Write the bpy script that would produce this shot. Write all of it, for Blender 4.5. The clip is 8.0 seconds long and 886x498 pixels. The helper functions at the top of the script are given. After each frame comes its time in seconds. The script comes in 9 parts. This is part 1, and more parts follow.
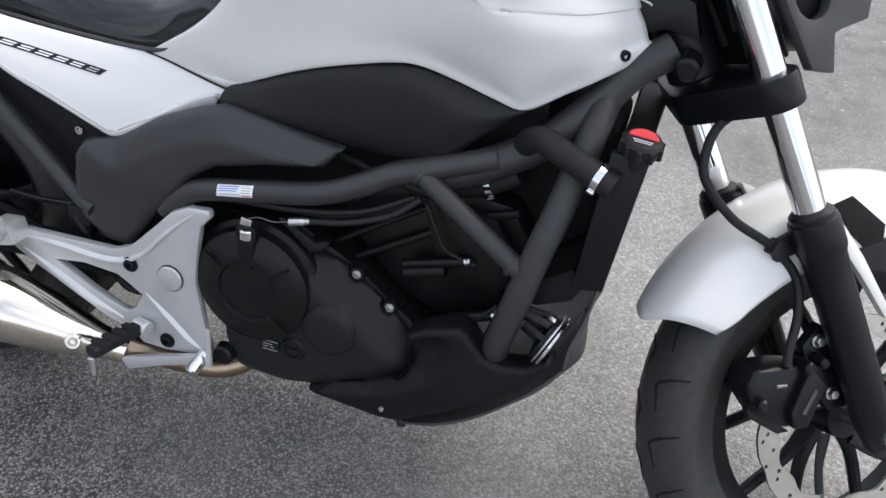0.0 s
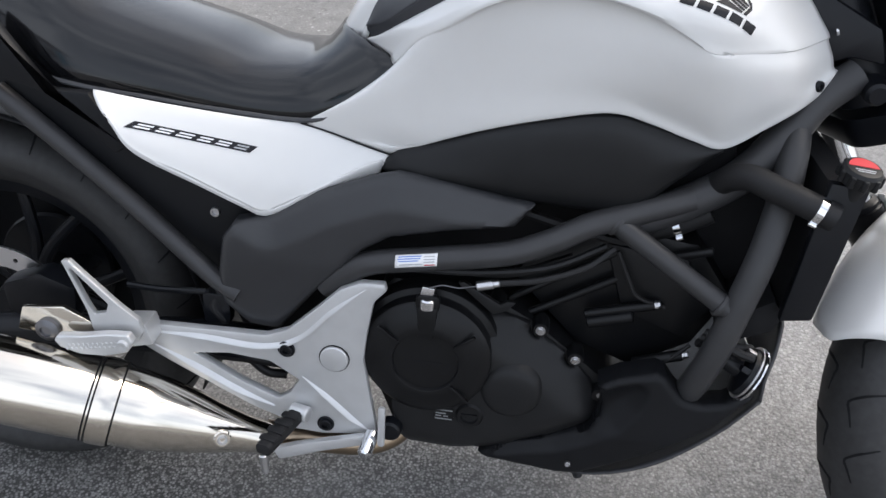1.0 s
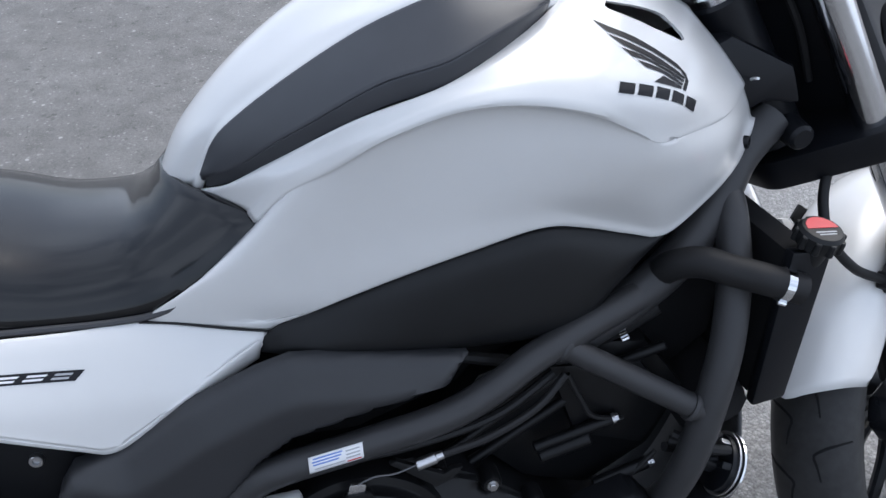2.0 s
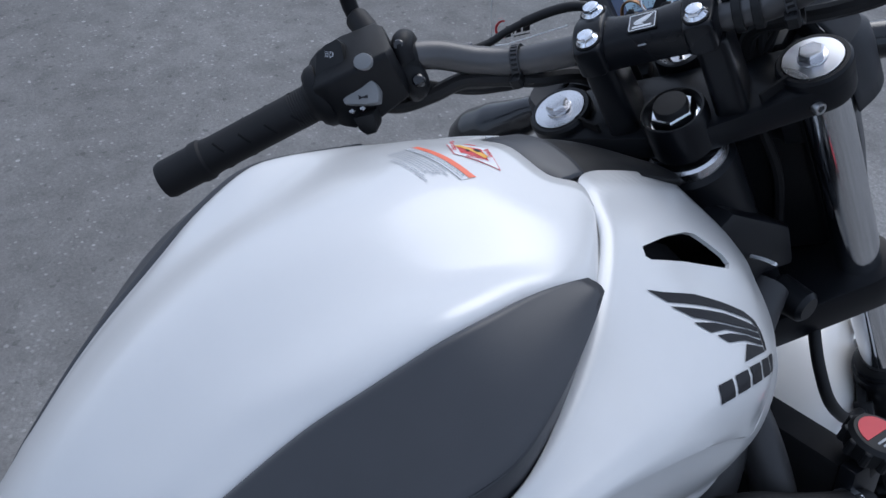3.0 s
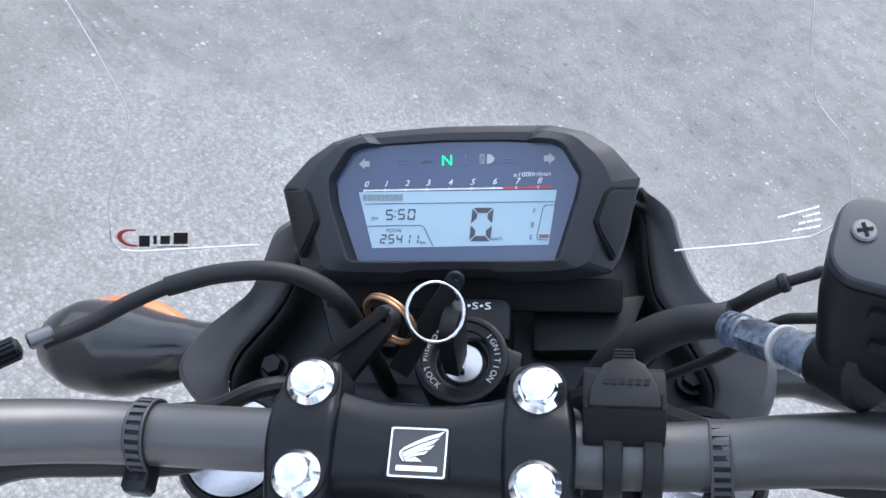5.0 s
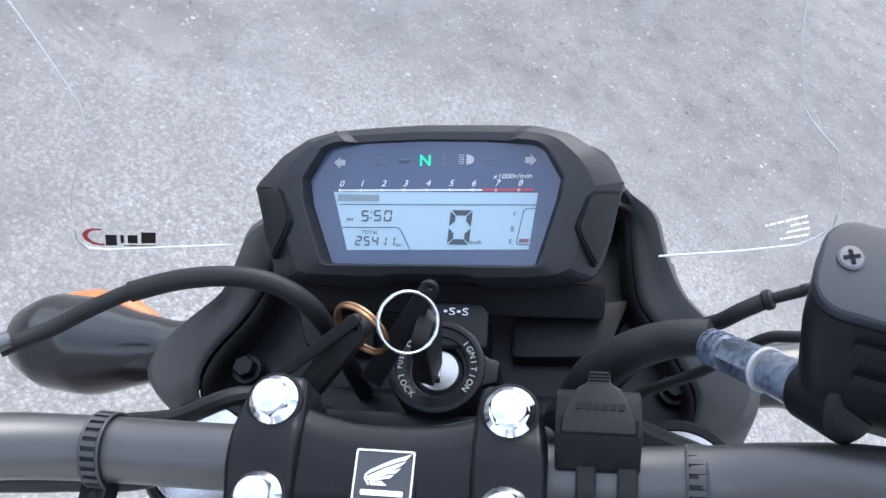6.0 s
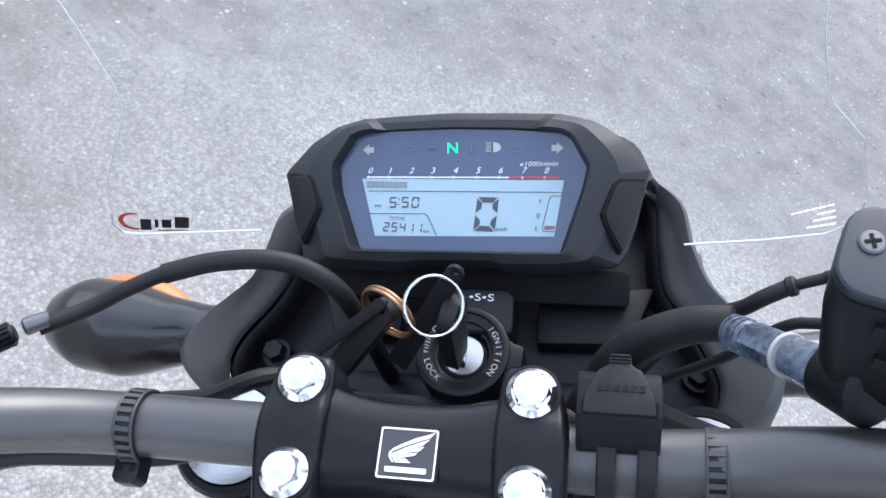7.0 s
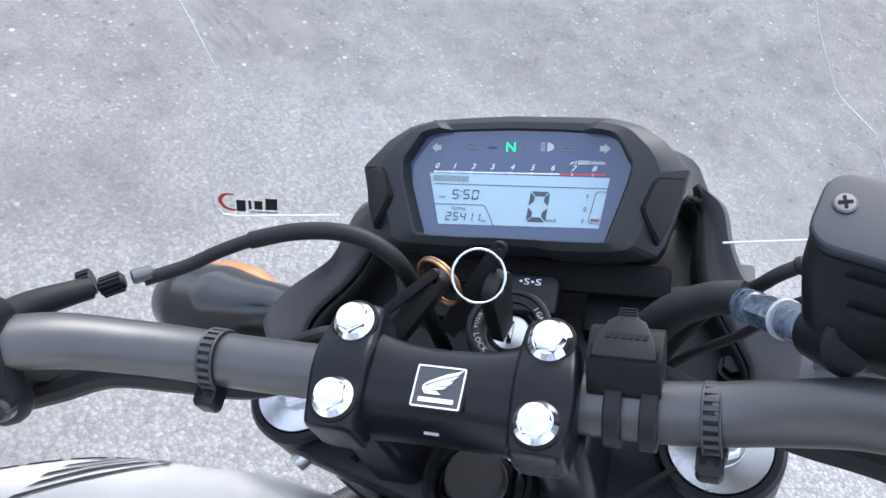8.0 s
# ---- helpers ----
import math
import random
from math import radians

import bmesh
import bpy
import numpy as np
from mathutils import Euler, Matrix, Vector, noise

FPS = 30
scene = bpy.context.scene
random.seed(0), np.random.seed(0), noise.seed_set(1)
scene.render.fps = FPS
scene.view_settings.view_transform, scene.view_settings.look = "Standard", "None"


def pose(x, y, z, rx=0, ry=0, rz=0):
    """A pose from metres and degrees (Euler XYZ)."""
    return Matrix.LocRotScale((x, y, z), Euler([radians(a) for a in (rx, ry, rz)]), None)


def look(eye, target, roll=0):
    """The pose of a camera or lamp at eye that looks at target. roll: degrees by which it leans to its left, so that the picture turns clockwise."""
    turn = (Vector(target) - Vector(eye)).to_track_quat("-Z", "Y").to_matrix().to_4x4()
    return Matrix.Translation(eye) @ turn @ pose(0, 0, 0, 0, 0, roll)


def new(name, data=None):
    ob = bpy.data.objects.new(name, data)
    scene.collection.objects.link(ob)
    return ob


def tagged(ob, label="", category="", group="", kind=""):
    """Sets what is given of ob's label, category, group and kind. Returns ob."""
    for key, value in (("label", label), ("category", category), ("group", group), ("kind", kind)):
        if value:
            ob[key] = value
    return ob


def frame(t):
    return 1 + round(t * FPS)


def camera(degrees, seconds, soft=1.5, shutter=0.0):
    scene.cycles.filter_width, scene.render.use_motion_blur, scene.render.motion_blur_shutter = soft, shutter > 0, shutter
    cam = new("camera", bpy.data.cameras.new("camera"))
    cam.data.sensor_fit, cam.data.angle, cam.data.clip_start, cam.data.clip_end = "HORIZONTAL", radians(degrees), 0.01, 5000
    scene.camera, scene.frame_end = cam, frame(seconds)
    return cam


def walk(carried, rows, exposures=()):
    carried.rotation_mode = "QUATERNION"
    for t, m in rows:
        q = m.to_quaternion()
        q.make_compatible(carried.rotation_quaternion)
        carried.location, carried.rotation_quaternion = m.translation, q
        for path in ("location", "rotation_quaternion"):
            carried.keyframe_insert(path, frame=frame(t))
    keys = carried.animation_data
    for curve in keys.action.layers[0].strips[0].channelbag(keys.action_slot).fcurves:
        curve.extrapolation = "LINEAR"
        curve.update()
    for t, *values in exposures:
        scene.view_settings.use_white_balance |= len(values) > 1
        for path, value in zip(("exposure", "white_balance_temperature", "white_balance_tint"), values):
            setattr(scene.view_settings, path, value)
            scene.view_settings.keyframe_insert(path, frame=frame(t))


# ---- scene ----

from mathutils.bvhtree import BVHTree

cam = camera(53.7, 8.0)
PATH = [
    (0, (0.7358, -0.9533, 1.2602), (0.4619, -0.0505, 0.5186), 2.59),
    (0.5, (0.5059, -0.9972, 1.2652), (0.2732, -0.0728, 0.5364), 1.84),
    (1, (0.3199, -0.9805, 1.2731), (0.2036, -0.0323, 0.5469), 2.04),
    (1.2, (0.2712, -0.9354, 1.2684), (0.2209, 0.0173, 0.5404), 2.12),
    (2.3, (0.1065, -0.5337, 1.2844), (0.4381, 0.3534, 0.5474), 1.43),
    (2.5, (0.0810, -0.4284, 1.2996), (0.4997, 0.4205, 0.5620), 2.42),
    (3, (0.1153, -0.2169, 1.2953), (0.6733, 0.5384, 0.5481), 3.38),
    (3.3, (0.1922, -0.1031, 1.3014), (0.7840, 0.6101, 0.5391), 4.37),
    (3.5, (0.2494, -0.0297, 1.3016), (0.8575, 0.6528, 0.5242), 5.79),
    (4, (0.3431, 0.0859, 1.2832), (1.0344, 0.6400, 0.4738), 14.47),
    (4.5, (0.4003, 0.1284, 1.2682), (1.1769, 0.5368, 0.4496), 23.70),
    (4.7, (0.4077, 0.1353, 1.2775), (1.2024, 0.5128, 0.4615), 25.33),
    (5.8, (0.4414, 0.1492, 1.2870), (1.2430, 0.4787, 0.4570), 28.29),
    (6, (0.4378, 0.1493, 1.2855), (1.2310, 0.4779, 0.4471), 28.32),
    (6.5, (0.4336, 0.1457, 1.2868), (1.2075, 0.4843, 0.4345), 27.85),
    (7, (0.4341, 0.1439, 1.2876), (1.1968, 0.4958, 0.4306), 27.19),
    (7.5, (0.4303, 0.1350, 1.2902), (1.1796, 0.5180, 0.4346), 26.30),
    (8, (0.4127, 0.0880, 1.3052), (1.0961, 0.5860, 0.4538), 21.97),
]
EXPOSURES = [
    (0.0, 0.52, 6600, 10), (1.2, 0.52, 6600, 10), (2.3, -0.02, 5750, 10), (3.0, -0.46, 5600, 10),
    (3.5, -0.26, 5600, 10), (4.0, 0.50, 5800, 10), (4.5, 0.80, 5900, 10), (8.0, 0.98, 5950, 10),
]
walk(cam, [(t, look(eye, target, roll)) for t, eye, target, roll in PATH], EXPOSURES)

# ---- daylight: open shade under a bright hazy sky, late afternoon
world = bpy.data.worlds.new("sky")
scene.world = world
world.use_nodes = True
SUN_UP, SUN_ROUND = radians(50), radians(52)
wn, wl = world.node_tree.nodes, world.node_tree.links
sky = wn.new("ShaderNodeTexSky")
sky.sky_type = "NISHITA"
sky.sun_disc = False
sky.sun_elevation = SUN_UP
sky.sun_rotation = SUN_ROUND
sky.air_density, sky.dust_density, sky.ozone_density = 1.0, 4.0, 1.0
wn["Background"].inputs["Strength"].default_value = 0.15
# broken thin cloud all over the sky
way = wn.new("ShaderNodeTexCoord")
cloud = wn.new("ShaderNodeTexNoise")
cloud.inputs["Scale"].default_value, cloud.inputs["Detail"].default_value, cloud.inputs["Distortion"].default_value = 2.6, 6, 0.4
wl.new(way.outputs["Generated"], cloud.inputs["Vector"])
veil = wn.new("ShaderNodeMapRange")
veil.inputs["From Min"].default_value, veil.inputs["From Max"].default_value = 0.36, 0.66
veil.inputs["To Min"].default_value, veil.inputs["To Max"].default_value = 0.30, 0.85
wl.new(cloud.outputs["Fac"], veil.inputs["Value"])
both_skies = wn.new("ShaderNodeMix")
both_skies.data_type = "RGBA"
wl.new(veil.outputs["Result"], both_skies.inputs["Factor"])
wl.new(sky.outputs["Color"], both_skies.inputs[6])
both_skies.inputs[7].default_value = (8.0, 8.6, 9.7, 1)
wl.new(both_skies.outputs[2], wn["Background"].inputs["Color"])

sun_data = bpy.data.lights.new("sun", "SUN")
sun_data.energy = 1.5
sun_data.angle = radians(40)
sun_data.color = (1.0, 0.94, 0.85)
sun = new("sun", sun_data)
# the sky's sun lies at the bearing SUN_ROUND, counted from +y towards +x
sun_way = Vector((math.sin(SUN_ROUND) * math.cos(SUN_UP), math.cos(SUN_ROUND) * math.cos(SUN_UP), math.sin(SUN_UP)))
sun.matrix_world = look(sun_way * 20, (0, 0, 0))

# ---- materials ----------------------------------------------------------


def material(name, colour, rough=0.5, metal=0.0, coat=0.0, vary=0.08, grain=40.0, stain=3.0,
             bump=0.0, bump_size=200.0, rough_vary=0.08, spec=0.5):
    """A surface with grain and stains at two scales, fine relief and uneven gloss."""
    m = bpy.data.materials.new(name)
    m.use_nodes = True
    nt = m.node_tree
    n, ln = nt.nodes, nt.links
    b = n["Principled BSDF"]
    b.inputs["Roughness"].default_value = rough
    b.inputs["Metallic"].default_value = metal
    b.inputs["Coat Weight"].default_value = coat
    b.inputs["Coat Roughness"].default_value = 0.04
    b.inputs["Specular IOR Level"].default_value = spec
    co = n.new("ShaderNodeTexCoord")
    fine, wide = n.new("ShaderNodeTexNoise"), n.new("ShaderNodeTexNoise")
    fine.inputs["Scale"].default_value, fine.inputs["Detail"].default_value = grain, 5
    wide.inputs["Scale"].default_value, wide.inputs["Detail"].default_value = stain, 3
    for t in (fine, wide):
        ln.new(co.outputs["Object"], t.inputs["Vector"])
    both = n.new("ShaderNodeMath")
    both.operation = "ADD"
    ln.new(fine.outputs["Fac"], both.inputs[0])
    ln.new(wide.outputs["Fac"], both.inputs[1])
    span = n.new("ShaderNodeMapRange")
    span.inputs["From Min"].default_value, span.inputs["From Max"].default_value = 0.7, 1.3
    span.inputs["To Min"].default_value, span.inputs["To Max"].default_value = 1 - vary, 1 + vary
    ln.new(both.outputs[0], span.inputs["Value"])
    mul = n.new("ShaderNodeMix")
    mul.data_type, mul.blend_type = "RGBA", "MULTIPLY"
    mul.inputs["Factor"].default_value = 1.0
    mul.inputs[6].default_value = (*colour, 1)
    ln.new(span.outputs["Result"], mul.inputs[7])
    ln.new(mul.outputs[2], b.inputs["Base Color"])
    gloss = n.new("ShaderNodeMapRange")
    gloss.inputs["From Min"].default_value, gloss.inputs["From Max"].default_value = 0.3, 0.7
    gloss.inputs["To Min"].default_value = max(0.0, rough - rough_vary)
    gloss.inputs["To Max"].default_value = min(1.0, rough + rough_vary)
    ln.new(wide.outputs["Fac"], gloss.inputs["Value"])
    ln.new(gloss.outputs["Result"], b.inputs["Roughness"])
    if bump:
        t = n.new("ShaderNodeTexNoise")
        t.inputs["Scale"].default_value, t.inputs["Detail"].default_value = bump_size, 3
        ln.new(co.outputs["Object"], t.inputs["Vector"])
        bp = n.new("ShaderNodeBump")
        bp.inputs["Strength"].default_value = bump
        bp.inputs["Distance"].default_value = 0.002
        ln.new(t.outputs["Fac"], bp.inputs["Height"])
        ln.new(bp.outputs["Normal"], b.inputs["Normal"])
    return m


def asphalt_material():
    """Worn pale asphalt: dark binder, pale stones of several sizes, dust and stains."""
    m = bpy.data.materials.new("worn_asphalt")
    m.use_nodes = True
    n, ln = m.node_tree.nodes, m.node_tree.links
    b = n["Principled BSDF"]
    b.inputs["Roughness"].default_value = 0.9
    co = n.new("ShaderNodeTexCoord")

    def tex(kind, scale, detail=None):
        t = n.new(kind)
        t.inputs["Scale"].default_value = scale
        if detail is not None:
            t.inputs["Detail"].default_value = detail
        ln.new(co.outputs["Object"], t.inputs["Vector"])
        return t

    def ramp(src, stops):
        r = n.new("ShaderNodeValToRGB")
        e = r.color_ramp.elements
        e[0].position, e[0].color = stops[0][0], (*[stops[0][1]] * 3, 1)
        e[1].position, e[1].color = stops[-1][0], (*[stops[-1][1]] * 3, 1)
        for p, v in stops[1:-1]:
            x = e.new(p)
            x.color = (v, v, v, 1)
        ln.new(src, r.inputs["Fac"])
        return r

    def mix(kind, a, c, fac=1.0):
        x = n.new("ShaderNodeMix")
        x.data_type, x.blend_type = "RGBA", kind
        if hasattr(fac, "default_value"):
            ln.new(fac, x.inputs["Factor"])
        else:
            x.inputs["Factor"].default_value = fac
        for sock, v in ((x.inputs[6], a), (x.inputs[7], c)):
            if isinstance(v, tuple):
                sock.default_value = v
            else:
                ln.new(v, sock)
        return x.outputs[2]

    stones = tex("ShaderNodeTexVoronoi", 170)
    big = tex("ShaderNodeTexVoronoi", 80)
    rare = tex("ShaderNodeTexVoronoi", 38)
    grit = tex("ShaderNodeTexNoise", 520, 3)
    blotch = tex("ShaderNodeTexNoise", 11, 7)
    wide = tex("ShaderNodeTexNoise", 1.3, 5)
    spot = tex("ShaderNodeTexVoronoi", 5.5)
    tone = mix("MIX", (0.172, 0.168, 0.163, 1), (0.218, 0.213, 0.206, 1), ramp(stones.outputs["Color"], [(0.1, 0), (0.9, 1)]).outputs["Color"])
    pale = ramp(big.outputs["Distance"], [(0.0, 1), (0.30, 1), (0.38, 0)])
    pick = ramp(big.outputs["Color"], [(0.0, 0), (0.68, 0), (0.88, 1)])
    tone = mix("MIX", tone, (0.33, 0.322, 0.312, 1), mix("MULTIPLY", pale.outputs["Color"], pick.outputs["Color"]))
    deep = ramp(big.outputs["Color"], [(0.0, 0.62), (0.08, 0.75), (0.14, 1)])
    tone = mix("MULTIPLY", tone, deep.outputs["Color"])
    rpale = ramp(rare.outputs["Distance"], [(0.0, 1), (0.20, 1), (0.26, 0)])
    rpick = ramp(rare.outputs["Color"], [(0.0, 0), (0.84, 0), (0.90, 1)])
    tone = mix("MIX", tone, (0.40, 0.392, 0.38, 1), mix("MULTIPLY", rpale.outputs["Color"], rpick.outputs["Color"]))
    tone = mix("MULTIPLY", tone, ramp(grit.outputs["Fac"], [(0.32, 0.90), (0.68, 1.08)]).outputs["Color"])
    tone = mix("MULTIPLY", tone, ramp(blotch.outputs["Fac"], [(0.30, 0.80), (0.52, 1.0), (0.75, 1.12)]).outputs["Color"])
    tone = mix("MULTIPLY", tone, ramp(wide.outputs["Fac"], [(0.3, 0.82), (0.7, 1.12)]).outputs["Color"])
    mark = mix("MULTIPLY", ramp(spot.outputs["Distance"], [(0.0, 1), (0.07, 0.9), (0.12, 0)]).outputs["Color"], ramp(spot.outputs["Color"], [(0.0, 0), (0.82, 0), (0.86, 1)]).outputs["Color"])
    tone = mix("MIX", tone, (0.06, 0.058, 0.055, 1), mix("MULTIPLY", mark, ramp(blotch.outputs["Fac"], [(0.35, 0.2), (0.6, 1)]).outputs["Color"]))
    # a patch of worn surface with coarse chippings, coloured paler to imitate sunlight
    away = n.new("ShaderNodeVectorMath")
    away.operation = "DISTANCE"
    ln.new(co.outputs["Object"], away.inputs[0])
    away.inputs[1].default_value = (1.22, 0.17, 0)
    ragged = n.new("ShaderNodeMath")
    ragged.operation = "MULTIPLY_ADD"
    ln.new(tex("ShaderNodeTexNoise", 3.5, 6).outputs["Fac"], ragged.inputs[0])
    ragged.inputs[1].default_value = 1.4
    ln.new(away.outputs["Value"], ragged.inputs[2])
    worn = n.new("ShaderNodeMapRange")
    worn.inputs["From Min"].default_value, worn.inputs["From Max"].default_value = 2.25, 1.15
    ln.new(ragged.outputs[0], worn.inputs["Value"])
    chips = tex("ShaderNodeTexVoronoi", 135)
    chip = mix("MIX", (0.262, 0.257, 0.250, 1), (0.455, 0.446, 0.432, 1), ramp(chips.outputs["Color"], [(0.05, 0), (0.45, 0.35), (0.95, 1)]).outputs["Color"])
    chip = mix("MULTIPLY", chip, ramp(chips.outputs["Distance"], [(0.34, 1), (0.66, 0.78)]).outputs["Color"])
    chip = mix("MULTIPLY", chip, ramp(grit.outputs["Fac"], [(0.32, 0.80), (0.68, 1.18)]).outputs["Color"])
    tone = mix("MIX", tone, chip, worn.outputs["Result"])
    # beside the machine the binder has worn off and dark pores show between the stones; also darkened to imitate its
    # shade
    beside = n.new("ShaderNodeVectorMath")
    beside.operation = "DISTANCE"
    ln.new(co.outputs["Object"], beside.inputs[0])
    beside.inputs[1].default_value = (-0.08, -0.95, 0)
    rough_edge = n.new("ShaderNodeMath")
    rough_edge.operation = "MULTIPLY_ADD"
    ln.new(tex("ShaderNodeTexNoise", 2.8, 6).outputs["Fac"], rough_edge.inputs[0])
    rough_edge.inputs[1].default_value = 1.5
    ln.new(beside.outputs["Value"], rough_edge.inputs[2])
    porous_shade = n.new("ShaderNodeMapRange")
    porous_shade.inputs["From Min"].default_value, porous_shade.inputs["From Max"].default_value = 2.55, 1.35
    ln.new(rough_edge.outputs[0], porous_shade.inputs["Value"])
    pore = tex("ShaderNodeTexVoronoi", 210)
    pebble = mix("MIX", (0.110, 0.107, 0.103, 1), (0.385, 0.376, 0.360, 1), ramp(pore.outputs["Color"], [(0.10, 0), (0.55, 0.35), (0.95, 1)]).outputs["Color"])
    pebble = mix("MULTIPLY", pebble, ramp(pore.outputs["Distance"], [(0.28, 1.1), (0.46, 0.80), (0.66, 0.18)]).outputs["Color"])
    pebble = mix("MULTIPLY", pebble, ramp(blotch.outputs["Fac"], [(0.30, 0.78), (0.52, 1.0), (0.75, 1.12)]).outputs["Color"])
    tone = mix("MIX", tone, pebble, porous_shade.outputs["Result"])
    ln.new(tone, b.inputs["Base Color"])
    hi = n.new("ShaderNodeMath")
    hi.operation = "SUBTRACT"
    ln.new(grit.outputs["Fac"], hi.inputs[0])
    relief = n.new("ShaderNodeMath")
    relief.operation = "MULTIPLY"
    ln.new(mix("MIX", big.outputs["Distance"], chips.outputs["Distance"], worn.outputs["Result"]), relief.inputs[0])
    deep_by = n.new("ShaderNodeMath")
    deep_by.operation = "MULTIPLY_ADD"
    ln.new(worn.outputs["Result"], deep_by.inputs[0])
    deep_by.inputs[1].default_value, deep_by.inputs[2].default_value = 0.9, 0.35
    ln.new(deep_by.outputs[0], relief.inputs[1])
    ln.new(relief.outputs[0], hi.inputs[1])
    bp = n.new("ShaderNodeBump")
    bp.inputs["Strength"].default_value, bp.inputs["Distance"].default_value = 0.7, 0.0035
    ln.new(hi.outputs[0], bp.inputs["Height"])
    ln.new(bp.outputs["Normal"], b.inputs["Normal"])
    return m


def seat_material():
    """Black vinyl with a fine woven relief."""
    m = material("seat_vinyl", (0.0035, 0.0038, 0.0046), 0.42, spec=0.06, coat=0.9, vary=0.12, grain=60, rough_vary=0.05)
    n, ln = m.node_tree.nodes, m.node_tree.links
    n["Principled BSDF"].inputs["Coat Roughness"].default_value = 0.11
    n["Principled BSDF"].inputs["Coat IOR"].default_value = 1.50
    co = n.new("ShaderNodeTexCoord")
    mp = n.new("ShaderNodeMapping")
    mp.inputs["Rotation"].default_value = (0, 0, radians(45))
    ln.new(co.outputs["Object"], mp.inputs["Vector"])
    ck = n.new("ShaderNodeTexVoronoi")
    ck.inputs["Scale"].default_value, ck.inputs["Randomness"].default_value = 230, 0.05
    ln.new(mp.outputs["Vector"], ck.inputs["Vector"])
    bp = n.new("ShaderNodeBump")
    bp.inputs["Strength"].default_value, bp.inputs["Distance"].default_value = 0.16, 0.0010
    ln.new(ck.outputs["Distance"], bp.inputs["Height"])
    ln.new(bp.outputs["Normal"], n["Principled BSDF"].inputs["Normal"])
    return m


def clear_material(name, share):
    """A thin clear sheet: what lies behind shows through, the surface mirrors a little."""
    m = bpy.data.materials.new(name)
    m.use_nodes = True
    n, ln = m.node_tree.nodes, m.node_tree.links
    n.remove(n["Principled BSDF"])
    clear, gloss = n.new("ShaderNodeBsdfTransparent"), n.new("ShaderNodeBsdfGlossy")
    clear.inputs["Color"].default_value = (0.975, 0.985, 0.99, 1)
    gloss.inputs["Roughness"].default_value = 0.03
    x = n.new("ShaderNodeMixShader")
    x.inputs["Fac"].default_value = share
    ln.new(clear.outputs["BSDF"], x.inputs[1])
    ln.new(gloss.outputs["BSDF"], x.inputs[2])
    ln.new(x.outputs["Shader"], n["Material Output"].inputs["Surface"])
    return m


def lamp_material(name, colour, strength):
    m = bpy.data.materials.new(name)
    m.use_nodes = True
    b = m.node_tree.nodes["Principled BSDF"]
    b.inputs["Base Color"].default_value = (*colour, 1)
    b.inputs["Emission Color"].default_value = (*colour, 1)
    b.inputs["Emission Strength"].default_value = strength
    return m


WHITE = material("pearl_white_paint", (0.70, 0.695, 0.682), 0.36, coat=0.8, vary=0.012, rough_vary=0.04)
WHITE.node_tree.nodes["Principled BSDF"].inputs["Coat Roughness"].default_value = 0.16
BLACK = material("black_plastic", (0.009, 0.0095, 0.0105), 0.48, spec=0.3, vary=0.12, bump=0.05, bump_size=900)
MATTE = material("grained_black_plastic", (0.0075, 0.0080, 0.0095), 0.48, spec=0.20, vary=0.1, bump=0.1, bump_size=1400)
PAD = material("grey_black_knee_pad", (0.040, 0.042, 0.048), 0.44, vary=0.06, bump=0.05, bump_size=1500)
SATIN = material("satin_black_metal", (0.0060, 0.0067, 0.0088), 0.33, spec=0.25, vary=0.12, bump=0.03, bump_size=500)
FRAME = material("dark_grey_frame_paint", (0.042, 0.042, 0.044), 0.42, metal=0.2, spec=0.35, vary=0.08, bump=0.03, bump_size=700)
ENGINE = material("black_engine_paint", (0.006, 0.0062, 0.0070), 0.40, spec=0.24, vary=0.15, bump=0.12, bump_size=420)
CASE = material("dark_grey_engine_paint", (0.0135, 0.0137, 0.0145), 0.42, spec=0.20, vary=0.1, bump=0.1, bump_size=420)
RUBBER = material("black_rubber", (0.010, 0.010, 0.011), 0.60, spec=0.35, vary=0.18, bump=0.06, bump_size=600)
TYRE = material("dusty_tyre_rubber", (0.031, 0.031, 0.0315), 0.60, spec=0.35, vary=0.25, grain=80, bump=0.1, bump_size=350)
VOID = material("deep_black", (0.011, 0.011, 0.012), 0.7, vary=0.2, spec=0.15)
CHROME = material("chrome", (0.72, 0.73, 0.75), 0.09, metal=1.0, vary=0.03, rough_vary=0.05)
PLATED = material("zinc_plated_steel", (0.82, 0.84, 0.88), 0.20, metal=1.0, vary=0.06, grain=200, rough_vary=0.06)
STEEL = material("polished_steel", (0.76, 0.71, 0.63), 0.15, metal=1.0, vary=0.06, grain=12, rough_vary=0.08)
BRONZE = material("heat_stained_steel", (0.36, 0.28, 0.20), 0.32, metal=1.0, vary=0.2, grain=30)
ALLOY = material("brushed_alloy", (0.68, 0.68, 0.70), 0.26, metal=1.0, vary=0.06, bump=0.04, bump_size=900)
ZINC = material("zinc_bolt", (0.55, 0.55, 0.56), 0.33, metal=1.0, vary=0.12)
SILVER = material("silver_cast_paint", (0.58, 0.585, 0.59), 0.36, metal=0.5, vary=0.05, bump=0.08, bump_size=900)
BARS = material("grey_anodised_steel", (0.105, 0.104, 0.106), 0.44, metal=0.8, vary=0.08)
SEAT = seat_material()
GREY = material("dark_grey_cowl_plastic", (0.050, 0.051, 0.055), 0.52, spec=0.35, vary=0.06, bump=0.06, bump_size=1200)
LIDGREY = material("smooth_blue_black_plastic", (0.030, 0.034, 0.042), 0.42, spec=0.5, vary=0.05, bump=0.02, bump_size=1400)
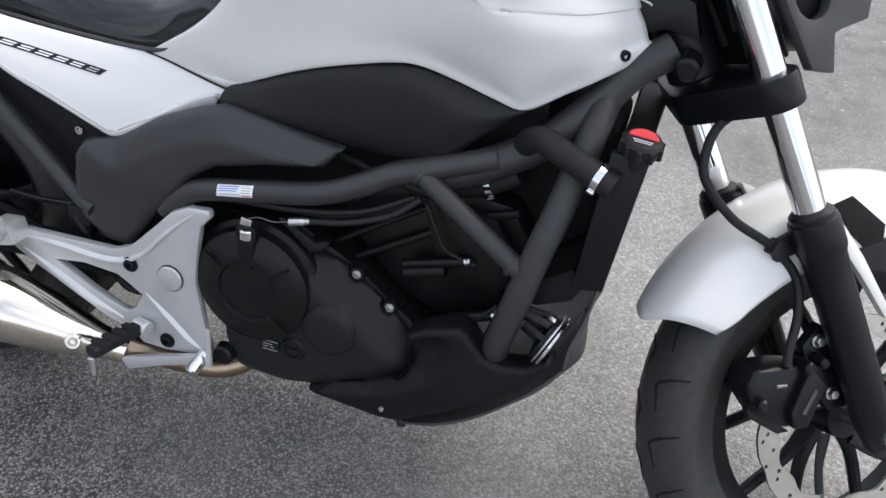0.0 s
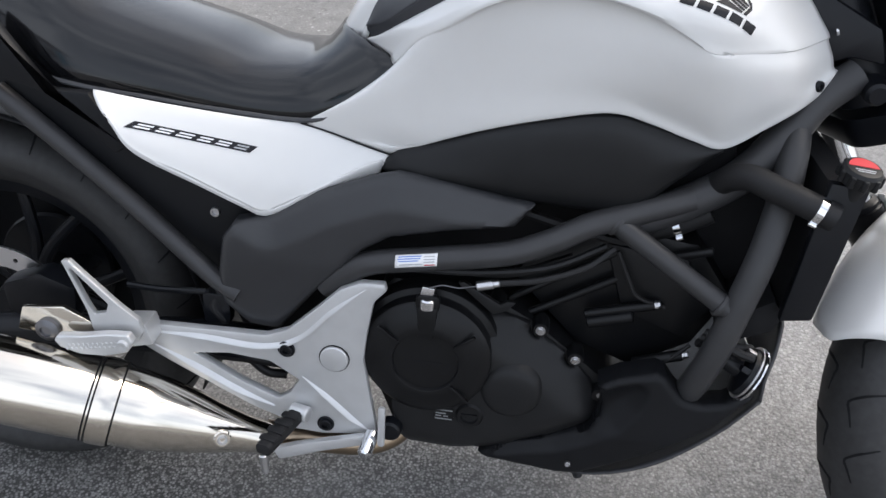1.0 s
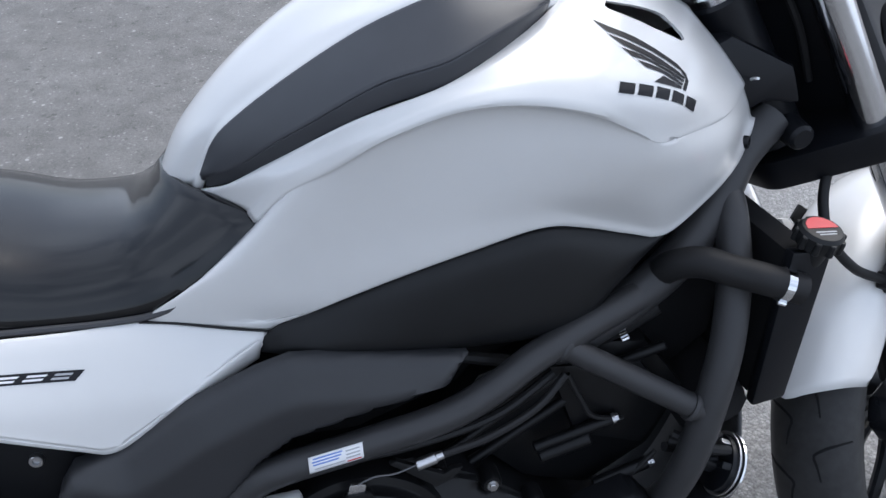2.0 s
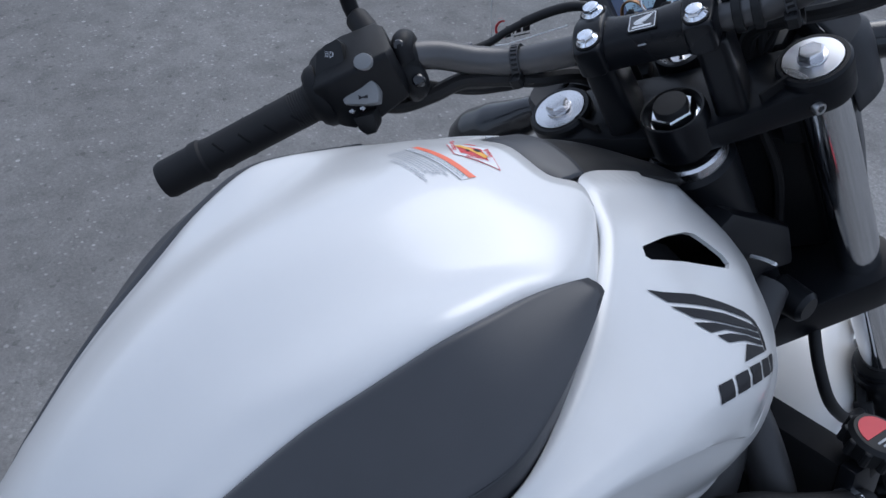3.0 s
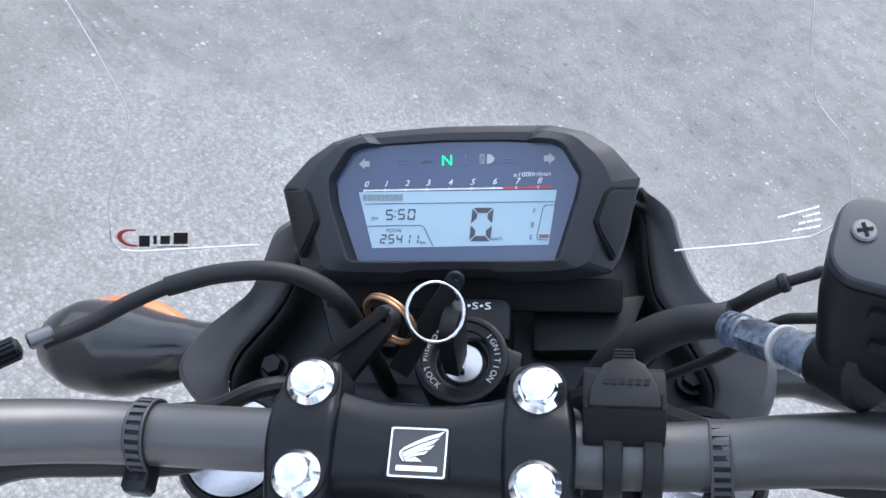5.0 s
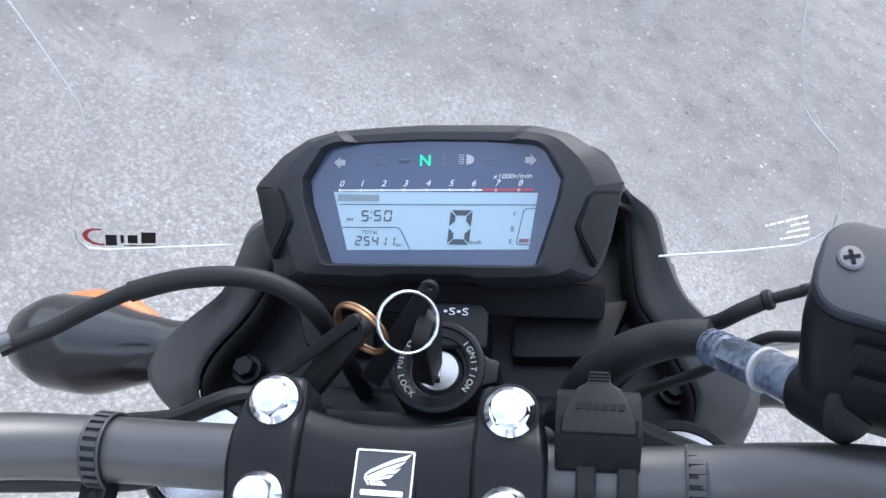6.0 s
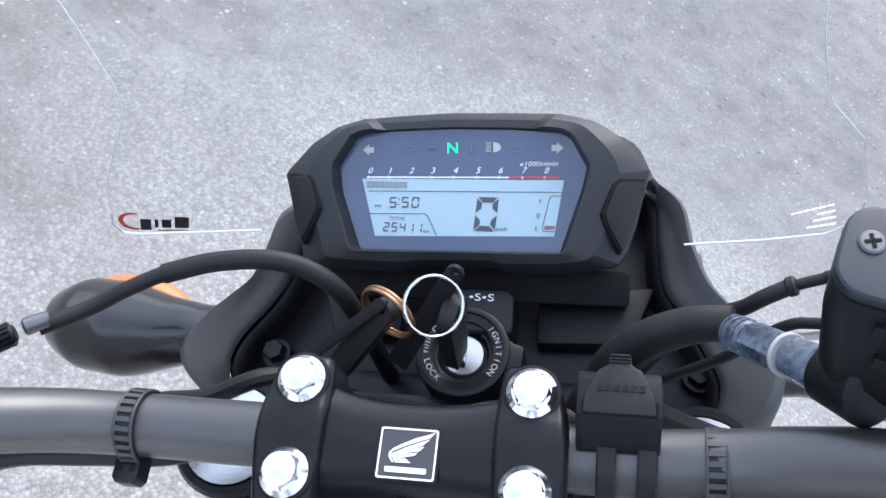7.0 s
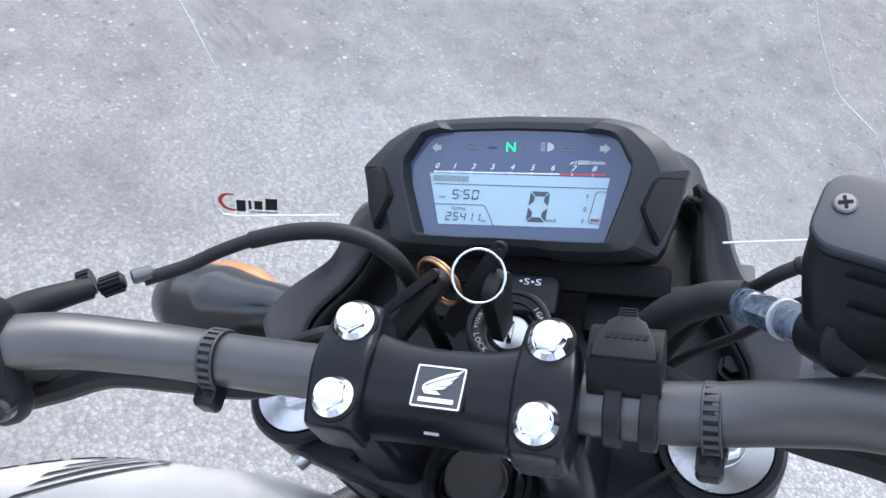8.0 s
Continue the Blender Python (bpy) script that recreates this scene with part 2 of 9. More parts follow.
COVERGREY = material("grey_side_cover_plastic", (0.025, 0.0257, 0.0285), 0.42, spec=0.48, vary=0.07, bump=0.08, bump_size=1400)
DASHGLASS = material("blue_grey_dial_face", (0.060, 0.084, 0.155), 0.12, coat=0.6, vary=0.03)
LCD = material("pale_lcd", (0.36, 0.49, 0.575), 0.2, vary=0.03)
LCDINK = material("lcd_segment", (0.055, 0.065, 0.08), 0.3, vary=0.03)
LCDRED = material("red_lcd_segment", (0.22, 0.10, 0.13), 0.3, vary=0.03)
LCDGREY = material("dim_lcd_segment", (0.20, 0.25, 0.28), 0.3, vary=0.03)
INKWHITE = material("white_print", (0.75, 0.76, 0.78), 0.5, vary=0.02)
INKDIM = material("dim_print", (0.14, 0.155, 0.19), 0.5, vary=0.02)
INKRED = material("red_print", (0.62, 0.05, 0.06), 0.45, vary=0.04)
INKBLACK = material("black_print", (0.012, 0.012, 0.015), 0.45, vary=0.05, spec=0.25)
INKORANGE = material("orange_print", (0.85, 0.17, 0.08), 0.45, vary=0.04)
INKYELLOW = material("yellow_print", (0.85, 0.45, 0.06), 0.45, vary=0.08)
INKBLUE = material("blue_print", (0.15, 0.25, 0.6), 0.45, vary=0.08)
INKGREY = material("grey_print", (0.42, 0.43, 0.45), 0.5, vary=0.08)
PAPER = material("white_label", (0.82, 0.82, 0.83), 0.35, vary=0.03)
GREENLAMP = lamp_material("green_indicator", (0.02, 0.80, 0.24), 0.9)
AMBER = material("amber_lens", (0.78, 0.20, 0.05), 0.2, coat=0.6, vary=0.05)
BUTTON = material("grey_button", (0.20, 0.205, 0.21), 0.45, vary=0.05)
SMOKE = material("smoky_resin_cap", (0.085, 0.108, 0.150), 0.28, vary=0.75, grain=420, stain=90, coat=0.5, bump=0.2, bump_size=500)
GLOSSBLACK = material("glossy_black_plastic", (0.010, 0.0105, 0.013), 0.22, vary=0.12, coat=0.3)
RUST = material("rusty_bronze_ring", (0.42, 0.25, 0.14), 0.4, metal=1.0, vary=0.35, grain=200)
MIRROR = material("mirror_glass", (0.86, 0.88, 0.9), 0.01, metal=1.0, vary=0.0, rough_vary=0.0)
SCREEN = clear_material("clear_acrylic", 0.045)
SCREENEDGE = material("acrylic_edge", (0.72, 0.74, 0.76), 0.25, vary=0.03)
ASPHALT = asphalt_material()


def print_material():
    """White ink on clear plastic, lit from both sides."""
    m = bpy.data.materials.new("white_ink_on_clear")
    m.use_nodes = True
    n, ln = m.node_tree.nodes, m.node_tree.links
    n.remove(n["Principled BSDF"])
    a, b, x = n.new("ShaderNodeBsdfDiffuse"), n.new("ShaderNodeBsdfTranslucent"), n.new("ShaderNodeMixShader")
    a.inputs["Color"].default_value = b.inputs["Color"].default_value = (0.93, 0.94, 0.96, 1)
    x.inputs["Fac"].default_value = 0.5
    ln.new(a.outputs["BSDF"], x.inputs[1])
    ln.new(b.outputs["BSDF"], x.inputs[2])
    ln.new(x.outputs["Shader"], n["Material Output"].inputs["Surface"])
    return m


CLEARINK = print_material()
DISCSTEEL = material("ground_disc_steel", (0.50, 0.48, 0.44), 0.34, metal=1.0, vary=0.12, grain=60)
SCREW = material("dull_grey_screw", (0.16, 0.16, 0.17), 0.42, metal=0.8, vary=0.15)

# ---- building tools -------------------------------------------------------
# The machine is drawn upright: x ahead, y to its left, z up, wheels on z = 0.
# STEER is the turned front end: x ahead of the fork, y left, z up the steering stem.
LEAN = pose(0, 0, 0, -10, 0, 0)
RAKE, LOCK = radians(29.5), radians(36.9)
_up = Vector((-math.sin(RAKE), 0, math.cos(RAKE)))
_ahead = Vector((math.cos(RAKE), 0, math.sin(RAKE))) * math.cos(LOCK) + Vector((0, 1, 0)) * math.sin(LOCK)
_left = _up.cross(_ahead)
STEER = Matrix.Translation((0.610, 0, 0.987)) @ Matrix((_ahead, _left, _up)).transposed().to_4x4()
# the dial's face: x to the right, y up the face, z out of it
_dv = Vector((math.cos(radians(24)), 0, math.sin(radians(24))))
_du = Vector((0, -1, 0))
DIAL = STEER @ Matrix.Translation((0.146, 0.0075, -0.003)) @ Matrix((_du, _dv, _du.cross(_dv))).transposed().to_4x4()
ID = Matrix.Identity(4)
# the bodywork sits a little to the right of the wheels' plane
MIDDLE = -0.010
FLIPY = Matrix.Translation((0, 2 * MIDDLE, 0)) @ Matrix.Diagonal((1, -1, 1, 1))


def S(x, y, z):
    return STEER @ Vector((x, y, z))


def upper(parent):
    """No part hangs more than two levels below its thing."""
    while parent is not None and parent.parent is not None and parent.parent.parent is not None:
        parent = parent.parent
    return parent


def part(name, bm, mat, parent, label="", at=None, sharp=32, smooth=True):
    """Links a bmesh as one mesh object under a thing or a part."""
    if at is not None:
        bm.transform(at)
    bmesh.ops.recalc_face_normals(bm, faces=bm.faces)
    me = bpy.data.meshes.new(name)
    bm.to_mesh(me)
    bm.free()
    me.materials.append(mat)
    if smooth:
        me.shade_smooth()
        me.set_sharp_from_angle(angle=radians(sharp))
    ob = new(name, me)
    ob.parent = upper(parent)
    if label:
        tagged(ob, label)
    return ob


def spline(pts, n=None, closed=False):
    """Points along a smooth curve through pts."""
    p = [Vector(q) for q in pts]
    if len(p) < 3:
        n = n or 2
        return [p[0].lerp(p[-1], i / (n - 1)) for i in range(n)]
    n = n or 8 * (len(p) - 1) + 1
    q = [p[-1]] + p + [p[0], p[1]] if closed else [2 * p[0] - p[1]] + p + [2 * p[-1] - p[-2]]
    segs = len(p) if closed else len(p) - 1
    out = []
    for k in range(n):
        u = k / n * segs if closed else k / (n - 1) * segs
        i = min(int(u), segs - 1)
        t = u - i
        a, b, c, d = q[i], q[i + 1], q[i + 2], q[i + 3]
        out.append(0.5 * (2 * b + (c - a) * t + (2 * a - 5 * b + 4 * c - d) * t * t + (3 * b - a - 3 * c + d) * t ** 3))
    return out


def even(pts, n):
    """Points at even steps along a polyline."""
    p = [Vector(q) for q in pts]
    d = [0.0]
    for a, b in zip(p, p[1:]):
        d.append(d[-1] + (b - a).length)
    out, i = [], 0
    for k in range(n):
        s = d[-1] * k / (n - 1)
        while i < len(p) - 2 and d[i + 1] < s:
            i += 1
        span = d[i + 1] - d[i]
        out.append(p[i].lerp(p[i + 1], (s - d[i]) / span if span else 0))
    return out


def loft(bm, rings, closed=True, caps=True):
    vs = [[bm.verts.new(p) for p in r] for r in rings]
    n = len(vs[0])
    for a, b in zip(vs, vs[1:]):
        for i in range(n if closed else n - 1):
            j = (i + 1) % n
            bm.faces.new((a[i], a[j], b[j], b[i]))
    if caps and closed:
        bm.faces.new(vs[0][::-1])
        bm.faces.new(vs[-1])
    return vs


def tube(bm, pts, r, seg=14, n=None, smooth=True, caps=True, closed=False, flat=1.0):
    """A round bar swept along pts; r is one radius or one for each of pts."""
    k = len(pts)
    path = spline(pts, n, closed) if smooth and k > 2 else [Vector(p) for p in pts]
    m = len(path)
    if not isinstance(r, (int, float)):
        rr = [np.interp(i / (m - 1) * (k - 1), range(k), r) for i in range(m)]
    else:
        rr = [r] * m
    rings, side = [], None
    for i, p in enumerate(path):
        if closed:
            d = (path[(i + 1) % m] - path[i - 1]).normalized()
        else:
            d = (path[min(i + 1, m - 1)] - path[max(i - 1, 0)]).normalized()
        if side is None:
            side = d.orthogonal().normalized()
        side = (side - d * side.dot(d)).normalized()
        up = d.cross(side)
        rings.append([p + (side * math.cos(a) + up * math.sin(a) * flat) * rr[i] for a in (2 * math.pi * j / seg for j in range(seg))])
    if closed:
        rings.append(rings[0])
        vs = [[bm.verts.new(p) for p in q] for q in rings[:-1]]
        for a, b in zip(vs, vs[1:] + vs[:1]):
            for i in range(seg):
                j = (i + 1) % seg
                bm.faces.new((a[i], a[j], b[j], b[i]))
    else:
        loft(bm, rings, True, caps)
    return bm


def frame_of(origin, axis, hint=(0, 0, 1)):
    """A pose at origin whose z points along axis."""
    z = Vector(axis).normalized()
    h = Vector(hint)
    if abs(z.dot(h.normalized())) > 0.95:
        h = Vector((1, 0, 0))
    x = h.cross(z).normalized()
    return Matrix.Translation(origin) @ Matrix((x, z.cross(x), z)).transposed().to_4x4()


def lathe(bm, m, profile, seg=32, closed=False, caps=True):
    """profile: (radius, height) up the z of the pose m."""
    rings = []
    for r, h in profile:
        rings.append([m @ Vector((max(r, 1e-5) * math.cos(a), max(r, 1e-5) * math.sin(a), h)) for a in (2 * math.pi * i / seg for i in range(seg))])
    if closed:
        rings.append(rings[0])
    loft(bm, rings, True, caps and not closed)
    if closed:
        bmesh.ops.remove_doubles(bm, verts=bm.verts, dist=1e-6)
    return bm


def rod(bm, a, b, r, r2=None, seg=20, edge=0.0):
    """A cylinder or cone from a to b with eased ends."""
    a, b = Vector(a), Vector(b)
    h = (b - a).length
    r2 = r if r2 is None else r2
    e = min(edge, r * 0.9, h * 0.4)
    prof = [(r - e, 0), (r, e), (r2, h - e), (r2 - e, h)] if e else [(r, 0), (r2, h)]
    return lathe(bm, frame_of(a, b - a), prof, seg)


def ease(bm, width, segments=2, angle=25):
    """Rounds the edges that are sharper than angle."""
    es = [e for e in bm.edges if len(e.link_faces) == 2 and e.calc_face_angle(0) > radians(angle)]
    if es and width:
        bmesh.ops.bevel(bm, geom=es, offset=width, segments=segments, profile=0.6, affect="EDGES", clamp_overlap=True)
    return bm


def slab(bm, m, outline, z0, z1, holes=(), edge=0.0, top_in=0.0, segments=2):
    """A plate of the given outline in the xy plane of the pose m, from z0 to z1; top_in draws the top in."""
    own = bmesh.new()
    loops = []
    for k, lp in enumerate((outline, *holes)):
        c = Vector((sum(p[0] for p in lp) / len(lp), sum(p[1] for p in lp) / len(lp)))
        lo = [own.verts.new((x, y, z0)) for x, y in lp]
        if top_in and k == 0:
            hi = []
            for x, y in lp:
                d = c - Vector((x, y))
                hi.append(own.verts.new((*(Vector((x, y)) + d.normalized() * min(top_in, d.length * 0.5)), z1)))
        else:
            hi = [own.verts.new((x, y, z1)) for x, y in lp]
        loops.append((lo, hi))
        for i in range(len(lp)):
            j = (i + 1) % len(lp)
            own.faces.new((lo[i], lo[j], hi[j], hi[i]))
    if holes:
        for side in (0, 1):
            es = []
            for lp in loops:
                vs = lp[side]
                for i in range(len(vs)):
                    es.append(own.edges.get((vs[i], vs[(i + 1) % len(vs)])))
            bmesh.ops.triangle_fill(own, edges=es, use_beauty=True)
    else:
        own.faces.new(loops[0][0][::-1])
        own.faces.new(loops[0][1])
    bmesh.ops.recalc_face_normals(own, faces=own.faces)
    ease(own, edge, segments)
    own.transform(m)
    tmp = bpy.data.meshes.new("tmp")
    own.to_mesh(tmp)
    own.free()
    bm.from_mesh(tmp)
    bpy.data.meshes.remove(tmp)
    return bm


def box(bm, m, x0, x1, y0, y1, z0, z1, edge=0.0, segments=2):
    return slab(bm, m, [(x0, y0), (x1, y0), (x1, y1), (x0, y1)], z0, z1, edge=edge, segments=segments)


def side_pose(y):
    """xy of a drawing laid on the machine's right side at y: x ahead, y up, z outwards."""
    return Matrix(((1, 0, 0, 0), (0, 0, -1, y), (0, 1, 0, 0), (0, 0, 0, 1)))


def from_line(pts):
    """A function that gives the distance from a point to an open or closed line of points."""
    a = np.array(pts[:-1], float)
    b = np.array(pts[1:], float)
    ab = b - a
    sq = np.maximum((ab ** 2).sum(1), 1e-12)

    def far(x, y):
        p = np.array((x, y))
        f = np.clip(((p - a) * ab).sum(1) / sq, 0, 1)
        return float(np.sqrt((((a + ab * f[:, None]) - p) ** 2).sum(1).min()))
    return far


def inside(poly, x, y):
    hit = False
    for (x0, y0), (x1, y1) in zip(poly, poly[1:] + poly[:1]):
        if (y0 > y) != (y1 > y) and x < x0 + (y - y0) * (x1 - x0) / (y1 - y0):
            hit = not hit
    return hit


def bulge(bm, m, outline, height, rim=0.008, step=0.006, back=0.01):
    """A moulded panel: the drawing's face raised to height(x, y) and rounded down to its rim."""
    own = bmesh.new()
    faces = [own.faces.new([own.verts.new((x, y, 0)) for x, y in outline])]
    for f in (0.10, 0.22, 0.32, 0.36):
        bmesh.ops.inset_region(own, faces=faces, thickness=rim * f, use_even_offset=True)
    xs, ys = [p[0] for p in outline], [p[1] for p in outline]
    for lo, hi, axis in ((min(xs), max(xs), (1, 0, 0)), (min(ys), max(ys), (0, 1, 0))):
        k = lo + step
        while k < hi:
            bmesh.ops.bisect_plane(own, geom=own.verts[:] + own.edges[:] + own.faces[:], plane_co=Vector(axis) * k, plane_no=axis)
            k += step
    far = from_line(list(outline) + [outline[0]])
    for v in own.verts:
        d = min(far(v.co.x, v.co.y) / rim, 1.0)
        v.co.z = height(v.co.x, v.co.y) - rim * (1 - math.sqrt(max(0.0, 1 - (1 - d) ** 2)))
    lip = bmesh.ops.extrude_edge_only(own, edges=[e for e in own.edges if e.is_boundary])
    for v in lip["geom"]:
        if isinstance(v, bmesh.types.BMVert):
            v.co.z = -back
    own.transform(m)
    tmp = bpy.data.meshes.new("tmp")
    own.to_mesh(tmp)
    own.free()
    bm.from_mesh(tmp)
    bpy.data.meshes.remove(tmp)
    bmesh.ops.recalc_face_normals(bm, faces=bm.faces)


def circle(cx, cy, r, n=16, r2=None, a0=0.0):
    return [(cx + r * math.cos(a0 + 2 * math.pi * i / n), cy + (r2 or r) * math.sin(a0 + 2 * math.pi * i / n)) for i in range(n)]


def rounded(x0, x1, y0, y1, r, n=4):
    out = []
    for cx, cy, a in ((x1 - r, y1 - r, 0), (x0 + r, y1 - r, 90), (x0 + r, y0 + r, 180), (x1 - r, y0 + r, 270)):
        out += [(cx + r * math.cos(radians(a + 90 * i / n)), cy + r * math.sin(radians(a + 90 * i / n))) for i in range(n + 1)]
    return out


def bolt(bm, p, axis, r, h, washer=1.25, seg=6, socket=False):
    """A bolt head on a flange."""
    m = frame_of(p, axis)
    if socket:
        lathe(bm, m, [(r * 1.0, -0.002), (r, h * 0.8), (r * 0.9, h), (r * 0.55, h), (r * 0.5, h * 0.35), (0, h * 0.35)], 18)
    else:
        lathe(bm, m, [(r * washer, -0.002), (r * washer, h * 0.22), (r * washer * 0.97, h * 0.28), (r, h * 0.3)], 20)
        lathe(bm, m, [(r, h * 0.2), (r, h * 0.85), (r * 0.86, h), (0, h * 1.02)], seg)
    return bm


def skin(bm, rails, nu=48, per=4, mirror=False):
    """A sheet through rails that run along the machine."""
    if mirror:
        rails = [[(p[0], MIDDLE, p[2]) for p in rails[0]]] + rails[1:]
    rails = [even(spline(r, 80), nu) for r in rails]
    rows = (len(rails) - 1) * per + 1
    if mirror:
        over = [Vector((p.x, 2 * MIDDLE - p.y, p.z)) for p in rails[1]]
        cols = [spline([over[i]] + [r[i] for r in rails], rows + per)[per:] for i in range(nu)]
    else:
        cols = [spline([r[i] for r in rails], rows) for i in range(nu)]
    grid = [[bm.verts.new(c) for c in col] for col in cols]
    for a, b in zip(grid, grid[1:]):
        for i in range(rows - 1):
            bm.faces.new((a[i], a[i + 1], b[i + 1], b[i]))
    if mirror:
        bm.transform(Matrix.Translation((0, -MIDDLE, 0)))
        bmesh.ops.mirror(bm, geom=bm.verts[:] + bm.edges[:] + bm.faces[:], matrix=ID, merge_dist=0.0005, axis="Y")
        bm.transform(Matrix.Translation((0, MIDDLE, 0)))
    return bm


def shell(ob, thick, offset=-1.0):
    """Gives a sheet its thickness."""
    s = ob.modifiers.new("thickness", "SOLIDIFY")
    s.thickness, s.offset = thick, offset
    s.use_rim = True
    return ob


def writing(name, text, size, m, mat, parent, label="", align="CENTER", shear=0.0, squeeze=1.0):
    """Raised lettering in the built-in font on the xy plane of the pose m."""
    cu = bpy.data.curves.new("letters", "FONT")
    cu.body, cu.size, cu.align_x, cu.align_y, cu.shear = text, size, align, "CENTER", shear
    cu.extrude = 0.00012
    cu.resolution_u = 3
    tmp = new("letters", cu)
    bpy.context.view_layer.update()
    me = bpy.data.meshes.new_from_object(tmp.evaluated_get(bpy.context.evaluated_depsgraph_get()))
    bpy.data.objects.remove(tmp)
    bpy.data.curves.remove(cu)
    me.transform(m @ Matrix.Diagonal((squeeze, 1, 1, 1)))
    me.materials.clear()
    me.materials.append(mat)
    me.name = name
    ob = new(name, me)
    ob.parent = upper(parent)
    if label:
        tagged(ob, label)
    return ob


def thing(name, label, category, m=None, kind="", group=""):
    ob = new(name)
    ob.empty_display_size = 0.1
    if m is not None:
        ob.matrix_world = m
    return tagged(ob, label, category, group, kind)

# ---- the ground ------------------------------------------------------------
bm = bmesh.new()
far = 400.0
edges = sorted({-far, -60, -12, -4, -2, 0, 1, 2, 4, 6, 12, 60, far})
grid = [[bm.verts.new((x, y, 0)) for y in edges] for x in edges]
for a, b in zip(grid, grid[1:]):
    for i in range(len(edges) - 1):
        bm.faces.new((a[i], b[i], b[i + 1], a[i + 1]))
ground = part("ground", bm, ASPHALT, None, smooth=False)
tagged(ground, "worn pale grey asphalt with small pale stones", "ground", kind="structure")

# ---- the motorcycle: bodywork ----------------------------------------------
bike = thing("motorcycle", "white naked motorcycle with black frame leaning on its stand, bars turned", "motorcycle", LEAN)


def both(name, build, mat, label="", thick=0.0035, sharp=40):
    """The same panel on the right side and mirrored on the left."""
    made = []
    for side in (1, -1):
        bm = bmesh.new()
        build(bm)
        if side < 0:
            bm.transform(FLIPY)
            bmesh.ops.reverse_faces(bm, faces=bm.faces)
        ob = part(name, bm, mat, bike, label, sharp=sharp)
        if thick:
            shell(ob, thick, 0)
        made.append(ob)
    return made


PAD_TOP = [(0.084, -0.076, 0.813), (0.101, -0.084, 0.850), (0.127, -0.092, 0.875), (0.172, -0.107, 0.909), (0.226, -0.119, 0.943), (0.263, -0.131, 0.963),
           (0.302, -0.139, 0.978), (0.329, -0.139, 0.980), (0.359, -0.135, 0.978), (0.385, -0.134, 0.9745), (0.401, -0.133, 0.9705)]
PAD_LOW = [(0.088, -0.080, 0.812), (0.122, -0.110, 0.826), (0.159, -0.142, 0.855), (0.192, -0.163, 0.877), (0.223, -0.180, 0.898), (0.254, -0.190, 0.914),
           (0.300, -0.196, 0.925), (0.329, -0.188, 0.936), (0.360, -0.172, 0.948), (0.388, -0.152, 0.957), (0.4035, -0.1390, 0.9635)]
WHITE_LOW = [(0.128, -0.126, 0.664), (0.150, -0.133, 0.676), (0.184, -0.143, 0.693), (0.251, -0.158, 0.722), (0.322, -0.164, 0.744), (0.399, -0.158, 0.758),
             (0.451, -0.142, 0.744), (0.504, -0.129, 0.724), (0.545, -0.127, 0.716), (0.590, -0.118, 0.742), (0.635, -0.095, 0.767), (0.678, -0.050, 0.790)]


def tank_cover(bm):
    centre = [(0.034, 0, 0.786), (0.046, 0, 0.813), (0.062, 0, 0.842), (0.085, 0, 0.870), (0.115, 0, 0.900), (0.150, 0, 0.929), (0.200, 0, 0.962), (0.260, 0, 0.988), (0.330, 0, 1.001), (0.390, 0, 1.003), (0.447, 0, 0.9975)]
    mid = [(0.046, -0.040, 0.787), (0.055, -0.046, 0.812), (0.072, -0.051, 0.842), (0.094, -0.055, 0.865), (0.124, -0.060, 0.893), (0.160, -0.066, 0.920), (0.210, -0.074, 0.950), (0.268, -0.081, 0.973), (0.330, -0.085, 0.986), (0.388, -0.078, 0.9925), (0.420, -0.060, 0.9925), (0.448, -0.047, 0.9905)]
    rim = [Vector(p) + Vector((0, 0.012, 0.0065)) for p in PAD_TOP[:-1]] + [Vector((0.436, -0.094, 0.980)), Vector((0.463, -0.062, 0.9845))]
    rim[0] = Vector((0.070, -0.058, 0.800))
    out = [(0.074, -0.066, 0.797)] + PAD_TOP[1:-1] + [(0.411, -0.130, 0.9665), (0.430, -0.114, 0.968), (0.455, -0.084, 0.978)]
    skin(bm, [centre, mid, rim, out, [Vector(p) + Vector((0.002, 0.003, -0.010)) for p in out]], 48, 5, mirror=True)


bm = bmesh.new()
tank_cover(bm)
# the far flank is drawn in a little
for v in bm.verts:
    if v.co.y > MIDDLE:
        v.co.y = MIDDLE + (v.co.y - MIDDLE) * (1 - 0.6 * min(v.co.y - MIDDLE, 0.13))
cover = shell(part("tank_cover", bm, WHITE, bike, "glossy pearl white tank cover", sharp=50), 0.003, 0)


def knee_pad(bm):
    top, low = even(spline(PAD_TOP, 80), 24), even(spline(PAD_LOW, 80), 24)

    def between(f, lift):
        return [p.lerp(q, f) + Vector((0, -lift, lift * 0.8)) for p, q in zip(top, low)]
    skin(bm, [[p + Vector((0, 0.002, -0.004)) for p in top], between(0.02, 0.004), between(0.10, 0.0055), between(0.5, 0.0085), between(0.81, 0.0084), between(0.85, 0.0074), between(0.975, -0.0005), [p + Vector((0, 0.004, -0.009)) for p in low]], 48, 4)


pads = both("knee_pad", knee_pad, PAD, "smooth dark grey plastic knee pad", 0.004)
pads[1].data.transform(Matrix.Translation((0, -0.005, -0.004)))


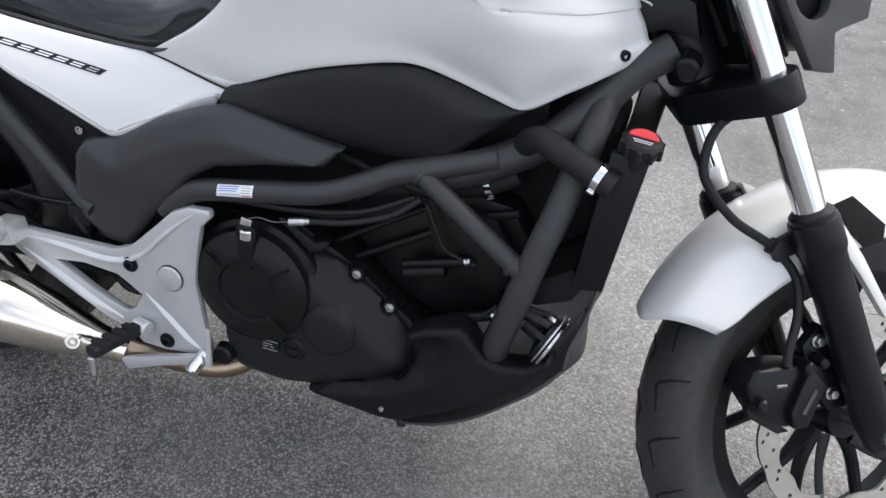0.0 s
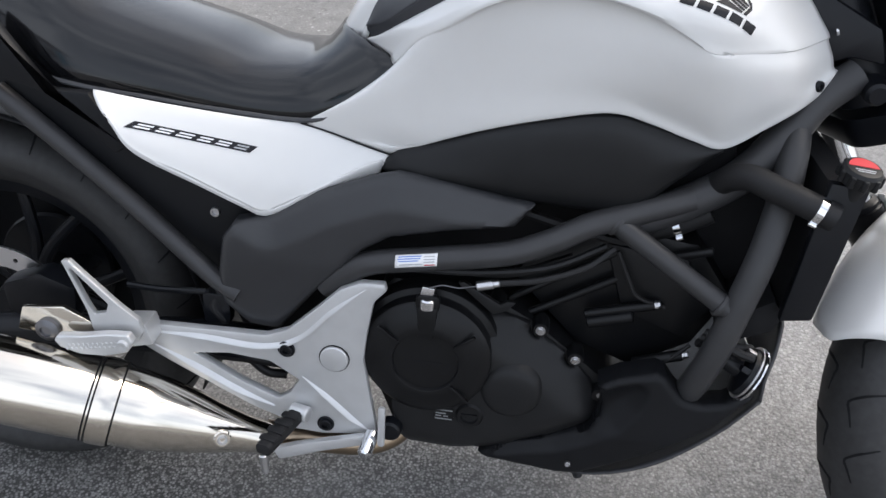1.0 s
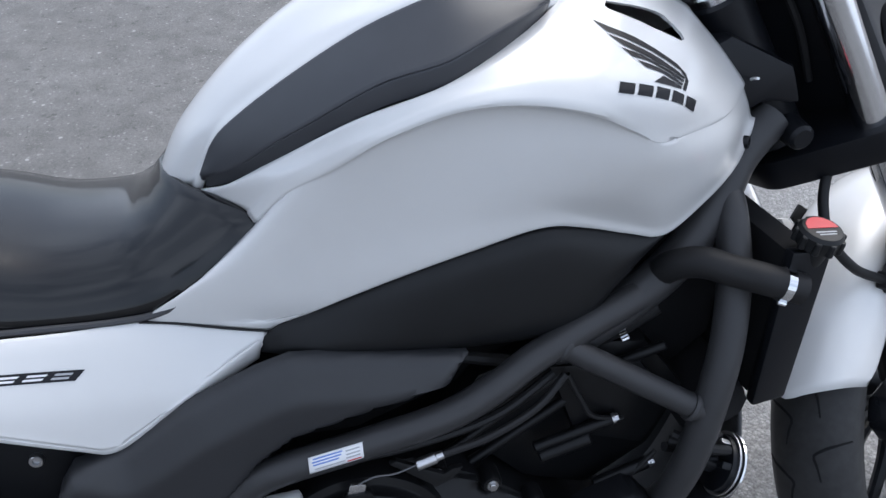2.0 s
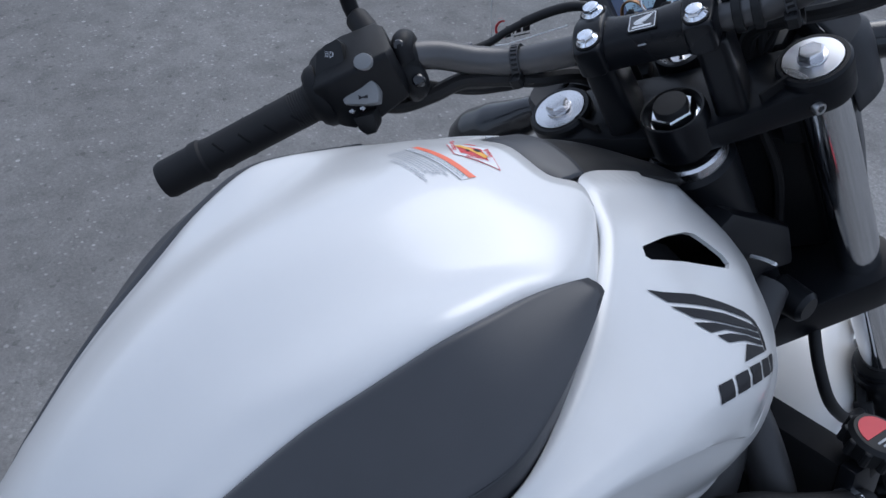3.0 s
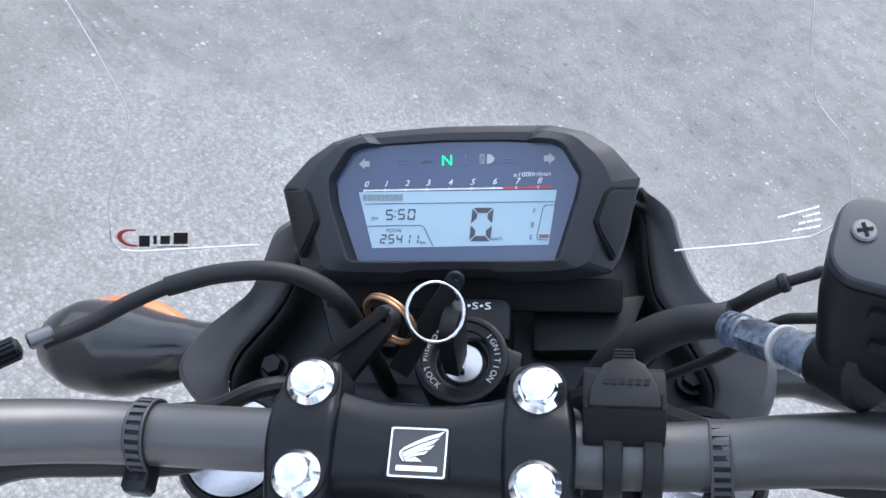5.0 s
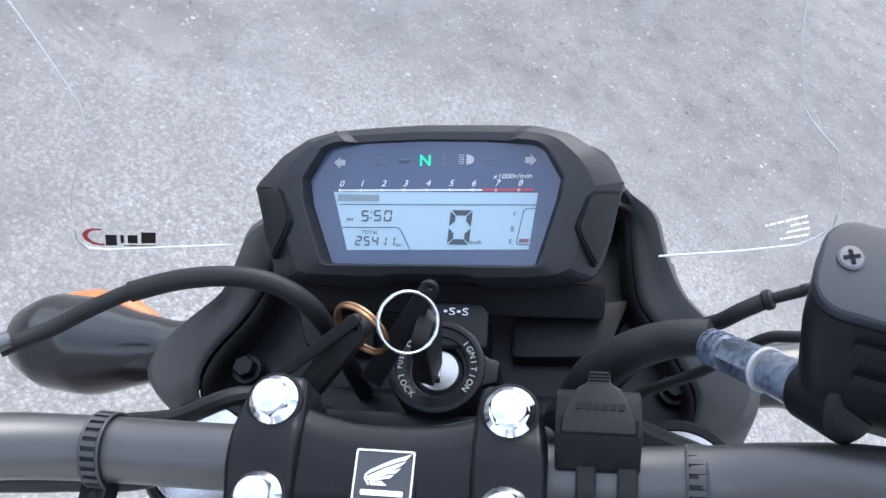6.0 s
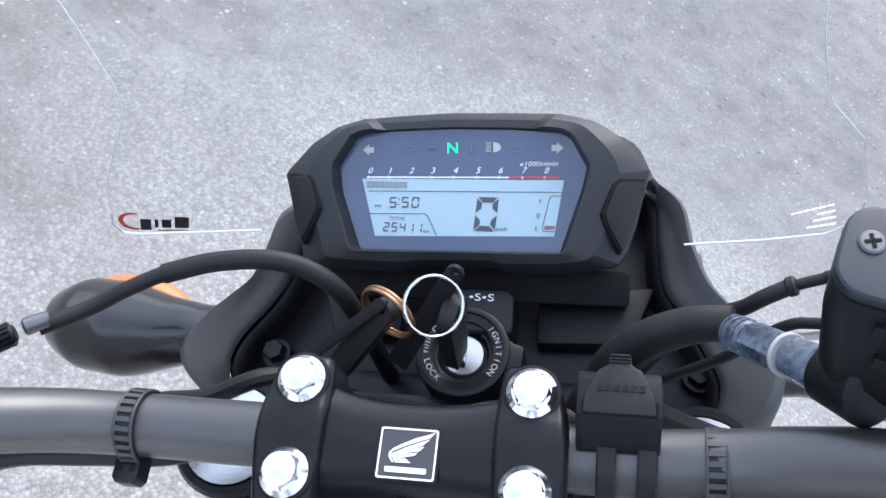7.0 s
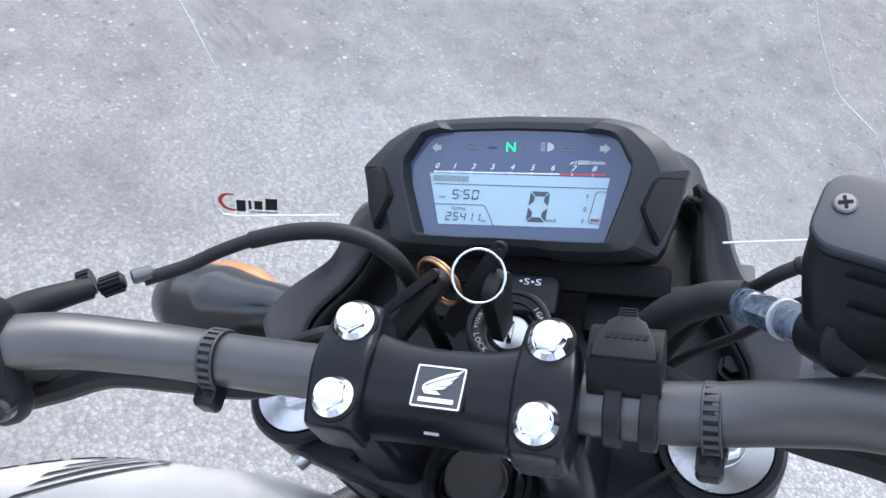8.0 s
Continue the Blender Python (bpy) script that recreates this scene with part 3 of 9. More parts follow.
def side_shroud(bm):
    crease = [(0.128, -0.128, 0.785), (0.160, -0.157, 0.824), (0.200, -0.180, 0.850), (0.250, -0.203, 0.883), (0.310, -0.213, 0.903), (0.370, -0.212, 0.902), (0.430, -0.206, 0.886), (0.470, -0.196, 0.866), (0.500, -0.187, 0.850), (0.543, -0.166, 0.848), (0.600, -0.126, 0.846), (0.655, -0.058, 0.849)]
    drop = [0.0, 0.0, 0.003, 0.007, 0.012, 0.013, 0.010, 0.004, 0.0, 0.0, 0.0, 0.0]
    rails = [
        [(0.080, -0.072, 0.799), (0.110, -0.106, 0.816), (0.158, -0.143, 0.850), (0.223, -0.182, 0.892), (0.300, -0.197, 0.920), (0.367, -0.166, 0.944), (0.413, -0.132, 0.963), (0.447, -0.098, 0.975), (0.469, -0.054, 0.985), (0.524, -0.042, 0.968), (0.590, -0.025, 0.934)],
        [(0.120, -0.112, 0.793), (0.150, -0.148, 0.832), (0.180, -0.166, 0.852), (0.235, -0.193, 0.885), (0.300, -0.206, 0.912), (0.370, -0.197, 0.922), (0.425, -0.172, 0.930), (0.465, -0.140, 0.941), (0.500, -0.114, 0.944), (0.554, -0.110, 0.920), (0.620, -0.050, 0.895)],
        [(0.124, -0.120, 0.789), (0.155, -0.153, 0.828), (0.190, -0.174, 0.852), (0.243, -0.199, 0.885), (0.305, -0.211, 0.909), (0.370, -0.206, 0.914), (0.428, -0.199, 0.906), (0.470, -0.192, 0.898), (0.508, -0.180, 0.890), (0.546, -0.154, 0.884), (0.590, -0.116, 0.874), (0.639, -0.057, 0.870)],
        crease,
        [Vector(p) + Vector((0, 1.25 * d, -0.30 * d - 0.006)) for p, d in zip(crease, drop)],
        [(0.072, -0.138, 0.735), (0.140, -0.150, 0.776), (0.185, -0.164, 0.800), (0.245, -0.178, 0.823), (0.310, -0.185, 0.840), (0.380, -0.188, 0.846), (0.440, -0.187, 0.842), (0.492, -0.182, 0.822), (0.546, -0.166, 0.818), (0.608, -0.127, 0.819), (0.665, -0.055, 0.825)],
        [(0.018, -0.135, 0.699), (0.130, -0.144, 0.738), (0.180, -0.154, 0.752), (0.245, -0.166, 0.772), (0.312, -0.174, 0.790), (0.385, -0.175, 0.800), (0.440, -0.170, 0.796), (0.498, -0.160, 0.780), (0.552, -0.150, 0.776), (0.612, -0.120, 0.790), (0.672, -0.053, 0.808)],
        [(0.070, -0.131, 0.683)] + [Vector(p) + Vector((0, -0.004, 0.014)) for p in WHITE_LOW],
        WHITE_LOW,
        [Vector(p) + Vector((0, 0.012, 0.001)) for p in WHITE_LOW],
    ]
    skin(bm, rails, 80, 4)


def cut(ob, cutter):
    """Opens a hole of the cutter's form through a panel."""
    me = bpy.data.meshes.new("cutter")
    bmesh.ops.recalc_face_normals(cutter, faces=cutter.faces)
    cutter.to_mesh(me)
    cutter.free()
    tool = new("cutter", me)
    tool.parent = ob.parent
    b = ob.modifiers.new("hole", "BOOLEAN")
    b.operation, b.object, b.solver = "DIFFERENCE", tool, "EXACT"
    bpy.context.view_layer.update()
    done = bpy.data.meshes.new_from_object(ob.evaluated_get(bpy.context.evaluated_depsgraph_get()))
    ob.modifiers.clear()
    ob.data = done
    bpy.data.objects.remove(tool)
    return ob


shrouds = both("side_shroud", side_shroud, WHITE, "pearl white shroud with a long scooped dent", 0.003, 38)
VENT = frame_of((0.515, -0.105, 0.937), (0.35, -0.72, 0.60), (0, 0, 1))


def vent_outline(grow=0.0):
    p = [(-0.0500, 0.0210), (-0.0439, 0.0258), (-0.0116, 0.0160), (0.0127, 0.0060), (0.0203, 0.0003), (0.0252, -0.0127), (0.0270, -0.0241), (0.0260, -0.0309), (0.0183, -0.0315), (0.0078, -0.0238), (-0.0194, -0.0023), (-0.0485, 0.0172)]
    return [(x * (1 + grow) - 0.01 * grow, y * (1 + grow)) for x, y in p]


for ob, flip in zip(shrouds[:1], (ID,)):
    c = bmesh.new()
    slab(c, VENT, vent_outline(), -0.025, 0.03)
    c.transform(flip)
    cut(ob, c)
    liner = bmesh.new()
    slab(liner, VENT, vent_outline(0.30), -0.030, -0.020, edge=0.002)
    liner.transform(flip)
    part("vent_liner", liner, VOID, bike, "black liner behind the shroud vent")


def lid(bm):
    skin(bm, [[(0.428, 0, 0.993), (0.470, 0, 0.990), (0.520, 0, 0.975), (0.590, 0, 0.940)],
              [(0.432, -0.030, 0.991), (0.470, -0.035, 0.987), (0.522, -0.030, 0.972), (0.596, -0.020, 0.936)],
              [(0.440, -0.058, 0.982), (0.468, -0.056, 0.980), (0.527, -0.044, 0.963), (0.602, -0.028, 0.929)]], 24, 5, mirror=True)


bm = bmesh.new()
lid(bm)
shell(part("tank_lid", bm, BLACK, bike, "smooth dark grey lid in front of the tank"), 0.005, 0)
bm = bmesh.new()
skin(bm, [[(0.436, 0, 0.9900), (0.454, 0, 0.9955), (0.478, 0, 0.9930)], [(0.436, -0.030, 0.988), (0.454, -0.036, 0.9915), (0.478, -0.036, 0.989)],
          [(0.446, -0.048, 0.984), (0.460, -0.053, 0.9855), (0.476, -0.051, 0.984)]], 12, 5, mirror=True)
shell(part("lid_hinge_cover", bm, PAD, bike), 0.004, 0)

# ---- printed marks laid on the panels


def lay_on(name, target, m, outlines, mat, parent, label="", lift=0.0006, step=0.004):
    """A thin print that follows a panel: outlines drawn in the xy plane of the pose m, laid along its -z."""
    bm = bmesh.new()
    for o in outlines:
        own = bmesh.new()
        own.faces.new([own.verts.new((x, y, 0)) for x, y in o])
        bmesh.ops.triangulate(own, faces=own.faces)
        for _ in range(4):
            long = [e for e in own.edges if e.calc_length() > step]
            if long:
                bmesh.ops.subdivide_edges(own, edges=long, cuts=1)
                bmesh.ops.triangulate(own, faces=own.faces)
        tmp = bpy.data.meshes.new("tmp")
        own.to_mesh(tmp)
        own.free()
        bm.from_mesh(tmp)
        bpy.data.meshes.remove(tmp)
    me = target.data
    tree = BVHTree.FromPolygons([v.co for v in me.vertices], [tuple(f.vertices) for f in me.polygons])
    away = (m.to_3x3() @ Vector((0, 0, 1))).normalized()
    for v in bm.verts:
        p = m @ v.co
        hit, normal, _, _ = tree.ray_cast(p + away * 0.10, -away, 0.25)
        if hit is None:
            hit, normal, _, _ = tree.find_nearest(p)
        if normal.dot(away) < 0:
            normal = -normal
        v.co = hit + normal * (lift + (0.0016 if target.modifiers else 0.0))
    return part(name, bm, mat, parent, label, sharp=80)


_wx, _wn = Vector((0.9258, 0.2314, -0.2989)), Vector((0.3776, -0.6069, 0.6994))
WINGP = Matrix.Translation((0.449, -0.197, 0.901)) @ Matrix((_wx, _wn.cross(_wx), _wn)).transposed().to_4x4()
FEATHERS = [
    [(-0.0032, 0.0758), (0.0102, 0.0707), (0.0372, 0.0626), (0.0602, 0.0521), (0.0835, 0.0406), (0.0932, 0.0317), (0.0938, 0.0238), (0.0858, 0.0122), (0.0810, 0.0124), (0.0909, 0.0265), (0.0862, 0.0333), (0.0566, 0.0469), (0.0268, 0.0579), (0.0081, 0.0641)],
    [(0.0076, 0.0612), (0.0251, 0.0554), (0.0548, 0.0444), (0.0811, 0.0318), (0.0892, 0.0272), (0.0877, 0.0245), (0.0591, 0.0342), (0.0383, 0.0424), (0.0212, 0.0494)],
    [(0.0181, 0.0469), (0.0376, 0.0414), (0.0583, 0.0332), (0.0870, 0.0235), (0.0847, 0.0204), (0.0624, 0.0280), (0.0443, 0.0349), (0.0273, 0.0370)],
    [(0.0311, 0.0340), (0.0459, 0.0318), (0.0648, 0.0260), (0.0835, 0.0189), (0.0813, 0.0159), (0.0592, 0.0236), (0.0388, 0.0270)],
    [(0.0577, 0.0216), (0.0805, 0.0149), (0.0783, 0.0120), (0.0436, 0.0126)],
]
for ob, flip in zip(shrouds, (ID, FLIPY)):
    for f in FEATHERS:
        if flip is FLIPY:
            f = [(p[0] + 0.22 * (q[0] - p[0]), p[1] + 0.22 * (q[1] - p[1])) for p, q in zip(f, f[::-1])]
        lay_on("wing_feather", ob, flip @ WINGP, [f], INKBLACK, ob, "glossy black feather of a wing decal")
    for k in range(5):
        x = 0.0050 + 0.0205 * k
        w = 0.0165
        lay_on("name_bar", ob, flip @ WINGP, [[(x - 0.0030, -0.0016), (x - 0.0030 + w, -0.0018), (x + w, 0.0082), (x, 0.0086)]], INKBLACK, ob, "black bar in place of a name")

# labels on top of the tank cover
TOPP = Matrix.Translation((0.40, 0, 1.0))


def quad_between(a, b, c, d, u0, u1, v0, v1):
    """A piece of the four-cornered field a b c d: u from a to b, v from a to d."""
    def at(u, v):
        p = Vector(a).lerp(Vector(b), u)
        q = Vector(d).lerp(Vector(c), u)
        r = p.lerp(q, v)
        return (r.x - 0.40, r.y)
    return [at(u0, v0), at(u1, v0), at(u1, v1), at(u0, v1)]


LABEL = ((0.400, 0.031), (0.399, -0.037), (0.369, -0.034), (0.370, 0.032))
lay_on("warning_strip", cover, TOPP, [quad_between(*LABEL, 0, 1, 0.0, 0.16)], INKORANGE, cover, "orange strip of a warning label", lift=0.0003)
lay_on("warning_label", cover, TOPP, [quad_between(*LABEL, 0, 1, 0.16, 0.34)], PAPER, cover, "white warning label", lift=0.0003)
for v in (0.345, 0.165):
    lay_on("label_rule", cover, TOPP, [quad_between(*LABEL, 0, 1, v, v + 0.012)], INKBLACK, cover, lift=0.0006)
random.seed(5)
for k, v in enumerate((0.20, 0.265, 0.40, 0.475, 0.55, 0.625, 0.70, 0.775, 0.89, 0.955)):
    u = 0.03 if k < 8 else 0.22
    end = 0.97 if k < 2 else random.uniform(0.66, 0.92)
    while u < end:
        w = random.uniform(0.012, 0.055)
        lay_on("print_bar", cover, TOPP, [quad_between(*LABEL, u, min(u + w, end), v, v + 0.036)], INKGREY, cover, "grey bar in place of small print", lift=0.0007, step=0.02)
        u += w + random.uniform(0.008, 0.016)
DIAM = ((0.4185, 0.0250), (0.4310, -0.0060), (0.4190, -0.0360), (0.4060, -0.0030))


def shrink(o, f):
    cx, cy = sum(p[0] for p in o) / len(o), sum(p[1] for p in o) / len(o)
    return [(cx + (x - cx) * f - 0.40, cy + (y - cy) * f) for x, y in o]


lay_on("diamond_edge", cover, TOPP, [shrink(DIAM, 1.0)], INKRED, cover, "thin red edge of a diamond sticker", lift=0.0002)
lay_on("diamond_paper", cover, TOPP, [shrink(DIAM, 0.955)], PAPER, cover, "white diamond sticker", lift=0.0004)
lay_on("diamond_field", cover, TOPP, [shrink(DIAM, 0.60)], INKRED, cover, "red field of the sticker", lift=0.0007)
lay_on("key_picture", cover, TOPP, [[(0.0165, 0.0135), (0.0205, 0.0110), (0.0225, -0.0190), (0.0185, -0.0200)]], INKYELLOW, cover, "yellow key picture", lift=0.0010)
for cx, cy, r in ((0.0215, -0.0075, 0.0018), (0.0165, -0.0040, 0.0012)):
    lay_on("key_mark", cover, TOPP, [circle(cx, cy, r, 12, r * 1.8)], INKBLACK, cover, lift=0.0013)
for text, (a, b), off in (("Security", (0, 3), 1), ("System", (3, 2), 1), ("Ignition", (1, 2), -1)):
    p, q = Vector(shrink(DIAM, 0.80)[a]), Vector(shrink(DIAM, 0.80)[b])
    d = (q - p).normalized()
    c = (p + q) / 2
    zc = 1.0040
    m = Matrix.Translation((0.40 + c.x, c.y, zc)) @ Matrix(((d.x, -d.y, 0, 0), (d.y, d.x, 0, 0), (0, 0, 1, 0), (0, 0, 0, 1)))
    writing("sticker_lettering", text, 0.0045, m, INKRED, cover, "small red lettering")
lay_on("name_bar", cover, TOPP, [[(0.0240, 0.0130), (0.0262, 0.0125), (0.0292, 0.0035), (0.0268, 0.0035)]], INKRED, cover, "red bar in place of a name", lift=0.0008)


def rear_panel(bm):
    top = [(-0.252, -0.170, 0.728), (-0.192, -0.163, 0.719), (-0.121, -0.153, 0.709), (-0.050, -0.143, 0.701), (0.017, -0.135, 0.697), (0.075, -0.130, 0.680), (0.127, -0.126, 0.663)]
    roll = [(-0.248, -0.178, 0.722), (-0.190, -0.172, 0.706), (-0.120, -0.162, 0.694), (-0.050, -0.152, 0.684), (0.015, -0.145, 0.676), (0.075, -0.140, 0.660), (0.126, -0.128, 0.660)]
    mid = [(-0.236, -0.187, 0.706), (-0.190, -0.187, 0.680), (-0.120, -0.178, 0.656), (-0.045, -0.168, 0.632), (0.025, -0.158, 0.632), (0.080, -0.148, 0.642), (0.122, -0.131, 0.650)]
    low = [(-0.224, -0.188, 0.692), (-0.195, -0.191, 0.656), (-0.118, -0.182, 0.617), (-0.060, -0.173, 0.587), (-0.036, -0.169, 0.576), (-0.010, -0.165, 0.584), (0.033, -0.155, 0.605), (0.085, -0.142, 0.626), (0.114, -0.132, 0.637)]
    fold = [(-0.226, -0.190, 0.698), (-0.194, -0.1935, 0.662), (-0.118, -0.185, 0.624), (-0.060, -0.1765, 0.594), (-0.034, -0.1735, 0.584), (-0.008, -0.1685, 0.594), (0.040, -0.160, 0.619), (0.090, -0.149, 0.645), (0.118, -0.1345, 0.654)]
    crisp = [Vector(p) + Vector((0, 0.0006, 0.003)) for p in fold]
    skin(bm, [top, roll, mid, crisp, fold, low, [Vector(p) + Vector((0, 0.012, 0.002)) for p in low]], 60, 4)


rear_panels = both("rear_side_panel", rear_panel, WHITE, "white side panel under the seat", 0.003)
# dark tube drawn in place of the shade in the panel gap
for flip in (ID, FLIPY):
    bm = bmesh.new()
    tube(bm, [(0.010, -0.1375, 0.6985), (0.045, -0.1355, 0.690), (0.085, -0.1330, 0.677), (0.128, -0.1300, 0.6640)], 0.0013, 8)
    bm.transform(flip)
    part("panel_gap_line", bm, RUBBER, bike, "thin dark line for the shaded gap between two white panels")
for ob, flip in zip(rear_panels, (ID, FLIPY)):
    MODEL = flip @ side_pose(-0.180)
    field = ((-0.208, 0.6885), (-0.052, 0.6595), (-0.042, 0.6675), (-0.195, 0.6950))
    lay_on("model_plate", ob, MODEL, [field], INKBLACK, ob, "black slanted model plate", lift=0.0005)
    cuts = (0.03, 0.20, 0.36, 0.53, 0.68, 0.83, 0.97)
    for u0, u1 in zip(cuts, cuts[1:]):
        for v0, v1 in ((0.22, 0.42), (0.58, 0.78)):
            o = [Vector(field[0]).lerp(Vector(field[1]), u).lerp(Vector(field[3]).lerp(Vector(field[2]), u), v) for u, v in ((u0 + 0.025, v0), (u1 - 0.02, v0), (u1 - 0.02, v1), (u0 + 0.025, v1))]
            lay_on("model_bar", ob, MODEL, [[(p.x, p.y) for p in o]], PAPER if u0 < 0.8 else INKGREY, ob, "pale bar in place of the model name", lift=0.0010)


def pod(bm):
    top = [(0.116, -0.128, 0.648), (0.136, -0.132, 0.670), (0.184, -0.138, 0.690), (0.251, -0.153, 0.719), (0.322, -0.159, 0.741), (0.399, -0.153, 0.754), (0.451, -0.137, 0.741), (0.504, -0.124, 0.721), (0.546, -0.122, 0.711)]
    up = [(0.117, -0.130, 0.648), (0.140, -0.140, 0.665), (0.190, -0.152, 0.680), (0.251, -0.164, 0.704), (0.322, -0.170, 0.722), (0.399, -0.165, 0.732), (0.455, -0.150, 0.722), (0.505, -0.133, 0.712), (0.546, -0.122, 0.711)]
    low = [(0.118, -0.133, 0.646), (0.150, -0.150, 0.650), (0.210, -0.164, 0.654), (0.265, -0.168, 0.655), (0.330, -0.168, 0.658), (0.410, -0.160, 0.665), (0.470, -0.150, 0.690), (0.515, -0.135, 0.702), (0.546, -0.122, 0.711)]
    bot = [(0.118, -0.130, 0.644), (0.160, -0.142, 0.642), (0.215, -0.150, 0.640), (0.270, -0.154, 0.635), (0.317, -0.154, 0.630), (0.435, -0.146, 0.627), (0.490, -0.138, 0.668), (0.520, -0.128, 0.692), (0.546, -0.120, 0.710)]
    skin(bm, [top, up, low, bot], 44, 4)


both("storage_side_panel", pod, BLACK, "smooth black panel below the white shroud", 0.004)

bm = bmesh.new()
cover_line = [(-0.027, 0.578), (-0.003, 0.590), (0.042, 0.618), (0.110, 0.646), (0.145, 0.656), (0.217, 0.648), (0.322, 0.630), (0.299, 0.604), (0.220, 0.591), (0.140, 0.572),
              (0.102, 0.547), (0.072, 0.510), (0.040, 0.478), (-0.018, 0.402), (-0.059, 0.407), (-0.094, 0.438), (-0.099, 0.478), (-0.088, 0.545), (-0.072, 0.568)]
from_shroud = from_line([(-0.10, 0.62), (-0.027, 0.578), (0.042, 0.618), (0.110, 0.646), (0.145, 0.656), (0.217, 0.648), (0.34, 0.630)])
bulge(bm, side_pose(-0.158), cover_line, lambda x, z: 0.034 - 0.45 * max(0.0, 0.040 - from_shroud(x, z)) - 0.10 * max(0.0, 0.52 - z), 0.009, 0.007, 0.0)
part("side_cover", bm, COVERGREY, bike, "grained dark grey lower side cover", sharp=60)

# ---- seat
bm = bmesh.new()
rings = []
SEAT_CUTS = [(-0.44, 0, 0.110, 0.872, 0.770), (-0.40, 0, 0.128, 0.870, 0.748), (-0.33, 0, 0.143, 0.853, 0.726), (-0.27, 0, 0.148, 0.825, 0.719), (-0.20, 0, 0.148, 0.805, 0.714), (-0.13, 0, 0.145, 0.787, 0.707),
             (-0.07, 0, 0.141, 0.768, 0.702), (-0.01, 0.0, 0.137, 0.768, 0.698), (0.015, 0.02, 0.135, 0.781, 0.702), (0.030, 0.05, 0.135, 0.797, 0.728), (0.036, 0.076, 0.132, 0.806, 0.758), (0.041, 0.088, 0.127, 0.808, 0.772), (0.045, 0.089, 0.122, 0.803, 0.782)]
for x, push, w, zt, zb in SEAT_CUTS:
    h = zt - zb
    half = [(0.0, zt), (0.30, zt - 0.03 * h), (0.55, zt - 0.10 * h), (0.76, zt - 0.22 * h), (0.91, zt - 0.45 * h), (0.985, zt - 0.75 * h), (1.0, zb + 0.06 * h), (0.97, zb), (0.6, zb - 0.004), (0.0, zb - 0.004)]
    ring = [(x + push * (s ** 2), -s * w, z) for s, z in half]
    ring += [(p[0], -p[1], p[2]) for p in ring[-2:0:-1]]
    rings.append(ring)
cols = list(zip(*rings))
smooth_cols = [spline(c, 60) for c in cols]
loft(bm, list(zip(*smooth_cols)))
seat = part("seat", bm, SEAT, bike, "black vinyl seat with a fine woven grain", sharp=60)
bm = bmesh.new()
edge_line = [(x + push, -w * 1.003, zb + 0.004) for x, push, w, zt, zb in SEAT_CUTS[2:]]
tube(bm, edge_line, 0.0036, 8)
part("piping", bm, GREY, seat, "grey edge strip")

# passenger seat and the tail below it
bm = bmesh.new()
rings = []
for x, w, zt, zb in ((-0.395, 0.085, 0.905, 0.868), (-0.405, 0.108, 0.915, 0.862), (-0.43, 0.122, 0.922, 0.862), (-0.55, 0.120, 0.935, 0.872), (-0.68, 0.100, 0.945, 0.885), (-0.74, 0.070, 0.942, 0.895)):
    rings.append([(x, p[0], p[1]) for p in rounded(-w, w, zb, zt, 0.016, 5)])
loft(bm, [list(c) for c in zip(*[spline(col, 30) for col in zip(*rings)])])
part("passenger_seat", bm, SEAT, bike, "black vinyl passenger seat pad", sharp=60)
bm = bmesh.new()
rings = []
for x, w, zt, zb in ((-0.36, 0.115, 0.790, 0.700), (-0.45, 0.118, 0.862, 0.735), (-0.60, 0.105, 0.876, 0.765), (-0.74, 0.080, 0.892, 0.800), (-0.82, 0.050, 0.885, 0.830)):
    rings.append([(x, p[0], p[1]) for p in rounded(-w, w, zb, zt, 0.02, 4)])
loft(bm, [list(c) for c in zip(*[spline(col, 24) for col in zip(*rings)])])
part("tail_cowl", bm, MATTE, bike, "black plastic tail cowl", sharp=50)
# added dark block closes the see-through gap between the frame tubes
bm = bmesh.new()
slab(bm, side_pose(-0.070), [(0.480, 0.600), (0.540, 0.690), (0.640, 0.725), (0.664, 0.690), (0.648, 0.540), (0.600, 0.500), (0.500, 0.540)], -0.14, 0.0, edge=0.01)
part("gap_filler", bm, VOID, bike, "dark filler block behind the radiator")

# ---- tail, rear wheel and what lies dark behind the panels
bm = bmesh.new()
slab(bm, side_pose(-0.118), [(-0.46, 0.760), (-0.41, 0.735), (-0.324, 0.720), (-0.250, 0.722), (-0.205, 0.668), (-0.118, 0.622), (-0.060, 0.590), (-0.078, 0.470), (-0.110, 0.455), (-0.230, 0.572), (-0.330, 0.655), (-0.46, 0.735)], 0.0, 0.022, edge=0.006)
part("tail_panel", bm, MATTE, bike, "black plastic panel between seat and subframe tube")
bm = bmesh.new()
slab(bm, side_pose(-0.150), [(-0.42, 0.830), (-0.375, 0.800), (-0.318, 0.722), (-0.262, 0.722), (-0.215, 0.655), (-0.235, 0.640), (-0.300, 0.712), (-0.42, 0.740)], 0.0, 0.018, edge=0.005)
part("seat_side_trim", bm, MATTE, bike)
bm = bmesh.new()
slab(bm, side_pose(-0.085), [(-0.30, 0.700), (-0.02, 0.640), (0.30, 0.700), (0.56, 0.760), (0.58, 0.660), (0.40, 0.560), (0.16, 0.470), (0.10, 0.300), (-0.09, 0.300), (-0.15, 0.450)], -0.17, 0.0, edge=0.01)
part("inner_body", bm, VOID, bike, "dark parts behind the panels")
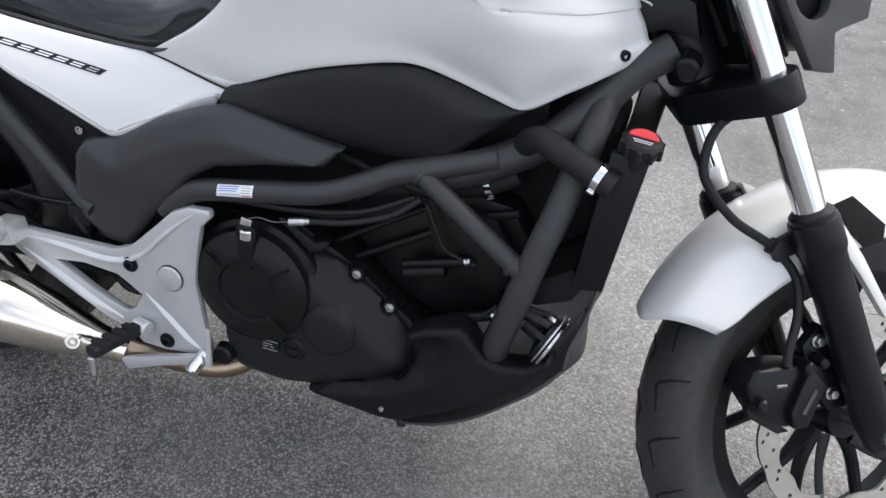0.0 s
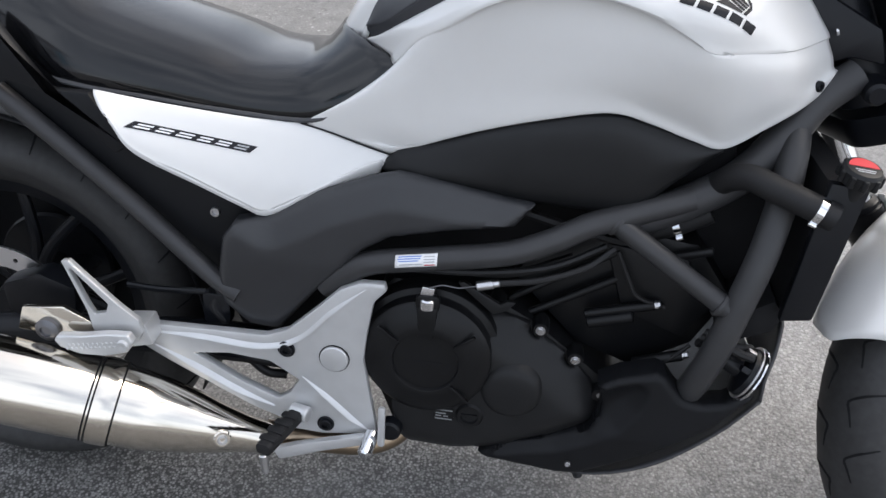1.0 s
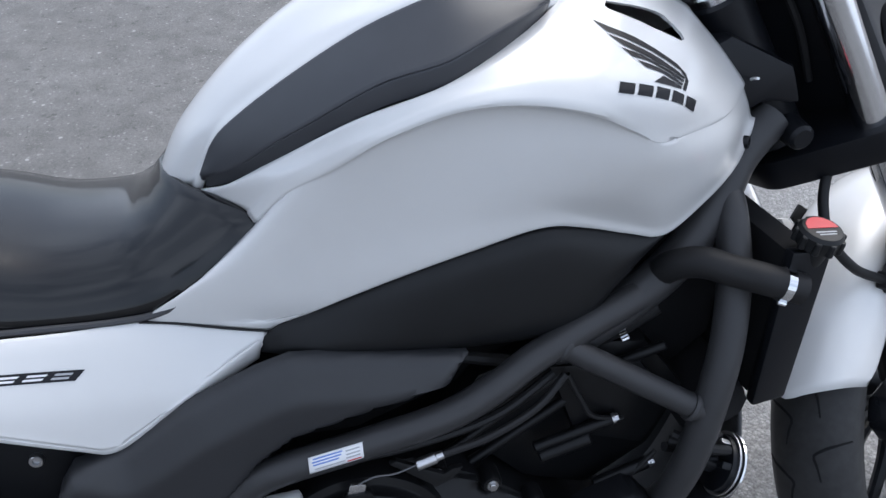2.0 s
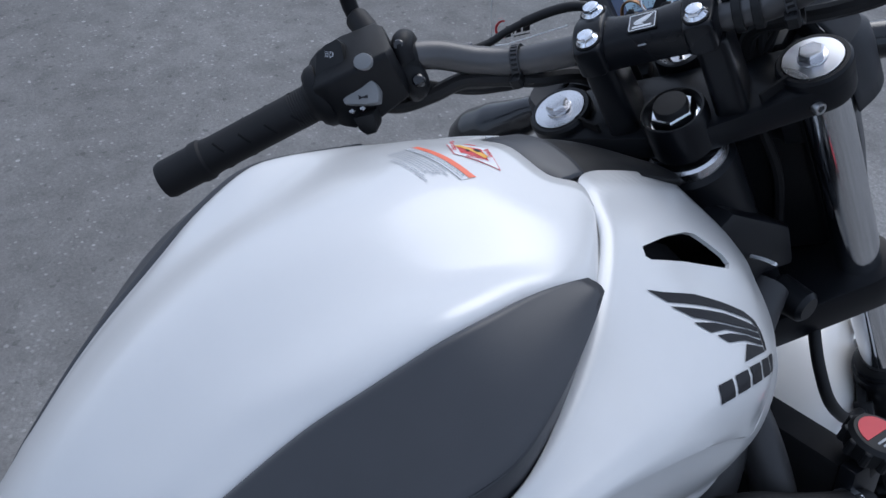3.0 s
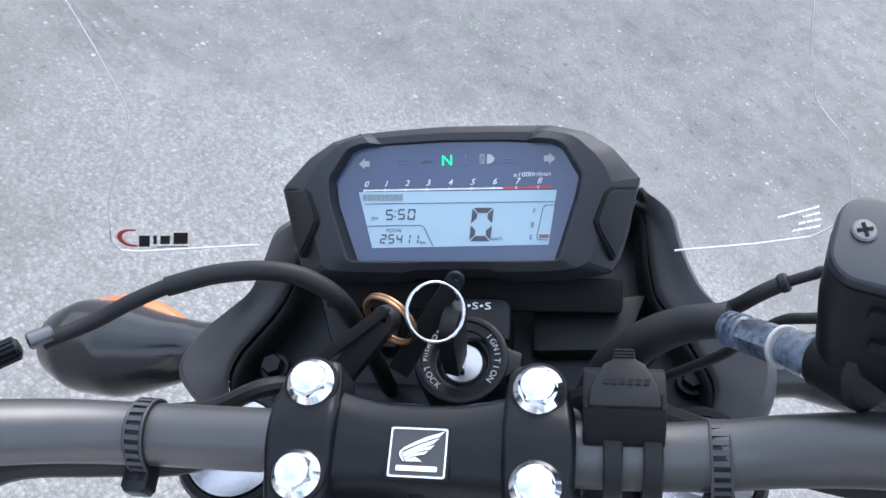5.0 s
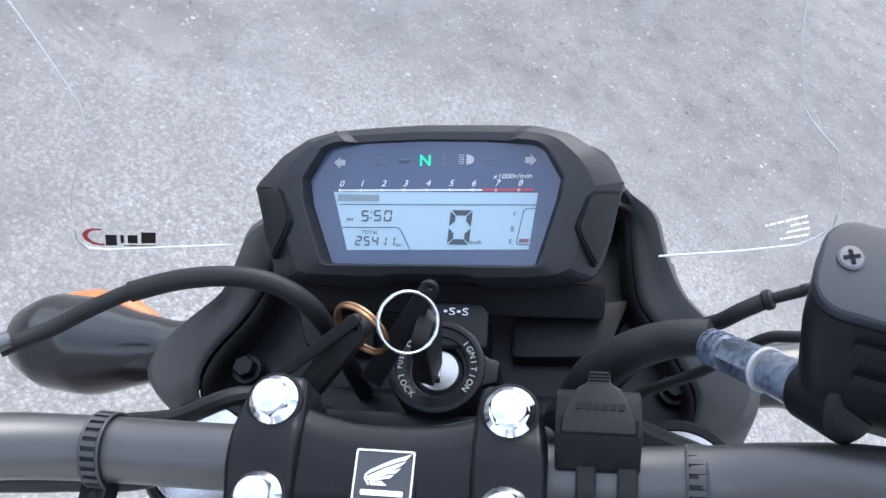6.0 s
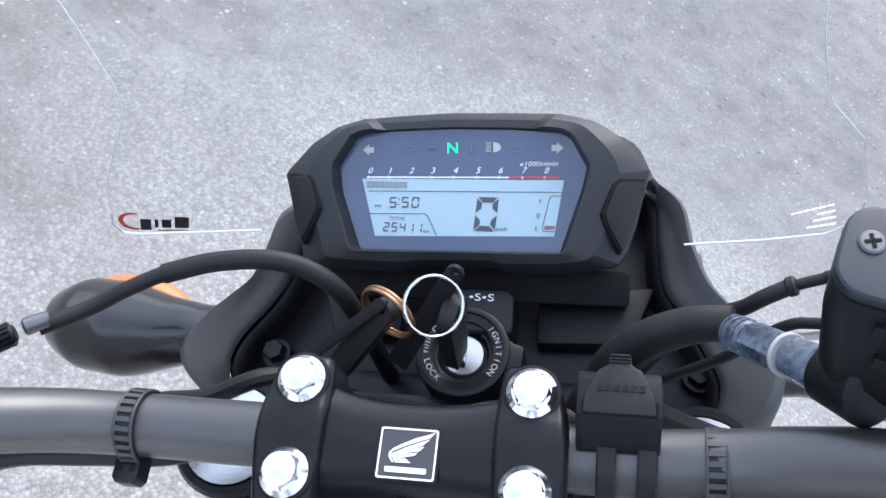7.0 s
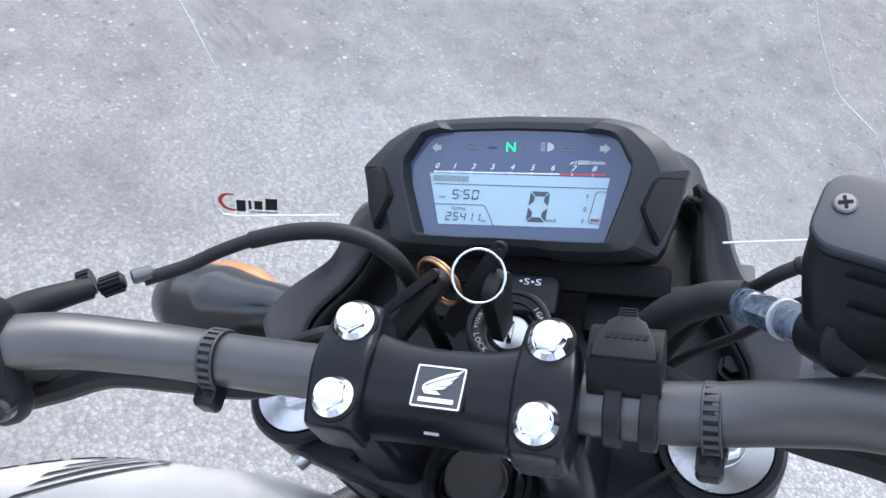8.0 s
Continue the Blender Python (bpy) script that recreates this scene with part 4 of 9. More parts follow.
for y in (-0.135, 0.135):
    bm = bmesh.new()
    tube(bm, [(0.06, y * 0.95, 0.330), (-0.10, y, 0.345), (-0.30, y, 0.335), (-0.50, y * 1.0, 0.315)], [0.028, 0.03, 0.027, 0.024], 12, flat=0.6)
    part("swingarm_leg", bm, SATIN, bike)


def wheel(name, at, r, width, rim_r, label):
    """A road wheel about the y axis of the pose at."""
    w = new(name)
    w.parent = bike
    tagged(w, label)
    m = at @ Matrix.Rotation(radians(90), 4, "X")
    h = width / 2
    bm = bmesh.new()
    prof = [(rim_r - 0.004, -h * 0.58), (rim_r + 0.012, -h * 0.72), (rim_r + 0.030, -h * 0.88), (r - 0.045, -h), (r - 0.026, -h * 0.93), (r - 0.010, -h * 0.68), (r - 0.002, -h * 0.34), (r, 0)]
    prof += [(a, -b) for a, b in prof[-2::-1]]
    lathe(bm, m, prof, 72, closed=True)
    tyre = part("tyre", bm, TYRE, w, "dusty black road tyre with angled grooves", sharp=60)
    n = 22
    for k in range(n):
        for sgn in (-1, 1):
            a0 = 2 * math.pi * (k + 0.5 * (sgn > 0)) / n
            line = []
            for da, c in ((0.19, 0.36), (0.12, 0.30), (0.075, 0.24), (0.045, 0.42), (0.02, 0.66), (0.0, 0.90)):
                y = sgn * h * c
                rr = np.interp(abs(y), [0, h * 0.34, h * 0.68, h * 0.93, h], [r, r - 0.002, r - 0.010, r - 0.026, r - 0.045]) - 0.0012
                line.append(m @ Vector((rr * math.cos(a0 + da), rr * math.sin(a0 + da), y)))
            bm = bmesh.new()
            tube(bm, line, [0.0018, 0.0026, 0.0028, 0.0028, 0.0026, 0.0016], 5, 13)
            part("tread_groove", bm, VOID, tyre)
    bm = bmesh.new()
    lathe(bm, m, [(rim_r, -h * 0.60), (rim_r + 0.006, -h * 0.57), (rim_r + 0.004, -h * 0.50), (rim_r - 0.022, -h * 0.36), (rim_r - 0.026, 0), (rim_r - 0.022, h * 0.36), (rim_r + 0.004, h * 0.50),
                  (rim_r + 0.006, h * 0.57), (rim_r, h * 0.60), (rim_r - 0.006, h * 0.56), (rim_r - 0.034, h * 0.34), (rim_r - 0.036, 0), (rim_r - 0.034, -h * 0.34), (rim_r - 0.006, -h * 0.56)], 72, closed=True)
    part("rim", bm, SATIN, w, "black cast rim")
    bm = bmesh.new()
    lathe(bm, m, [(0.012, -h * 0.8), (0.034, -h * 0.8), (0.038, -h * 0.5), (0.038, h * 0.5), (0.034, h * 0.8), (0.012, h * 0.8)], 24)
    part("hub", bm, SATIN, w)
    for k in range(5):
        bm = bmesh.new()
        for s in (-1, 1):
            a0, a1 = 2 * math.pi * k / 5 + s * 0.10, 2 * math.pi * k / 5 + s * 0.30
            tube(bm, [m @ Vector((0.03 * math.cos(a0), 0.03 * math.sin(a0), 0)), m @ Vector((0.10 * math.cos((a0 + a1) / 2 - s * 0.04), 0.10 * math.sin((a0 + a1) / 2 - s * 0.04), 0)),
                      m @ Vector(((rim_r - 0.03) * math.cos(a1), (rim_r - 0.03) * math.sin(a1), 0))], [0.014, 0.010, 0.009], 10, 9)
        part("spoke", bm, SATIN, w)
    return w


wheel("rear_wheel", Matrix.Translation((-0.497, 0, 0.312)), 0.312, 0.176, 0.222, "rear wheel with a wide black tyre")

# rear brake, hub and chain side, dark behind the spokes
RW = Matrix.Translation((-0.497, 0, 0.312))
bm = bmesh.new()
slab(bm, RW @ side_pose(-0.082), circle(0, 0, 0.120, 64), 0.0, 0.005, holes=[circle(0, 0, 0.086, 40)] + [circle(0.103 * math.cos(a), 0.103 * math.sin(a), 0.004, 8) for a in (2 * math.pi * i / 20 for i in range(20))])
part("rear_brake_disc", bm, ALLOY, bike, "drilled rear brake disc", sharp=20)
bm = bmesh.new()
slab(bm, side_pose(-0.095), [(-0.460, 0.400), (-0.395, 0.425), (-0.340, 0.405), (-0.345, 0.350), (-0.400, 0.335), (-0.455, 0.350)], 0.0, 0.045, edge=0.010)
part("rear_caliper", bm, SATIN, bike, "black rear brake caliper")
bm = bmesh.new()
lathe(bm, RW @ side_pose(0.080), [(0.02, 0.0), (0.100, 0.0), (0.104, 0.006), (0.100, 0.012), (0.02, 0.012)], 48)
part("rear_sprocket", bm, SATIN, bike)
# unseen black sheet added so the wheel stays dark between its spokes
bm = bmesh.new()
slab(bm, side_pose(0.115), [(-0.76, 0.250), (-0.73, 0.420), (-0.62, 0.530), (-0.42, 0.560), (-0.20, 0.520), (-0.08, 0.420), (-0.08, 0.300), (-0.30, 0.220), (-0.52, 0.140), (-0.70, 0.140)], -0.012, 0.0, edge=0.004)
part("wheel_backing", bm, MATTE, bike, "black backing sheet added behind the rear wheel")
bm = bmesh.new()
arc = [radians(a) for a in range(-18, 130, 6)]
skin(bm, [[(-0.497 + 0.335 * math.cos(a), y, 0.312 + 0.335 * math.sin(a)) for a in arc] for y in (-0.085, -0.04, 0.04, 0.085)], 24, 3)
shell(part("rear_inner_mudguard", bm, MATTE, bike, "black inner mudguard before the rear tyre"), 0.003, 0)

# ---- frame tubes
FRAME_TUBES = [
    ([(0.050, -0.172, 0.480), (0.080, -0.180, 0.508), (0.117, -0.184, 0.531), (0.207, -0.185, 0.549), (0.295, -0.182, 0.566), (0.350, -0.174, 0.587), (0.392, -0.164, 0.608), (0.440, -0.150, 0.622), (0.520, -0.130, 0.645)], 0.0165),
    ([(0.420, -0.154, 0.617), (0.500, -0.172, 0.570), (0.580, -0.186, 0.522)], 0.0140),
    ([(0.640, -0.060, 0.745), (0.636, -0.100, 0.715), (0.626, -0.140, 0.662), (0.611, -0.170, 0.600), (0.594, -0.184, 0.535), (0.577, -0.187, 0.462), (0.563, -0.178, 0.405), (0.556, -0.160, 0.368)], 0.0190),
    ([(-0.070, -0.180, 0.455), (-0.113, -0.172, 0.478), (-0.216, -0.160, 0.563), (-0.304, -0.154, 0.634), (-0.400, -0.148, 0.708)], 0.0135),
    ([(0.705, -0.042, 0.800), (0.660, -0.060, 0.765), (0.630, -0.080, 0.728), (0.577, -0.105, 0.672), (0.511, -0.122, 0.634), (0.440, -0.130, 0.600)], 0.0230),
]
for path, r in FRAME_TUBES:
    for side in (1, -1):
        bm = bmesh.new()
        tube(bm, [(x, y * side, z) for x, y, z in path], r, 18)
        part("frame_tube", bm, FRAME, bike, "dark grey painted steel frame tube")
for c, d in (((0.428, -0.156, 0.612), (0.60, -0.13, -0.36)), ((0.570, -0.184, 0.527), (0.60, -0.13, -0.36))):
    bm = bmesh.new()
    lathe(bm, frame_of(c, d), [(0.0165, -0.004), (0.0178, 0.0), (0.0165, 0.004)], 18)
    part("weld_bead", bm, FRAME, bike)
# bolt and white tie at the front of the tank
for y in (-1, 1):
    bm = bmesh.new()
    bolt(bm, (0.649, y * 0.0845 + MIDDLE * (1 + y) / 2, 0.792), (0.72, y * 0.69, 0.05), 0.0070, 0.006, 1.3, socket=True)
    part("shroud_bolt", bm, SATIN, bike, "black shroud bolt")
bm = bmesh.new()
tube(bm, [(0.672, -0.030, 0.842), (0.668, -0.050, 0.849), (0.662, -0.068, 0.856), (0.656, -0.084, 0.861)], 0.0016, 6)
part("white_tie", bm, PAPER, bike, "cut white cable tie end")
# steering head
bm = bmesh.new()
a, b = S(0, 0, -0.062), S(0, 0, -0.262)
rod(bm, a, b, 0.036, 0.036, 28, 0.004)
part("head_tube", bm, SATIN, bike, "black steering head tube")
bm = bmesh.new()
lathe(bm, STEER @ Matrix.Translation((0, 0, -0.066)), [(0.028, 0), (0.0315, 0.001), (0.0315, 0.013), (0.029, 0.015), (0.02, 0.015)], 36)
part("bearing_collar", bm, ALLOY, bike, "bright steering bearing collar")
bm = bmesh.new()
slab(bm, side_pose(-0.052), [(0.735, 0.815), (0.690, 0.822), (0.640, 0.800), (0.600, 0.800), (0.560, 0.860), (0.640, 0.900), (0.720, 0.860)], -0.104, 0.0, edge=0.008)
part("head_gusset", bm, SATIN, bike)
bm = bmesh.new()
rod(bm, (0.726, -0.040, 0.788), (0.726, -0.078, 0.784), 0.017, 0.015, 20, 0.004)
part("steering_stop", bm, SATIN, bike)

# ---- engine ----------------------------------------------------------------
OUT = Vector((0, -1, 0))
bm = bmesh.new()
slab(bm, side_pose(-0.150), [(0.120, 0.470), (0.140, 0.494), (0.262, 0.490), (0.343, 0.446), (0.398, 0.403), (0.445, 0.368), (0.520, 0.330), (0.520, 0.270), (0.400, 0.240), (0.282, 0.215), (0.222, 0.217), (0.153, 0.227), (0.124, 0.301), (0.112, 0.398)], -0.30, 0.0, edge=0.008)
part("crankcase", bm, ENGINE, bike, "black painted crankcase")
bm = bmesh.new()
COVER_BOLTS = [(0.286, 0.476), (0.348, 0.445), (0.400, 0.404)]
cover_edge = [(0.150, 0.490), (0.186, 0.492), (0.232, 0.482), (0.268, 0.474)]
for cx, cz in COVER_BOLTS:
    cover_edge += [(cx + 0.0155 * math.cos(radians(a)), cz + 0.0155 * math.sin(radians(a))) for a in range(163, 310, 21)]
cover_edge += [(0.426, 0.366), (0.443, 0.331), (0.436, 0.303), (0.374, 0.266), (0.308, 0.236), (0.235, 0.222), (0.170, 0.226), (0.150, 0.300)]
from_top = from_line([(0.150, 0.490), (0.186, 0.492), (0.232, 0.482), (0.282, 0.467), (0.315, 0.452), (0.359, 0.426), (0.399, 0.393), (0.426, 0.366)])
from_foot = from_line([(0.443, 0.331), (0.436, 0.303), (0.374, 0.266), (0.308, 0.236), (0.235, 0.222), (0.170, 0.226)])


def cover_height(x, z):
    a, b = 0.008 + 0.72 * from_top(x, z), 0.010 + 0.9 * from_foot(x, z)
    return 0.040 - 0.006 * math.log(1 + math.exp((0.040 - a) / 0.006)) - 0.006 * math.log(1 + math.exp((0.036 - b) / 0.006))


bulge(bm, side_pose(-0.150), cover_edge, cover_height, 0.0025, 0.006, 0.002)
part("right_engine_cover", bm, CASE, bike, "dark grey right engine cover with a faceted upper edge", sharp=45)
clutch = new("clutch_cover")
clutch.parent = bike
tagged(clutch, "round black clutch cover")
m = frame_of((0.197, -0.160, 0.398), OUT)
bm = bmesh.new()
lathe(bm, m, [(0.103, -0.010), (0.103, 0.010), (0.100, 0.0165), (0.092, 0.019), (0.0905, 0.021), (0.0890, 0.034), (0.0870, 0.0365), (0.082, 0.0395), (0.072, 0.0435), (0.058, 0.0470), (0.0475, 0.0485), (0.0460, 0.0480), (0.0445, 0.0440), (0.020, 0.0446), (0, 0.0448)], 72)
part("cover_disc", bm, ENGINE, clutch)
for a in (38, 142, 318):
    bm = bmesh.new()
    mm = m @ Matrix.Rotation(radians(a), 4, "Z") @ Matrix.Translation((0.066, 0, 0.049))
    box(bm, mm, -0.017, 0.017, -0.0022, 0.0022, -0.003, 0.0028, 0.0012)
    part("rib", bm, ENGINE, clutch)
bm = bmesh.new()
slab(bm, side_pose(-0.196), rounded(0.180, 0.212, 0.478, 0.502, 0.006) , 0.0, 0.010, edge=0.003)
slab(bm, side_pose(-0.200), [(0.185, 0.435), (0.207, 0.435), (0.210, 0.485), (0.182, 0.485)], 0.0, 0.008, edge=0.004)
part("cable_boss", bm, ENGINE, clutch)
bm = bmesh.new()
slab(bm, side_pose(-0.2044), circle(0.197, 0.398, 0.024, 20, 0.0012), 0.0, 0.0006)
part("embossed_bar", bm, SATIN, clutch, "embossed lettering bar")
bm = bmesh.new()
slab(bm, side_pose(-0.1905), rounded(0.211, 0.240, 0.293, 0.313, 0.002), 0.0, 0.0012)
plate = part("marking_plate", bm, ENGINE, clutch)
for dz, x0, x1 in ((0.2955, 0.213, 0.238), (0.3005, 0.214, 0.222), (0.3005, 0.225, 0.232), (0.3050, 0.214, 0.229), (0.3105, 0.213, 0.238)):
    bm = bmesh.new()
    slab(bm, side_pose(-0.1916), [(x0, dz - 0.0010), (x1, dz - 0.0010), (x1, dz + 0.0010), (x0, dz + 0.0010)], 0.0, 0.0004)
    part("marking_bar", bm, BUTTON, plate)
bm = bmesh.new()
lathe(bm, frame_of((0.262, -0.186, 0.306), OUT), [(0.020, -0.01), (0.020, 0.004), (0.017, 0.008), (0.013, 0.008), (0.011, 0.003), (0, 0.003)], 28)
box(bm, side_pose(-0.187), 0.249, 0.275, 0.304, 0.308, 0.0, 0.006, 0.001)
part("oil_filler_cap", bm, ENGINE, bike, "black oil filler cap")
bm = bmesh.new()
lathe(bm, frame_of((0.317, -0.186, 0.355), OUT), [(0.046, -0.004), (0.040, 0.0065), (0.036, 0.0100), (0.030, 0.0120), (0.018, 0.0135), (0, 0.014)], 40)
part("starter_boss", bm, CASE, bike, sharp=60)
CASE_BOLTS = [(x, -0.163, z) for x, z in COVER_BOLTS] + [(0.121, -0.160, 0.461), (0.100, -0.160, 0.392), (0.440, -0.158, 0.350)]
for p in CASE_BOLTS:
    bm = bmesh.new()
    bolt(bm, (p[0], p[1] - 0.003, p[2]), OUT, 0.0052, 0.005, 1.3)
    part("case_bolt", bm, ZINC, bike, "small zinc case bolt")
    bm = bmesh.new()
    lathe(bm, frame_of((p[0], -0.140, p[2]), OUT), [(0.012, 0), (0.012, 0.022), (0.010, 0.026)], 20)
    part("bolt_boss", bm, ENGINE, bike)
# cylinder block, leaning forward
bm = bmesh.new()
slab(bm, side_pose(-0.115), [(0.300, 0.500), (0.345, 0.560), (0.430, 0.590), (0.545, 0.575), (0.600, 0.500), (0.560, 0.420), (0.480, 0.370), (0.400, 0.400)], -0.23, 0.0, edge=0.012)
part("cylinder_block", bm, ENGINE, bike, "black cylinder block and head")
bm = bmesh.new()
slab(bm, side_pose(-0.118), [(0.420, 0.572), (0.530, 0.560), (0.575, 0.495), (0.540, 0.440), (0.455, 0.470)], 0.0, 0.016, edge=0.006)
part("head_cover", bm, ENGINE, bike)
for a, b, r in (((0.405, -0.135, 0.462), (0.497, -0.142, 0.492), 0.007), ((0.410, -0.140, 0.452), (0.470, -0.144, 0.472), 0.009), ((0.480, -0.140, 0.394), (0.545, -0.146, 0.421), 0.008),
                ((0.300, -0.130, 0.470), (0.440, -0.130, 0.560), 0.005), ((0.330, -0.128, 0.450), (0.470, -0.128, 0.535), 0.006), ((0.480, -0.12, 0.545), (0.560, -0.13, 0.575), 0.006)):
    bm = bmesh.new()
    rod(bm, a, b, r, r, 14, 0.002)
    part("engine_stud", bm, ENGINE, bike)
for p in ((0.498, -0.143, 0.4925), (0.546, -0.147, 0.4215)):
    bm = bmesh.new()
    bolt(bm, p, (0.9, -0.1, 0.3), 0.005, 0.006)
    part("stud_end", bm, ZINC, bike)
# clutch arm, spring and cable
bm = bmesh.new()
slab(bm, side_pose(-0.197), [(0.183, 0.494), (0.200, 0.490), (0.205, 0.512), (0.188, 0.514)], 0.0, 0.006, edge=0.0015)
rod(bm, (0.1955, -0.200, 0.480), (0.1955, -0.200, 0.496), 0.011, 0.011, 20, 0.002)
part("clutch_arm", bm, ALLOY, bike, "bright clutch release arm")
bm = bmesh.new()
rod(bm, (0.258, -0.196, 0.520), (0.280, -0.1945, 0.525), 0.0064, 0.0064, 16, 0.001)
rod(bm, (0.279, -0.1945, 0.525), (0.288, -0.194, 0.527), 0.0050, 0.0046, 14, 0.001)
part("cable_adjuster", bm, ZINC, bike)
bm = bmesh.new()
tube(bm, [(0.196, -0.202, 0.512), (0.214, -0.202, 0.519), (0.235, -0.199, 0.516), (0.258, -0.196, 0.520)], 0.0010, 8)
part("release_spring", bm, SCREW, bike)
bm = bmesh.new()
tube(bm, [(0.288, -0.194, 0.527), (0.340, -0.188, 0.535), (0.395, -0.175, 0.553), (0.430, -0.160, 0.578)], 0.0045, 10)
part("clutch_cable_lower", bm, RUBBER, bike)
bm = bmesh.new()
slab(bm, side_pose(-0.172), [(0.270, 0.480), (0.282, 0.470), (0.300, 0.478), (0.312, 0.492), (0.300, 0.492), (0.290, 0.486), (0.240, 0.515), (0.232, 0.512)], 0.0, 0.008, edge=0.002)
part("cable_bracket", bm, CASE, bike)
for path, r in (([(0.436, -0.150, 0.570), (0.455, -0.150, 0.530), (0.470, -0.148, 0.505), (0.510, -0.14, 0.488)], 0.003), ([(0.510, -0.146, 0.395), (0.528, -0.15, 0.415), (0.55, -0.15, 0.44)], 0.003),
                ([(0.160, -0.178, 0.525), (0.260, -0.176, 0.530), (0.350, -0.168, 0.545), (0.420, -0.15, 0.575)], 0.005), ([(0.20, -0.15, 0.515), (0.30, -0.15, 0.52), (0.38, -0.14, 0.55)], 0.006),
                ([(0.30, -0.12, 0.60), (0.38, -0.13, 0.585), (0.46, -0.12, 0.565)], 0.007)):
    bm = bmesh.new()
    tube(bm, path, r, 8)
    part("wiring", bm, RUBBER, bike)
# sticker on the frame tube: a white label with unreadable print
bm = bmesh.new()
rings = []
for u in range(9):
    x = 0.150 + 0.055 * u / 8
    zc, yc = 0.5400 + 0.0095 * u / 8, -0.1848
    rings.append([(x, yc - 0.0169 * math.cos(a), zc + 0.0169 * math.sin(a)) for a in (radians(d) for d in range(-12, 58, 10))])
loft(bm, rings, False, False)
label = shell(part("tube_label", bm, PAPER, bike, "white paper label with faded print"), 0.0005, 0)
for k, (d0, u0, u1, mt) in enumerate(((38, 0.08, 0.62, INKBLUE), (28, 0.06, 0.60, INKBLUE), (18, 0.08, 0.55, INKBLUE), (2, 0.10, 0.66, INKGREY), (-4, 0.70, 0.95, INKRED), (22, 0.68, 0.94, INKGREY), (34, 0.68, 0.94, INKGREY), (10, 0.68, 0.94, INKGREY))):
    bm = bmesh.new()
    rings = []
    for u in (u0, (u0 + u1) / 2, u1):
        rings.append([(0.150 + 0.055 * u, -0.1848 - 0.0173 * math.cos(radians(d)), 0.5400 + 0.0095 * u + 0.0173 * math.sin(radians(d))) for d in (d0 - 2.6, d0 + 2.6)])
    loft(bm, rings, False, False)
    part("print_bar", bm, mt, label)

# ---- belly pan
bm = bmesh.new()
PAN_TOP = [(0.278, 0.226), (0.300, 0.246), (0.321, 0.257), (0.379, 0.276), (0.426, 0.300), (0.440, 0.326), (0.440, 0.368), (0.434, 0.382), (0.461, 0.399), (0.508, 0.414)]
PAN_RIDGE = [(0.289, 0.223), (0.340, 0.241), (0.390, 0.254), (0.436, 0.280), (0.473, 0.311), (0.496, 0.348), (0.504, 0.377), (0.498, 0.393), (0.485, 0.397), (0.455, 0.387), (0.437, 0.376)]
outline = PAN_TOP + [(0.522, 0.408), (0.535, 0.391), (0.550, 0.374), (0.575, 0.369), (0.605, 0.374), (0.634, 0.396), (0.642, 0.386), (0.600, 0.334), (0.540, 0.287), (0.482, 0.247), (0.428, 0.211), (0.395, 0.207), (0.342, 0.213), (0.289, 0.220)]
from_ridge = from_line(PAN_RIDGE)
upper_band = PAN_RIDGE + PAN_TOP[7:1:-1]


def pan_height(x, z):
    d = from_ridge(x, z)
    flank = 0.044 - 0.22 * max(0.0, 0.30 - z) - 0.06 * max(0.0, x - 0.5)
    if inside(upper_band, x, z):
        return flank - 0.030 * (1 - math.exp(-d / 0.030))
    return flank


bulge(bm, side_pose(-0.150), outline, pan_height, 0.009, 0.005, 0.0)
part("belly_pan_side", bm, MATTE, bike, "black plastic belly pan side with a folded upper band", sharp=60)
for side in (1, -1):
    bm = bmesh.new()
    low = [(0.290, -0.150, 0.224), (0.368, -0.150, 0.207), (0.425, -0.160, 0.203), (0.485, -0.178, 0.230), (0.545, -0.184, 0.268), (0.610, -0.176, 0.322), (0.655, -0.166, 0.372)]
    mid = [(0.300, -0.110, 0.192), (0.368, -0.110, 0.172), (0.435, -0.110, 0.172), (0.500, -0.110, 0.200), (0.560, -0.110, 0.245), (0.625, -0.110, 0.300), (0.672, -0.100, 0.368)]
    keel = [(0.310, 0, 0.178), (0.368, 0, 0.158), (0.440, 0, 0.158), (0.505, 0, 0.188), (0.565, 0, 0.236), (0.622, 0, 0.300), (0.658, 0, 0.375)]
    skin(bm, [[(x, y * side, z) for x, y, z in r] for r in (low, mid, keel)], 24, 4)
    shell(part("belly_pan_floor", bm, GREY, bike, "grey underside of the belly pan"), 0.004, 0)
bm = bmesh.new()
skin(bm, [[(0.655, -0.166, 0.372), (0.672, -0.100, 0.368), (0.664, 0, 0.375), (0.672, 0.100, 0.368), (0.655, 0.166, 0.372)], [(0.656, -0.160, 0.402), (0.668, -0.100, 0.43), (0.660, 0, 0.44), (0.668, 0.100, 0.43), (0.656, 0.160, 0.402)], [(0.668, -0.140, 0.432), (0.676, -0.100, 0.475), (0.668, 0, 0.48), (0.676, 0.100, 0.475), (0.668, 0.140, 0.432)]], 16, 3)
shell(part("belly_pan_nose", bm, GREY, bike, "grey front lip of the belly pan"), 0.004, 0)
bm = bmesh.new()
bolt(bm, (0.408, -0.1945, 0.246), OUT, 0.004, 0.003, socket=True)
part("belly_pan_screw", bm, ZINC, bike)
bm = bmesh.new()
rod(bm, (0.424, -0.150, 0.208), (0.430, -0.158, 0.192), 0.009, 0.007, 12, 0.002)
part("drain_stub", bm, RUBBER, bike)
